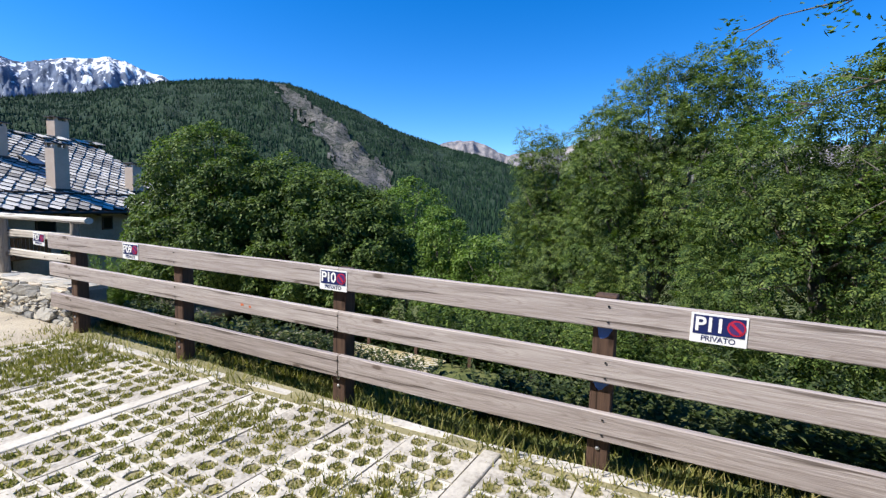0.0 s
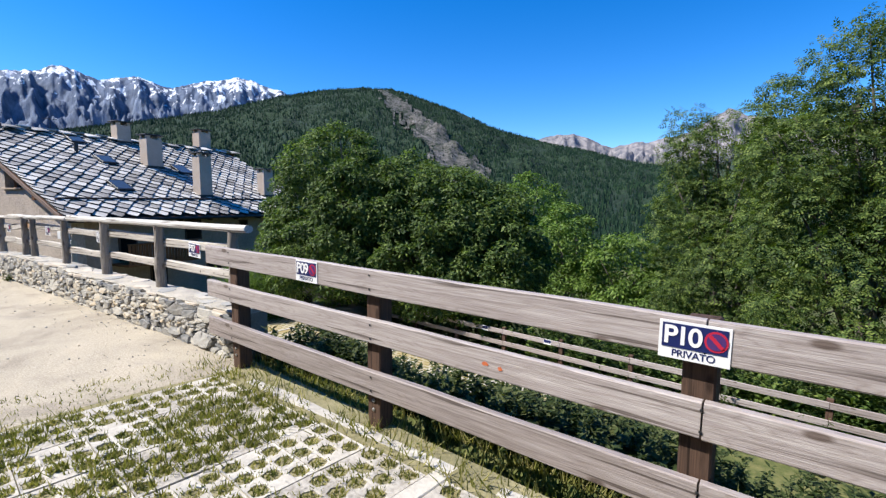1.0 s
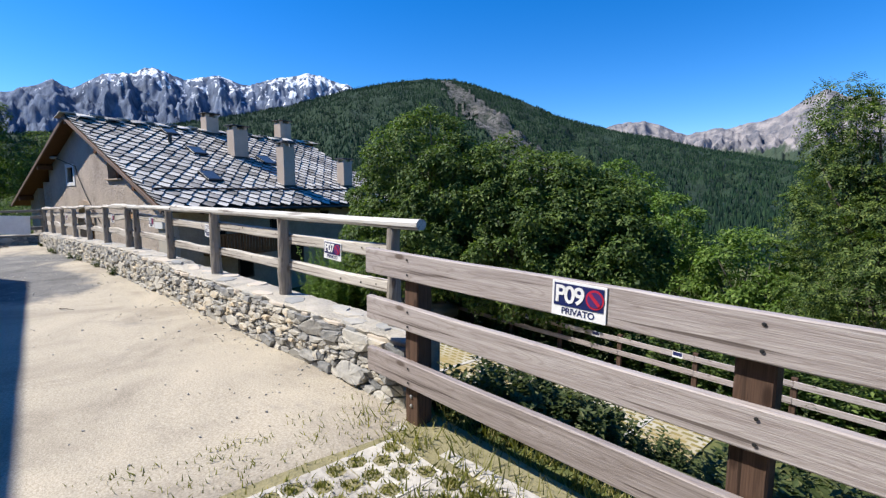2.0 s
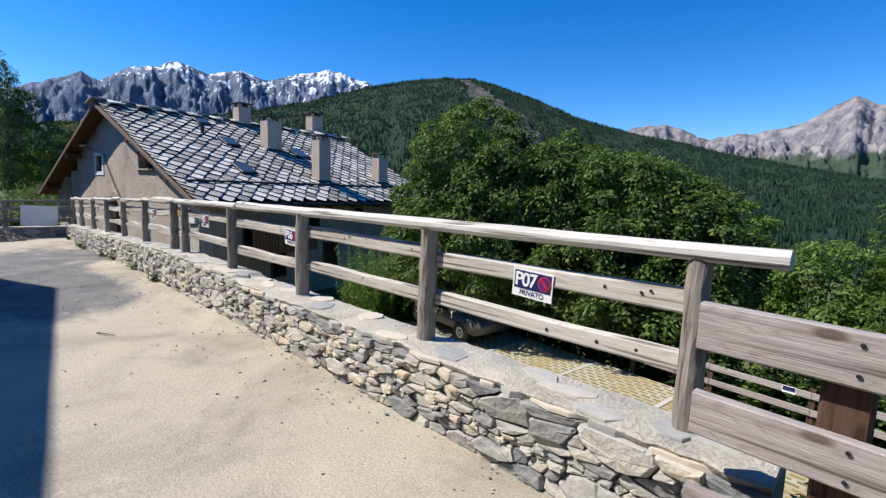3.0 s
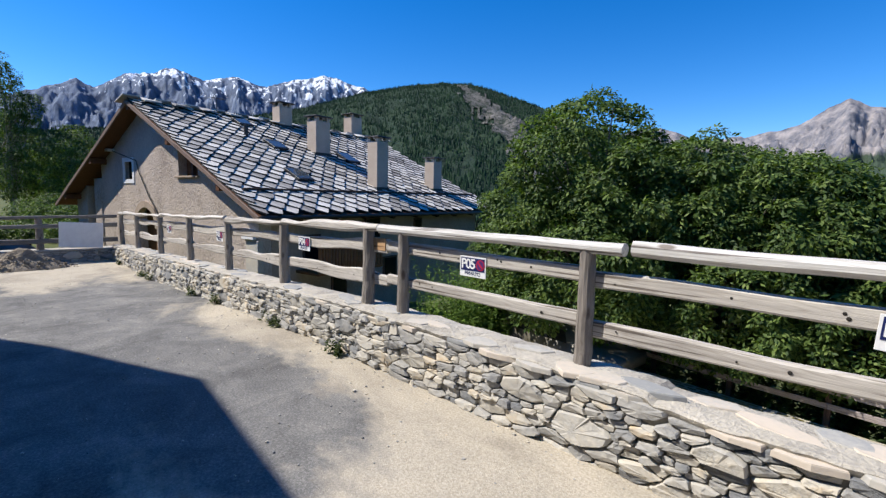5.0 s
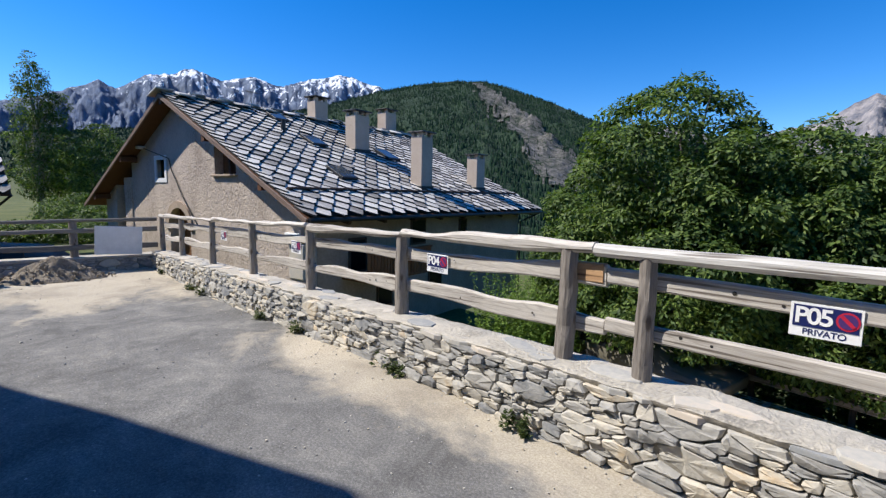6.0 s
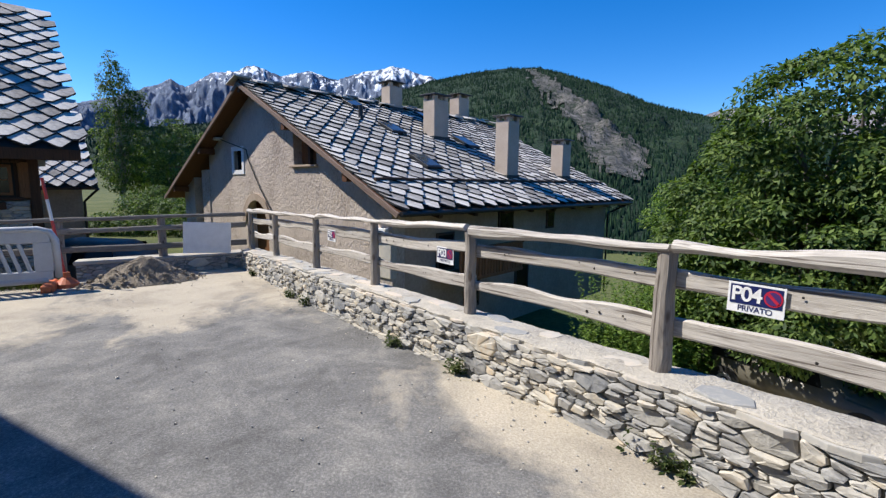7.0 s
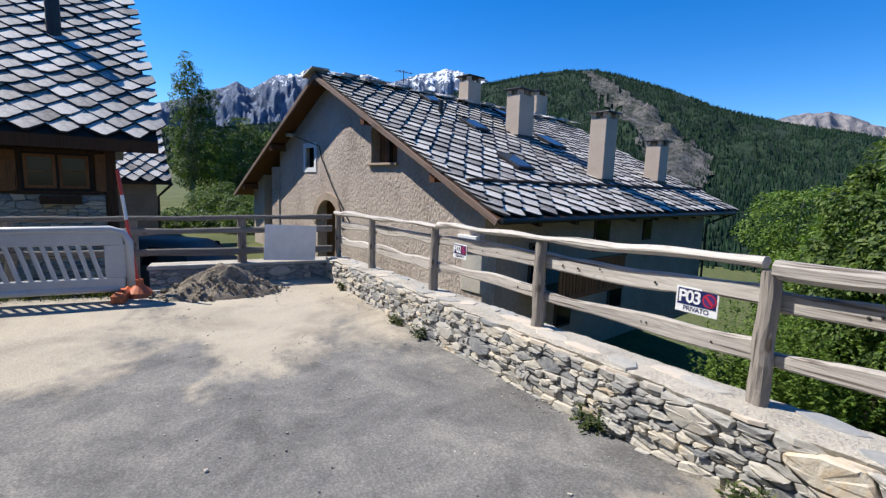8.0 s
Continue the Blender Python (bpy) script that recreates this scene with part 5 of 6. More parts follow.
M_SCREE = material("scree", [(0.40, (0.020, 0.034, 0.020)), (0.50, (0.10, 0.095, 0.083)), (0.68, (0.22, 0.205, 0.195))], scale=0.03, fine=0.12, rough=1.0, bump=1.0, bump_dist=10, stretch=(1, 1, 0.4))
sv, sf = [], []
idx = {}
for i in range(fc - 1):
    for j in range(rows_n):
        if gully_edge(fcols[i], j / rows_n) < 0.3:
            q = []
            for ii, jj in ((i, j), (i, j + 1), (i + 1, j + 1), (i + 1, j)):
                key = ii * fn + jj
                if key not in idx:
                    idx[key] = len(sv)
                    x, y, z = fv[key]
                    sv.append((x, y, z + 5))
                q.append(idx[key])
            sf.append(q)
scree = raw_part("backdrop_scree", sv, sf, M_SCREE, smooth=True)
tagged(scree, "bare grey scree gully in the forest", "scree", kind="structure")


# ---------- trees ----------
def leaves(points, normals, size, rng, n_per, spread):
    """Leaf quads, slightly folded, in tufts round points."""
    n = len(points) * n_per
    base = np.repeat(points, n_per, axis=0) + rng.normal(0, 1, (n, 3)) * spread
    nrm = np.repeat(normals, n_per, axis=0) + rng.normal(0, 0.55, (n, 3)) + np.array([0, 0, 0.45])
    nrm /= np.linalg.norm(nrm, axis=1)[:, None]
    t = np.cross(nrm, rng.normal(0, 1, (n, 3)))
    t /= np.linalg.norm(t, axis=1)[:, None]
    b = np.cross(nrm, t)
    s = size * rng.uniform(0.6, 1.3, (n, 1))
    v = np.empty((n, 4, 3))
    v[:, 0] = base - t * s
    v[:, 1] = base + b * s * 0.45 - nrm * s * 0.12
    v[:, 2] = base + t * s
    v[:, 3] = base - b * s * 0.45 - nrm * s * 0.12
    return v.reshape(-1, 3), np.arange(n * 4).reshape(n, 4)


def leaf_quads(base, out, nrm, size, rng, frond):
    """Drooping leaves at base; frond: seven paired leaflets on one stalk in place of a single leaf."""
    n = len(base)
    nrm = nrm / np.linalg.norm(nrm, axis=1)[:, None]
    t = out + rng.normal(0, 0.7, (n, 3)) - np.array([0, 0, 0.35])
    t -= nrm * (t * nrm).sum(1)[:, None]
    t /= np.linalg.norm(t, axis=1)[:, None] + 1e-9
    b = np.cross(nrm, t)
    s = size * rng.uniform(0.6, 1.3, (n, 1))
    sets = [(base, t, b, s)]
    if frond:
        sets = [(base + t * s * (4.2 * u), t * 0.55 + b * w, b * 0.55 - t * w, s * k)
                for u, w, k in ((0.2, 0.85, 0.9), (0.2, -0.85, 0.9), (0.5, 0.8, 1.0), (0.5, -0.8, 1.0), (0.8, 0.7, 0.9), (0.8, -0.7, 0.9), (1.0, 0.0, 1.0))]
    out_v = []
    for p, tt, bb, ss in sets:
        v = np.empty((n, 4, 3))
        v[:, 0] = p
        v[:, 1] = p + tt * ss + bb * ss * 0.42 - nrm * ss * 0.10
        v[:, 2] = p + tt * ss * 2.0 - nrm * ss * 0.25
        v[:, 3] = p + tt * ss - bb * ss * 0.42 - nrm * ss * 0.10
        out_v.append(v)
    v = np.concatenate(out_v, axis=0)
    return v.reshape(-1, 3), np.arange(len(v) * 4).reshape(-1, 4)


def tree(name, x, y, z0, lobes, seed, mat, label, size=0.07, per=300, clump=0.45, cover=1.3, jit=0.2, frond=False, trunk=0.22, bark=None):
    """Trunk, limbs to each lobe, and a crown of domed leaf clumps set unevenly over the lobes, with shaded leaves inside."""
    rng = np.random.default_rng(seed)
    r2 = random.Random(seed)
    t = empty(name, Matrix.Translation((x, y, z0)), label, "tree")
    top = max(l[2] + l[5] * 0.3 for l in lobes)
    bm = bmesh.new()
    H = top * 0.9
    pts = [(r2.uniform(-0.12, 0.12) * k, r2.uniform(-0.12, 0.12) * k, H * k / 6 - 2.2 * (k == 0)) for k in range(7)]
    tube(bm, pts, [trunk * (1 - 0.13 * k) for k in range(7)], 9, rng=r2, wob=0.08)
    part("trunk", bm, bark or M_BARK, t, smooth=True)
    bm = bmesh.new()
    for lx, ly, lz, rx, ry, rz in lobes:
        for q in range(7):
            s = Vector(pts[r2.randint(1, 4)])
            e = Vector((lx + r2.uniform(-0.8, 0.8) * rx, ly + r2.uniform(-0.8, 0.8) * ry, lz + r2.uniform(-0.4, 0.9) * rz))
            mid = s.lerp(e, 0.5) + Vector((r2.uniform(-0.3, 0.3), r2.uniform(-0.3, 0.3), r2.uniform(-0.1, 0.4)))
            tube(bm, [s, mid, e], [trunk * 0.3, trunk * 0.17, trunk * 0.04], 6)
    part("limb", bm, bark or M_BARK, t, smooth=True)
    L = np.array(lobes)
    base, out, nrm = [], [], []
    for k, (lx, ly, lz, rx, ry, rz) in enumerate(lobes):
        c0, rad = L[k, :3], L[k, 3:]
        area = 4 * math.pi * ((rx * ry) ** 1.6 / 3 + (rx * rz) ** 1.6 / 3 + (ry * rz) ** 1.6 / 3) ** (1 / 1.6)
        nc = max(8, int(cover * area / (math.pi * clump * clump)))
        g = np.arange(nc) + 0.5
        ph, ct = g * 2.39996 + rng.normal(0, 0.5, nc), np.clip(1 - 2 * g / nc + rng.normal(0, 0.06, nc), -1, 1)
        st = np.sqrt(1 - ct * ct)
        d = np.stack([st * np.cos(ph), st * np.sin(ph), ct], axis=1)
        f = 1 - jit * rng.random(nc) ** 1.5 + 0.10 * np.array([noise.noise(Vector(v * 2.3) + Vector((seed, lx, lz))) for v in d])
        cen = c0 + d * rad * f[:, None]
        hid = np.zeros(nc, dtype=bool)
        for q in range(len(lobes)):
            if q != k:
                hid |= (((cen - L[q, :3]) / L[q, 3:]) ** 2).sum(1) < 0.55
        cen, d = cen[~hid], d[~hid]
        rc = clump * rng.uniform(0.6, 1.35, (len(cen), 1))
        axis_d = d * 0.7 + np.array([0, 0, 0.55])
        v = rng.normal(0, 1, (len(cen), per, 3))
        v /= np.linalg.norm(v, axis=2)[:, :, None]
        v = v + axis_d[:, None, :] * 0.85
        v /= np.linalg.norm(v, axis=2)[:, :, None]
        pos = cen[:, None, :] + v * rc[:, None, :] * rng.uniform(0.7, 1.12, (len(cen), per, 1)) * np.array([1.1, 1.1, 0.8])
        base.append(pos.reshape(-1, 3))
        out.append(v.reshape(-1, 3))
        nrm.append((v * 0.6 + np.array([0, 0, 0.5]) + rng.normal(0, 0.4, v.shape)).reshape(-1, 3))
        # leaves of the shaded inside
        ni = int(len(cen) * per * 0.25)
        w = rng.normal(0, 1, (ni, 3))
        w /= np.linalg.norm(w, axis=1)[:, None]
        base.append(c0 + w * rad * rng.uniform(0.45, 0.88, (ni, 1)))
        out.append(w)
        nrm.append(w + rng.normal(0, 0.6, (ni, 3)))
    v, f = leaf_quads(np.concatenate(base), np.concatenate(out), np.concatenate(nrm), size, rng, frond)
    raw_part("crown", v, f, mat, t)
    return t


B = -2.75
tree("maple_tree", -18.2, 12.3, B, [(-0.1, 0, 5.3, 1.9, 2.0, 2.0), (-1.5, -0.2, 3.6, 1.7, 1.8, 2.1), (1.4, 0.3, 4.0, 1.9, 2.0, 2.0), (-2.2, -0.2, 1.9, 1.5, 1.7, 1.7), (0.2, -0.8, 2.3, 2.8, 2.0, 2.0)],
     41, M_LEAF, "large dense maple with dark green leaves", 0.075, 190, 0.44, 1.3, 0.16, False, 0.3)
tree("maple_tree", -14.9, 13.9, B, [(-0.4, 0, 4.0, 2.0, 2.2, 2.0), (1.3, 0.3, 3.5, 2.0, 2.1, 1.95), (-1.4, -0.8, 2.6, 2.0, 1.9, 1.9), (0.5, -1.0, 1.9, 2.6, 1.6, 1.7)],
     42, M_LEAF, "broad maple with dark green leaves", 0.075, 190, 0.42, 1.3, 0.16, False, 0.26)
tree("maple_tree", -11.9, 14.6, B, [(-0.5, 0, 3.3, 1.7, 1.8, 1.7), (0.7, -0.2, 2.2, 1.5, 1.6, 1.7), (-0.2, -0.6, 1.4, 2.1, 1.6, 1.5)],
     43, M_LEAF, "rounded maple with dark green leaves", 0.075, 190, 0.4, 1.3, 0.18, False, 0.22)
tree("ash_tree", -19, 29, B - 6.8, [(0, 0, 10, 2.6, 2.6, 2.8), (1.5, 0, 7.6, 2.6, 2.6, 2.6), (-1.6, 0, 7.2, 2.4, 2.4, 2.6)], 44, M_LEAF_LIGHT, "light green ash tree on the slope", 0.12, 110, 0.7, 1.3, 0.25)
tree("ash_tree", -29, 25.5, B - 5.4, [(0, 0, 7.8, 2.2, 2.2, 2.2), (1.6, 0, 6.2, 2.2, 2.2, 2.4)], 54, M_LEAF_LIGHT, "light green ash tree beyond the house", 0.10, 130, 0.6, 1.3, 0.25)
tree("ash_tree", -24.6, 22.5, B - 4.2, [(0, 0, 6.6, 2.0, 2.0, 2.2), (0.8, 0, 4.6, 2.4, 2.2, 2.4), (-1.4, -0.4, 4.2, 2.0, 2.0, 2.2)], 55, M_LEAF_LIGHT, "light green ash tree beyond the house", 0.10, 130, 0.6, 1.3, 0.25)
tree("ash_tree", -13.2, 23.5, B - 4.6, [(0, 0, 6.3, 1.3, 1.3, 2.4), (0.4, 0, 4.2, 1.8, 1.8, 2.2)], 45, M_LEAF_LIGHT, "young light green ash tree", 0.10, 120, 0.5, 1.3, 0.25)
tree("ash_tree", -9.6, 22.5, B - 4.2, [(0, 0, 5.0, 1.6, 1.6, 2.0), (0.8, 0, 3.4, 2.0, 2.0, 2.2)], 46, M_LEAF_LIGHT, "young light green ash tree", 0.10, 120, 0.5, 1.3, 0.25)
tree("ash_tree", -5.6, 21.5, B - 3.8, [(-1.2, 0, 9.9, 0.9, 1.1, 1.9), (1.5, -0.8, 10.2, 1.1, 1.2, 2.0), (-1.4, 0.2, 7.4, 1.3, 1.5, 2.0), (1.4, 0, 7.6, 1.8, 1.9, 2.3), (0.2, -0.8, 5.0, 2.3, 2.2, 2.6)],
     47, M_LEAF_RIGHT, "tall feathery ash tree", 0.068, 34, 0.48, 1.4, 0.45, True, 0.26)
tree("ash_tree", -1.6, 17.5, B - 1.8, [(0, 0, 9.2, 1.4, 1.5, 1.8), (1.9, 0, 9.4, 1.5, 1.6, 1.9), (-1.4, -0.2, 7.2, 1.4, 1.5, 1.8), (1.5, -0.4, 6.6, 2.0, 1.8, 2.2), (-1.1, 0, 4.8, 1.8, 2.0, 2.3), (0.4, -0.6, 3.4, 3.0, 2.2, 2.6)],
     48, M_LEAF_RIGHT, "tall feathery ash tree", 0.058, 38, 0.46, 1.3, 0.45, True, 0.26)
tree("ash_tree", 2.6, 13.0, B, [(0.2, 0, 5.9, 1.5, 1.6, 1.6), (-1.3, 0.2, 4.6, 1.5, 1.6, 1.8), (1.8, 0, 5.8, 2.0, 2.0, 2.2), (-1.0, -0.8, 2.6, 2.0, 1.8, 2.0), (1.2, -0.6, 2.8, 2.6, 2.0, 2.2)],
     49, M_LEAF_RIGHT, "spreading ash tree with thin branches", 0.05, 42, 0.42, 1.3, 0.45, True, 0.24)
tree("ash_tree", 6.5, 9.5, B + 1.0, [(0, 0, 4.6, 2.2, 2.2, 2.2), (-0.8, 0, 3.0, 2.4, 2.2, 2.2)], 50, M_LEAF_RIGHT, "leafy ash tree beside the bays", 0.048, 36, 0.42, 1.2, 0.4, True, 0.2)


def grown(lobes, k):
    return [tuple(v * k for v in l) for l in lobes]


tree("birch_tree", -80, -4.0, -1.6, grown([(0, 0, 8.0, 0.6, 0.6, 1.3), (0.1, 0.1, 6.4, 1.0, 1.0, 1.6), (-0.1, 0.2, 4.6, 1.3, 1.3, 1.8), (0.2, 1.1, 6.4, 0.5, 0.5, 1.0), (0, 0.9, 4.2, 1.1, 1.1, 1.6), (0, 0, 2.6, 1.3, 1.3, 1.5)], 1.85),
     51, M_LEAF, "slender tall birch beyond the houses", 0.13, 70, 0.6, 1.0, 0.4, False, 0.3, M_BIRCH)
tree("ash_tree", -78, 1.6, -1.6, grown([(0, 0, 4.4, 1.4, 1.4, 1.6), (0.4, 0.5, 2.6, 2.0, 2.0, 1.9), (0.3, 0.2, 1.0, 1.5, 1.6, 1.2), (0, 1.9, 1.3, 1.6, 1.7, 1.5), (0, 1.7, 3.4, 1.5, 1.5, 1.7)], 1.7),
     52, M_LEAF, "round green tree behind the houses", 0.14, 80, 0.75, 1.3, 0.3)
tree("ash_tree", -84, -1.4, -1.6, grown([(0, 0, 2.4, 2.0, 2.0, 1.7)], 1.7), 53, M_LEAF_LIGHT, "round green tree behind the houses", 0.14, 80, 0.75, 1.3, 0.3)

# undergrowth on the meadow behind the yard
for k, (x, y, h) in enumerate(((-54, 0.3, 1.9), (-55, 2.0, 2.4), (-52, 3.6, 2.1), (-57, -1.0, 1.9), (-60, -2.2, 2.2), (-64, -0.6, 2.8), (-50, 1.4, 1.6), (-46, -3.5, 1.3), (-45, -1.9, 1.1), (-44, 0.4, 1.4))):
    tree("shrub", x, y, -1.5, [(0, 0, h * 0.45, 1.3, 1.2, h * 0.5), (0.3, 0.8, h * 0.35, 1.0, 1.0, h * 0.4)], 70 + k, M_LEAF, "dark green shrub on the meadow", 0.09, 70, 0.4, 1.2, 0.3, False, 0.06)


# ---------- far end of the yard ----------
end_wall = empty("wall_end", pose(-23.9, -1.95, 0, 0, 0, 90), "low stone wall closing the yard", "wall", kind="structure")
part("core", box(0.0, 3.1, 0.03, 0.43, -1.5, 0.155), M_MORTAR, end_wall)
part("coping", box(-0.03, 3.12, 0.0, 0.46, 0.155, 0.2, 0.015, 0.01), M_COPING, end_wall)
end_fence = empty("rail_fence", Matrix.Translation((-24.05, -0.6, 0.2)), "grey rail fence closing the end of the yard", "fence")
for y in (-0.63, -2.15, -3.6):
    bm = bmesh.new()
    tube(bm, [(0, 0, -0.05 if y > -2 else -0.6), (0.01, 0, 0.4), (0, 0, 0.78)], [0.075, 0.07, 0.068], 12)
    on(end_fence, part("post", bm, M_LOGPOST), Matrix.Translation((-24.05, y, 0.18)))
for z0, z1, h in ((0.93, 0.97, 0.07), (0.72, 0.76, 0.1), (0.42, 0.40, 0.11)):
    bm, m = beam((-24.0, -3.9, z0), (-24.0, 0.85, z1), 0.07, h, 0.015, 0.02, 12)
    on(end_fence, part("rail", bm, M_RAIL_SHADED), m)
notice = part("notice_board", box(-0.42, 0.42, -0.015, 0.015, -0.3, 0.3, 0.004), M_WHITE)
notice.matrix_world = pose(-23.93, 0.13, 0.53, 0, 3, 90)
tagged(notice, "blank white board fixed to the end fence", "board")

# heap of earth
bm = bmesh.new()
rows = []
for i in range(41):
    row = []
    for j in range(33):
        u, v = (i / 20 - 1), (j / 16 - 1)
        r = math.hypot(u, v)
        h = 0.46 * max(0.0, 1 - r) ** 0.9 * (1.0 + 0.35 * noise.noise(Vector((u * 2, v * 2, 3)))) + 0.07 * noise.noise(Vector((u * 6, v * 6, 1))) * max(0, 1 - r * r)
        row.append(bm.verts.new((v * 0.5, u * 0.92, h - 0.05 * r)))
    rows.append(row)
for a, b_ in zip(rows, rows[1:]):
    for k in range(32):
        bm.faces.new((a[k], b_[k], b_[k + 1], a[k + 1]))
bmesh.ops.recalc_face_normals(bm, faces=bm.faces[:])
heap = part("earth_heap", bm, M_MOUND, smooth=False)
heap.matrix_world = pose(-23.15, -0.95, -0.1)
tagged(heap, "heap of dug brown earth on the asphalt", "earth heap")
crng = random.Random(9)
cl = bmesh.new()
for k in range(160):
    a, r = crng.uniform(0, 6.28), crng.uniform(0.2, 1.0)
    s = crng.uniform(0.008, 0.026)
    zz = 0.46 * max(0.0, 1 - r) - 0.08
    add_box(cl, -s, s, -s, s, -s, s, Matrix.Translation((r * 0.55 * math.cos(a), r * 1.0 * math.sin(a), zz + 0.05)) @ Euler((crng.random() * 3, crng.random() * 3, 0)).to_matrix().to_4x4(), s * 0.4, crng)
part("clod", cl, M_MOUND, heap)["kind"] = "stuff"

# plastic road barrier
barrier = empty("road_barrier", pose(-23.15, -2.05, -0.09, 0, 0, 90), "grey plastic road barrier with slanted slots", "barrier")
bm = bmesh.new()
tube(bm, [(-0.02, 0, 0.18), (-0.02, 0, 0.78), (-0.08, 0, 0.9), (-0.22, 0, 0.95), (-2.3, 0, 0.93), (-2.4, 0, 0.85), (-2.42, 0, 0.2), (-2.3, 0, 0.15), (-0.15, 0, 0.15)], [0.05] * 9, 8)
part("frame", bm, M_PLASTIC, barrier, smooth=True)
part("top_panel", box(-2.36, -0.08, -0.025, 0.025, 0.74, 0.92, 0.012), M_PLASTIC, barrier)
part("bottom_panel", box(-2.36, -0.08, -0.025, 0.025, 0.15, 0.30, 0.012), M_PLASTIC, barrier)
part("side_panel", box(-0.30, -0.06, -0.025, 0.025, 0.29, 0.75, 0.012), M_PLASTIC, barrier)
for k in range(17):
    bm, m = beam((-2.3 + k * 0.122, 0, 0.28), (-2.42 + k * 0.122, 0, 0.76), 0.035, 0.05, 0.008, 0, 1)
    o = part("slot_bar", bm, M_PLASTIC, barrier)
    o.matrix_local = m
for x in (-0.14, -2.2):
    part("foot", box(x - 0.08, x + 0.08, -0.28, 0.28, -0.03, 0.12, 0.03), M_ORANGE, barrier, "orange rubber foot")
pole = empty("marker_pole", pose(-23.3, -2.0, -0.1), "leaning red and white marker pole", "pole")
for k in range(5):
    a, b_ = Vector((0.0, 0.0, 0.05)), Vector((-0.15, -0.2, 1.75))
    bm = bmesh.new()
    tube(bm, [a.lerp(b_, k / 5), a.lerp(b_, (k + 1) / 5)], [0.022, 0.022], 10)
    part("band", bm, M_WHITE if k == 3 else M_REDPAINT, pole)
bm = bmesh.new()
lathe(bm, [(0.17, 0), (0.16, 0.06), (0.06, 0.16), (0.05, 0.24)], 16)
part("base", bm, M_ORANGE, pole)


# ---------- vehicles ----------
def wheel(parent, x, y, r):
    bm = bmesh.new()
    lathe(bm, [(r * 0.55, -0.09), (r * 0.95, -0.09), (r, -0.05), (r, 0.05), (r * 0.95, 0.09), (r * 0.55, 0.09)], 24, pose(x, y, r, 90))
    w = part("wheel", bm, M_TYRE, parent, smooth=False)
    bm = bmesh.new()
    s = -1 if y < 0 else 1
    lathe(bm, [(r * 0.56, 0.0), (r * 0.5, 0.03), (r * 0.2, 0.015), (r * 0.1, 0.04)], 18, pose(x, y + s * 0.07, r, -90 * s))
    part("rim", bm, M_RIM, w)


def vehicle(name, m, prof, width, paint, label, glass, r):
    """Body from a side profile, narrowed towards the roof, with windows, lamps and wheels."""
    v = empty(name, m, label, "car")
    bm = bmesh.new()
    rings = []
    for s in (-1, 1):
        rings.append([bm.verts.new((x, s * (width / 2 - max(0, z - 0.85) * 0.22), z)) for x, z in prof])
    n = len(prof)
    for k in range(n):
        bm.faces.new((rings[0][k], rings[0][(k + 1) % n], rings[1][(k + 1) % n], rings[1][k]))
    bm.faces.new(rings[0][::-1])
    bm.faces.new(rings[1])
    bmesh.ops.recalc_face_normals(bm, faces=bm.faces[:])
    bmesh.ops.bevel(bm, geom=bm.edges[:], offset=0.05, segments=2, affect="EDGES")
    part("body", bm, paint, v, smooth=True)
    for s in (-1, 1):
        for x0, x1, z0, z1 in glass:
            bm = bmesh.new()
            y0, y1 = (s * (width / 2 - (z - 0.85) * 0.22 + 0.006) for z in (z0, z1))
            q = [bm.verts.new(p) for p in ((x0, y0, z0), (x1, y0, z0), (x1 - 0.12, y1, z1), (x0 + 0.12, y1, z1))]
            q2 = [bm.verts.new((p.co.x, p.co.y - s * 0.02, p.co.z)) for p in q]
            bm.faces.new(q)
            bm.faces.new(q2[::-1])
            for k in range(4):
                bm.faces.new((q[k], q[(k + 1) % 4], q2[(k + 1) % 4], q2[k]))
            bmesh.ops.recalc_face_normals(bm, faces=bm.faces[:])
            part("side_window", bm, M_GLASSDARK, v)
    xs = sorted(p[0] for p in prof)
    for x in (xs[0] + 0.72, xs[-1] - 0.8):
        for y in (-width / 2 + 0.08, width / 2 - 0.08):
            wheel(v, x, y, r)
    return v


vehicle("car", pose(-28.6, -1.9, -1.32, 0, 0, 62), [(-1.95, 0.3), (2.0, 0.3), (2.05, 0.7), (1.1, 0.88), (0.45, 1.36), (-1.1, 1.42), (-1.85, 0.95), (-2.0, 0.6)], 1.7, M_CAR,
        "dark grey parked car behind the end fence", [(-1.45, -0.45, 0.9, 1.3), (-0.35, 0.75, 0.9, 1.3)], 0.31)
vehicle("off_road_vehicle", pose(-17.9, 11.3, TERRACE + 0.01, 0, 0, -3), [(-2.0, 0.4), (2.05, 0.4), (2.1, 0.8), (1.0, 0.9), (0.55, 1.3), (-1.9, 1.34), (-2.02, 0.85)], 1.65, M_VAN_SHADED,
        "beige off-road vehicle parked on the lower terrace", [(-1.7, -0.75, 0.92, 1.24), (-0.6, 0.6, 0.92, 1.24)], 0.36)


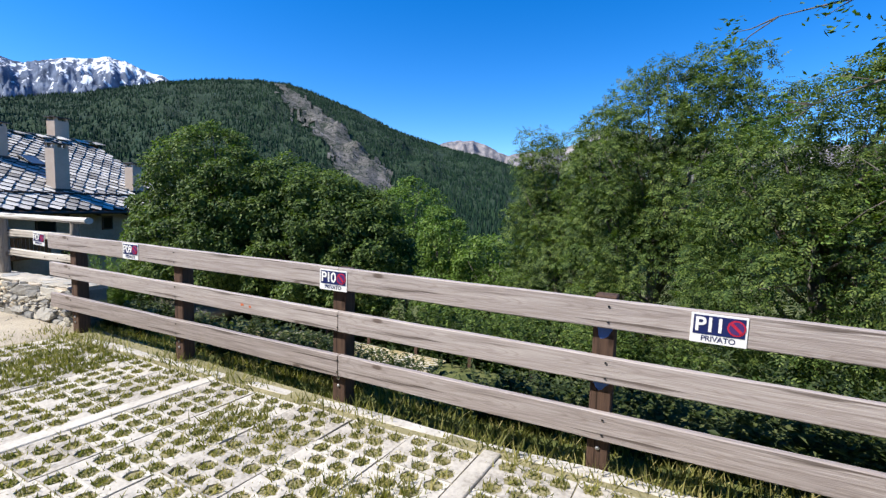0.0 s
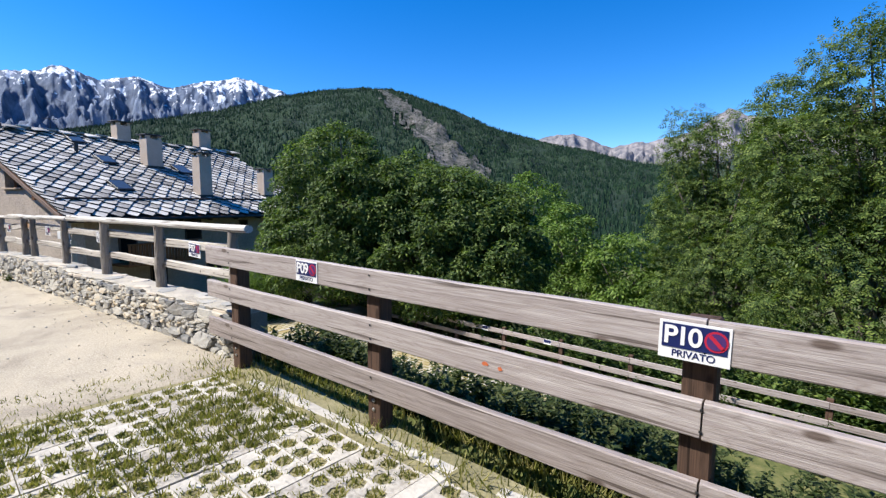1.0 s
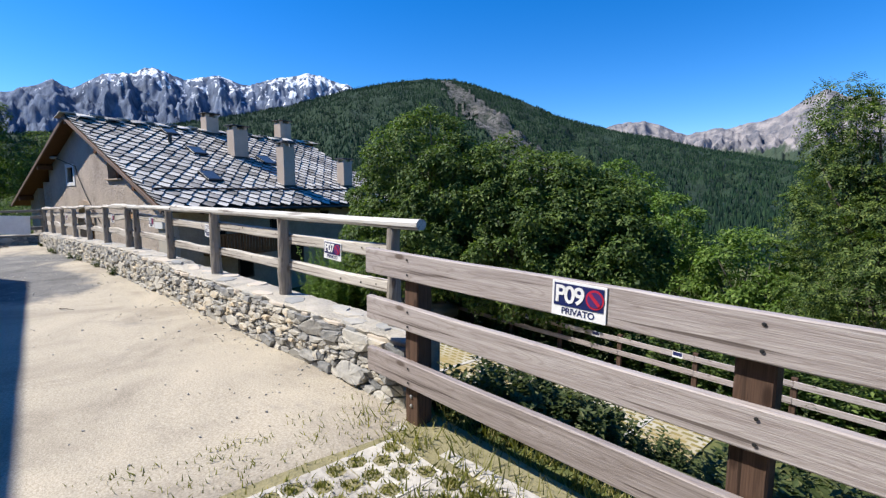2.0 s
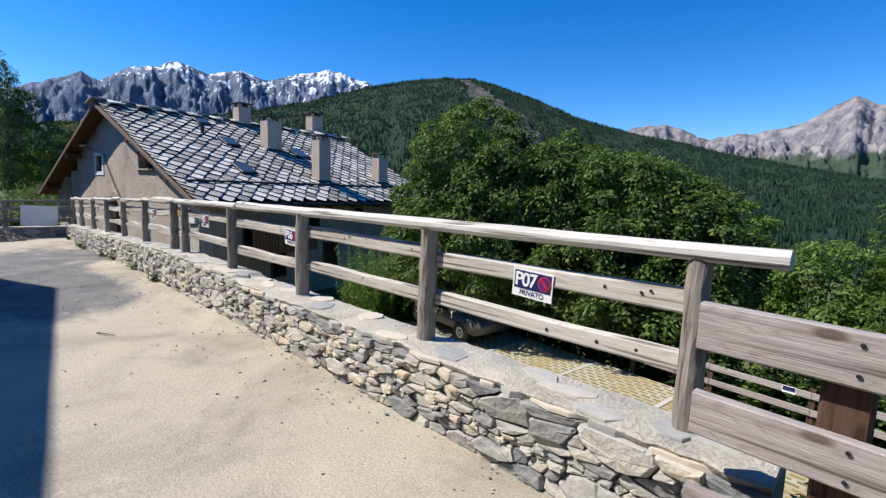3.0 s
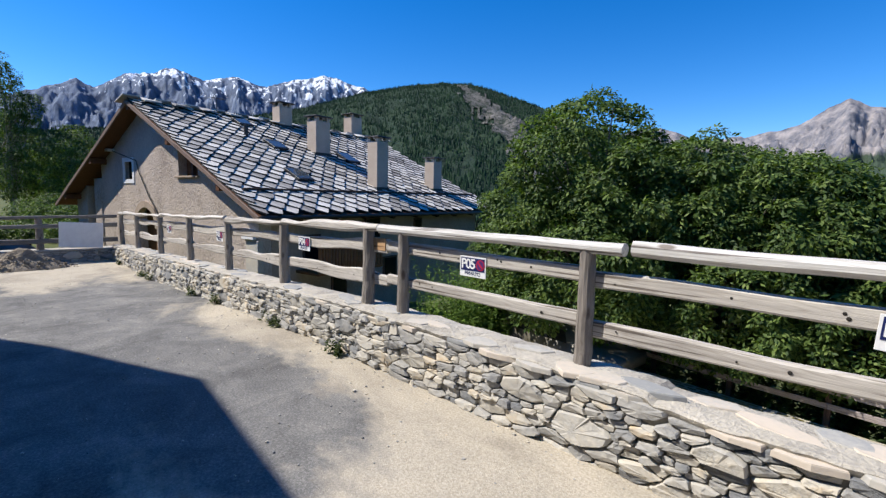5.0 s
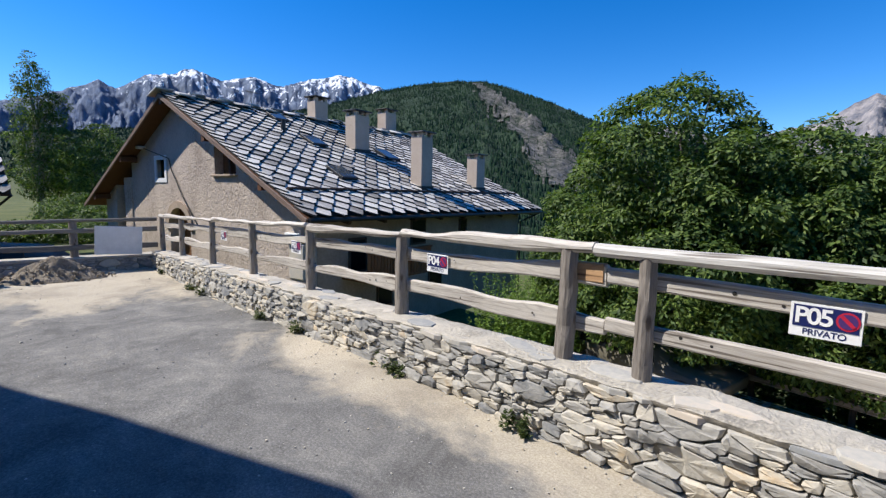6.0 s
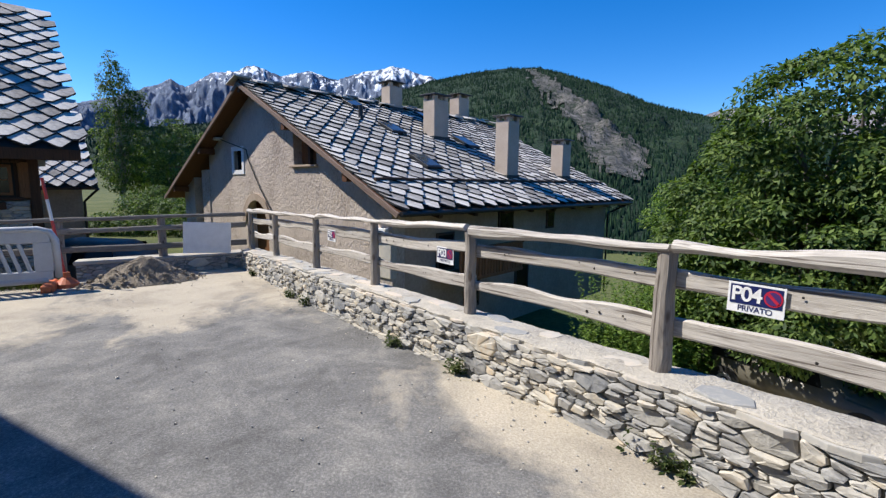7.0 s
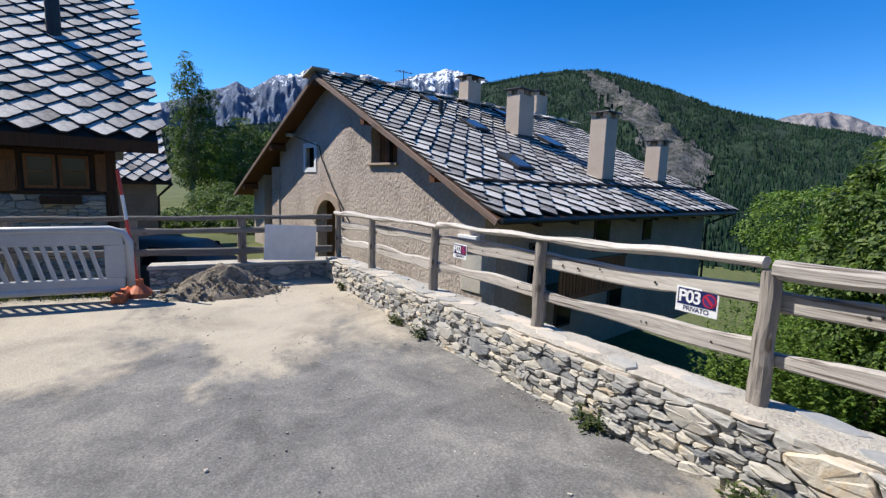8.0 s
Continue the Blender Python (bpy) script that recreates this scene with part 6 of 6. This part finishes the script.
# ---------- lower terrace ----------
def lower_paver_material():
    m = bpy.data.materials.new("lower_grass_pavers")
    m.use_nodes = True
    n, l = m.node_tree.nodes, m.node_tree.links
    b = n["Principled BSDF"]
    co = n.new("ShaderNodeTexCoord")
    br = n.new("ShaderNodeTexBrick")
    br.inputs["Scale"].default_value = 1.0
    br.inputs["Brick Width"].default_value, br.inputs["Row Height"].default_value, br.inputs["Mortar Size"].default_value = 0.30, 0.17, 0.042
    br.inputs["Color1"].default_value, br.inputs["Color2"].default_value, br.inputs["Mortar"].default_value = (0.13, 0.12, 0.03, 1), (0.24, 0.19, 0.06, 1), (0.42, 0.39, 0.31, 1)
    l.new(co.outputs["Object"], br.inputs["Vector"])
    t = n.new("ShaderNodeTexNoise")
    t.inputs["Scale"].default_value, t.inputs["Detail"].default_value = 0.9, 8
    l.new(co.outputs["Object"], t.inputs["Vector"])
    r = n.new("ShaderNodeValToRGB")
    r.color_ramp.elements[0].position, r.color_ramp.elements[1].position = 0.45, 0.7
    l.new(t.outputs[0], r.inputs[0])
    mix = n.new("ShaderNodeMix")
    mix.data_type = "RGBA"
    mix.inputs["B"].default_value = (0.30, 0.23, 0.09, 1)
    l.new(r.outputs[0], mix.inputs["Factor"])
    l.new(br.outputs[0], mix.inputs["A"])
    l.new(mix.outputs["Result"], b.inputs["Base Color"])
    b.inputs["Roughness"].default_value = 0.95
    bp = n.new("ShaderNodeBump")
    bp.inputs["Strength"].default_value, bp.inputs["Distance"].default_value = 0.5, 0.03
    l.new(br.outputs["Fac"], bp.inputs["Height"])
    l.new(bp.outputs[0], b.inputs["Normal"])
    return m


terrace = part("pavement_lower", box(-21.5, -6.8, 3.6, 12.6, TERRACE - 0.3, TERRACE + 0.03), lower_paver_material())
tagged(terrace, "lower parking terrace of grass-grown concrete pavers", "pavement", kind="structure")
for k, x in enumerate((-20.5, -18, -15.5, -13, -10.5, -8)):
    s = part("bay_line", box(x - 0.06, x + 0.06, 4.6, 12.55, TERRACE + 0.02, TERRACE + 0.045), M_CONCRETE, terrace)


def low_y(x):
    return 12.75 - 0.02 * (x + 14)


low_fence = empty("plank_fence", Matrix.Translation((-10, low_y(-10), TERRACE)), "weathered plank fence along the lower terrace", "fence")
lx = -20.0
while lx < -1.0:
    bm = box(-0.06, 0.06, -0.05, 0.05, -0.3, 0.95, 0.008)
    on(low_fence, part("post", bm, M_POST), Matrix.Translation((lx, low_y(lx) + 0.08, TERRACE)))
    for z in (0.45, 0.82):
        bm, m = beam((lx, low_y(lx), TERRACE + z), (lx + 1.99, low_y(lx + 1.99), TERRACE + z), 0.04, 0.14, 0.006, 0.01, 6)
        on(low_fence, part("plank", bm, M_PLANK), m)
    lx += 2.0
for x in (-18.2, -15.7, -13.2, -10.7, -8.4):
    s = part("parking_sign", box(-0.125, 0.125, -0.004, 0, -0.075, 0.075, 0.001), M_SIGN)
    s.matrix_world = pose(x, low_y(x) - 0.022, TERRACE + 0.82)
    tagged(s, "small white parking plate on the lower fence", "sign", "lower parking signs")
    part("navy_field", box(-0.113, 0.113, -0.0065, -0.0042, -0.03, 0.066), M_NAVY, s)


# ---------- vegetation below the fence ----------
def herbs(name, places, heights, mat, label, leaf, seed, kind="stuff", per=26):
    """Upright leafy stems: leaves set in pairs up each stem."""
    rng = np.random.default_rng(seed)
    places = np.asarray(places, dtype=float)
    h = np.asarray(heights, dtype=float)
    n = len(places)
    t = rng.random((n, per)) ** 0.7
    lean = rng.normal(0, 0.16, (n, 1, 2))
    pos = np.empty((n, per, 3))
    pos[:, :, 2] = places[:, None, 2] + t * h[:, None]
    pos[:, :, :2] = places[:, None, :2] + lean * (t * h[:, None])[:, :, None]
    ang = rng.random((n, per)) * 6.283
    out = np.stack([np.cos(ang), np.sin(ang), np.full_like(ang, 0.25) + rng.normal(0, 0.35, ang.shape)], axis=-1)
    side = np.stack([-np.sin(ang), np.cos(ang), rng.normal(0, 0.3, ang.shape)], axis=-1)
    s = (leaf * rng.uniform(0.5, 1.25, (n, per)) * (1.15 - 0.5 * t))[:, :, None]
    v = np.stack([pos, pos + out * s * 0.5 + side * s * 0.22, pos + out * s - np.array([0, 0, 0.15]) * s, pos + out * s * 0.5 - side * s * 0.22], axis=2).reshape(-1, 3)
    ob = raw_part(name, v, np.arange(len(v)).reshape(-1, 4), mat)
    return tagged(ob, label, "plants", kind=kind)


rg = random.Random(77)
pl, hh = [], []
for k in range(5200):
    x = rg.uniform(-7.4, 3.5)
    y = plank_y(x) + 0.35 + (3.4 if x < -0.5 else 6.0) * rg.random() ** 1.15
    dens = noise.noise(Vector((x * 0.7, y * 0.7, 5)))
    if dens < -0.25 or (x < -6.2 and y < 3.2):
        continue
    pl.append((x, y, ground_z(x, y) - 0.02))
    grow = 0.2 + 0.38 * rg.random() + 0.25 * max(0, dens)
    hh.append(min(grow * (1 + 0.28 * max(0, y - plank_y(x) - 1)), 1.5 if x < -5 else 2.3) * (0.68 if x < -0.5 else 1.0))
herbs("bank_plants", pl, hh, M_HERB, "dense green nettles and herbs on the bank", 0.08, 5, per=42)
pl, hh = [], []
for k in range(900):
    x = rg.uniform(-22, 4)
    y = low_y(x) + rg.uniform(0.25, 2.6)
    pl.append((x, y, ground_z(x, y) - 0.05))
    hh.append(rg.uniform(0.8, 2.4))
herbs("hedge_plants", pl, hh, M_LEAF, "dark undergrowth behind the lower fence", 0.2, 6, per=70)
pl, hh = [], []
for k in range(110):
    x, y = rg.uniform(-7.2, -1), rg.uniform(6.6, 12.4)
    pl.append((x, y, ground_z(x, y) - 0.02))
    hh.append(rg.uniform(0.15, 0.9) ** 1.4 + 0.1)
herbs("terrace_plants", pl, hh, M_HERB, "young self-sown plants on the dry terrace", 0.13, 7, per=30)
pl, hh = [], []
for k in range(700):
    x, y = rg.uniform(-22.5, -19.5), rg.uniform(9, 13)
    pl.append((x, y, ground_z(x, y) - 0.02))
    hh.append(rg.uniform(0.8, 3.0))
herbs("hedge_plants", pl, hh, M_LEAF_LIGHT, "light green shrubs beside the house", 0.13, 8, per=60)
pl, hh = [], []
for k in range(2600):
    x, y = rg.uniform(-9, 6), rg.uniform(13.4, 19)
    pl.append((x, y, ground_z(x, y) - 0.1))
    hh.append(rg.uniform(0.6, 2.8))
herbs("thicket_plants", pl, hh, M_LEAF_RIGHT, "tangled green thicket under the trees", 0.17, 9, per=40)


def blades(name, places, mat, label, lo, hi, seed, per=9, spread=0.05):
    rng = np.random.default_rng(seed)
    p = np.repeat(np.asarray(places, dtype=float), per, axis=0)
    n = len(p)
    p[:, :2] += rng.normal(0, spread, (n, 2))
    ang = rng.random(n) * 6.283
    h = rng.uniform(lo, hi, n)
    lean = rng.normal(0, 0.45, (n, 2)) * h[:, None]
    w = np.stack([np.cos(ang), np.sin(ang), np.zeros(n)], axis=1) * 0.0065
    tip = p + np.stack([lean[:, 0], lean[:, 1], h], axis=1)
    v = np.stack([p - w, p + w, tip], axis=1).reshape(-1, 3)
    ob = raw_part(name, v, np.arange(n * 3).reshape(n, 3), mat)
    return tagged(ob, label, "grass", kind="stuff")


# grass strip under the plank fence
places = [(x, plank_y(x) + rg.uniform(0.06, 0.55), 0.03) for x in np.arange(-6.3, 3.0, 0.012)]
places += [(x + rg.uniform(-0.05, 0.05), plank_y(x) - 0.02 - 0.16 * rg.random() ** 1.5, 0.075) for x in np.arange(-6.3, 3.0, 0.05) if noise.noise(Vector((x * 1.6, 3, 0))) > -0.22]
blades("fence_grass", places, M_GRASS, "dry grass along the foot of the fence", 0.03, 0.14, 3, 10, 0.06)
places = [(-23.55 + rg.gauss(0, 0.12), rg.uniform(-4.6, -2.25), -0.12) for k in range(260)]
blades("barrier_grass", places, M_HERB, "green grass growing behind the plastic barrier", 0.08, 0.26, 4, 9, 0.05)
# weeds at the foot of the stone wall
wp = []
for x in (-15.15, -16.9, -17.9, -20.3, -20.9, -13.8, -22.9):
    for k in range(14):
        xx = x + rg.gauss(0, 0.07)
        wp.append((xx, fence_y(xx) + WALL_FRONT - 0.06 + rg.gauss(0, 0.03), yard_z(xx)))
weeds = herbs("wall_weeds", wp, [rg.uniform(0.05, 0.16) for _ in wp], M_HERB, "small weeds at the foot of the wall", 0.05, 12, per=16)
bm = bmesh.new()
tube(bm, [(0, 0, 0), (0.11, 0.05, 0.012), (0.2, 0.13, 0.004)], [0.006, 0.005, 0.003], 6)
stick = part("stick", bm, M_BARK)
stick.matrix_world = pose(-11.2, 0.86, yard_z(-11.2) + 0.008, 0, 0, 0)
tagged(stick, "dry broken stick lying on the sand", "stick")
# loose gravel near the wall
gr = bmesh.new()
for k in range(900):
    x = rg.uniform(-23, -6.4)
    y = fence_y(x) - 0.24 - rg.random() ** 2.2 * 2.6
    s = rg.uniform(0.002, 0.006) * (1.8 if rg.random() < 0.05 else 1)
    add_box(gr, -s, s, -s, s, -s * 0.6, s * 0.8, Matrix.Translation((x, y, yard_z(x) + s * 0.6)) @ Matrix.Rotation(rg.random() * 3, 4, "Z"), s * 0.35, rg)
gravel = part("gravel", gr, M_STONE_REST)
tagged(gravel, "loose pale gravel scattered on the yard", "gravel", kind="stuff")
# bare branches reaching over the bays
branch_tree = empty("ash_tree", Matrix.Translation((5.4, 7.4, -1.2)), "ash tree with long thin branches and sparse leaves", "tree")
bm = bmesh.new()
tube(bm, [(0, 0, 0), (0.1, 0, 2.5), (0.0, 0.2, 5), (0.2, 0.3, 7.5)], [0.2, 0.17, 0.13, 0.06], 9)
part("trunk", bm, M_BARK, branch_tree, smooth=True)
brg = random.Random(23)
tips = []
for k, (s, e) in enumerate((((0, 0.1, 4.6), (-4.6, 1.0, 5.6)), ((0, 0.2, 5.2), (-4.3, -0.4, 6.9)), ((0, 0.1, 4.2), (-4.0, 1.8, 4.6)), ((0, 0.2, 3.6), (-3.2, 0.6, 3.2)), ((0.1, 0.2, 5.8), (-3.2, 0.8, 7.6)))):
    s, e = Vector(s), Vector(e)
    pts = [s.lerp(e, q / 5) + Vector((brg.uniform(-0.15, 0.15), brg.uniform(-0.15, 0.15), 0.35 * math.sin(q / 5 * 3.1) + brg.uniform(-0.1, 0.1))) for q in range(6)]
    bm = bmesh.new()
    tube(bm, pts, [0.06, 0.05, 0.04, 0.03, 0.018, 0.006], 7)
    for q in range(14):
        b0 = pts[brg.randint(1, 5)]
        tip = b0 + Vector((brg.uniform(-1.0, 0.2), brg.uniform(-0.6, 0.6), brg.uniform(-0.7, 0.5)))
        tube(bm, [b0, b0.lerp(tip, 0.5) + Vector((0, 0, brg.uniform(-0.1, 0.1))), tip], [0.012, 0.008, 0.003], 5)
        tips += [b0.lerp(tip, f) for f in (0.6, 0.8, 1.0)]
    part("branch", bm, M_BARK, branch_tree, smooth=True)
tp = np.array([list(v) for v in tips])
tp = tp[np.random.default_rng(4).random(len(tp)) < 0.7]
v, f = leaves(tp, np.tile([0, 0, 1.0], (len(tp), 1)), 0.05, np.random.default_rng(8), 26, 0.13)
raw_part("crown", v, f, M_LEAF_LIGHT, branch_tree)


# ---------- pieces of the setting ----------
cottage_face = empty("wall_base", cottage.matrix_world @ pose(-0.74, -10.9, 0, 0, 0, 90), "rubble stone base wall of the cottage", "wall", kind="structure")
lay_stones(stone_wall, wall_len, lambda lx: wall_top(at_wall(lx)) - 0.04, lambda lx: yard_z(at_wall(lx)) - 0.03, 61, M_STONE, M_STONE_REST, lambda lx: at_wall(lx) > -16.5, y_at=WALL_FRONT)
lay_stones(end_wall, 3.1, lambda lx: 0.15, lambda lx: -0.22, 62, M_STONE, M_STONE_REST, lambda lx: True, y_at=0.0, height=0.37)
lay_stones(cottage_face, 10.0, lambda lx: 1.16 - NZ, lambda lx: -0.6 - NZ, 63, M_STONE, M_STONE_REST, lambda lx: lx > 5, y_at=0.0, height=1.76, scale=1.25, flat=2.6, big=0.6)

# concrete grass pavers
CW, CH = 0.159, 0.118


def paver_mesh():
    bm = bmesh.new()
    D = 0.085

    def cell(x0, y0, x1, y1, hole):
        xm, ym = (x0 + x1) / 2, (y0 + y1) / 2
        outer = [(x0, y0), (xm, y0), (x1, y0), (x1, ym), (x1, y1), (xm, y1), (x0, y1), (x0, ym)]
        o = [bm.verts.new((x, y, 0)) for x, y in outer]
        if not hole:
            bm.faces.new(o)
            return
        a, b = (x1 - x0) * 0.37, (y1 - y0) * 0.40
        inner = [(xm - a * 0.6, ym - b), (xm, ym - b), (xm + a * 0.6, ym - b), (xm + a, ym), (xm + a * 0.6, ym + b), (xm, ym + b), (xm - a * 0.6, ym + b), (xm - a, ym)]
        i = [bm.verts.new((x, y, -0.004)) for x, y in inner]
        low = [bm.verts.new((x, y, -D)) for x, y in inner]
        for k in range(8):
            j = (k + 1) % 8
            bm.faces.new((o[k], o[j], i[j], i[k]))
            bm.faces.new((i[k], i[j], low[j], low[k]))

    for r in range(3):
        y0 = -1.5 * CH + r * CH
        if r != 1:
            for k in range(3):
                cell(-1.5 * CW + k * CW, y0, -0.5 * CW + k * CW, y0 + CH, True)
        else:
            cell(-1.5 * CW, y0, -CW, y0 + CH, False)
            cell(-CW, y0, 0, y0 + CH, True)
            cell(0, y0, CW, y0 + CH, True)
            cell(CW, y0, 1.5 * CW, y0 + CH, False)
    w, h = 1.5 * CW, 1.5 * CH
    side = [(-w, -h), (w, -h), (w, h), (-w, h)]
    top = [bm.verts.new((x, y, 0)) for x, y in side]
    low = [bm.verts.new((x, y, -D)) for x, y in side]
    for k in range(4):
        bm.faces.new((low[k], low[(k + 1) % 4], top[(k + 1) % 4], top[k]))
    bmesh.ops.remove_doubles(bm, verts=bm.verts[:], dist=0.0005)
    bmesh.ops.recalc_face_normals(bm, faces=bm.faces[:])
    bmesh.ops.scale(bm, vec=(0.982, 0.982, 1), verts=bm.verts[:])
    me = bpy.data.meshes.new("paver")
    bm.to_mesh(me)
    bm.free()
    me.materials.append(M_CONCRETE)
    return me


paver = paver_mesh()
prg = random.Random(31)
tuft = []
TOPZ = 0.10
strips = (-3.5, -1.0, 1.5)
cols_x = [b0 + 0.055 + CW * 3 * (k + 0.5) for b0 in (-6.0, -3.5, -1.0, 1.5) for k in range(5)]
for x in cols_x:
    for r in range(15):
        y = plank_y(x) - 0.24 - 0.12 - r * 3 * CH
        ob = new("paver", paver)
        ob.parent = bays
        ob.matrix_local = pose(x, y, TOPZ + prg.uniform(-0.006, 0.004), prg.uniform(-0.6, 0.6), prg.uniform(-0.6, 0.6), prg.uniform(-0.5, 0.5))
        for hx, hy in ((-CW, -CH), (0, -CH), (CW, -CH), (-CW / 2, 0), (CW / 2, 0), (-CW, CH), (0, CH), (CW, CH)):
            if r < 8:
                tuft.append((x + hx, y + hy, TOPZ - 0.012))
for s in strips:
    bm = box(s - 0.055, s + 0.055, -2.5, plank_y(s) - 0.13, -0.02, TOPZ + 0.008, 0.006)
    part("bay_line", bm, M_CONCRETE, bays)
bm, m = beam((PAVE_X, plank_y(PAVE_X) - 0.06, 0.034), (3.2, plank_y(3.2) - 0.06, 0.034), 0.12, 0.12, 0.02, 0.02, 60)
ob = part("kerb", bm, M_CONCRETE, bays)
ob.matrix_local = m
dense, thin = [], []
for p in tuft:
    g = noise.noise(Vector((p[0] * 0.9, p[1] * 0.9, 8))) + (0.2 if p[0] < -4.6 else 0.08)
    if g > 0.3:
        dense.append(p)
    if g > -0.28:
        thin.append(p)
blades("paver_grass", thin, M_GRASS, "short dry grass growing in the paver holes", 0.010, 0.045, 14, 46, 0.034)
blades("paver_grass", dense, M_GRASS, "taller green grass tufts in the paver holes", 0.02, 0.085, 15, 44, 0.05)
edge = [(PAVE_X - 0.12 + prg.gauss(0.02, 0.2), prg.uniform(0.7, 2.4), TOPZ - 0.02) for k in range(60)]
blades("edge_grass", edge, M_GRASS, "ragged grass where the bays meet the asphalt", 0.015, 0.06, 16, 14, 0.06)
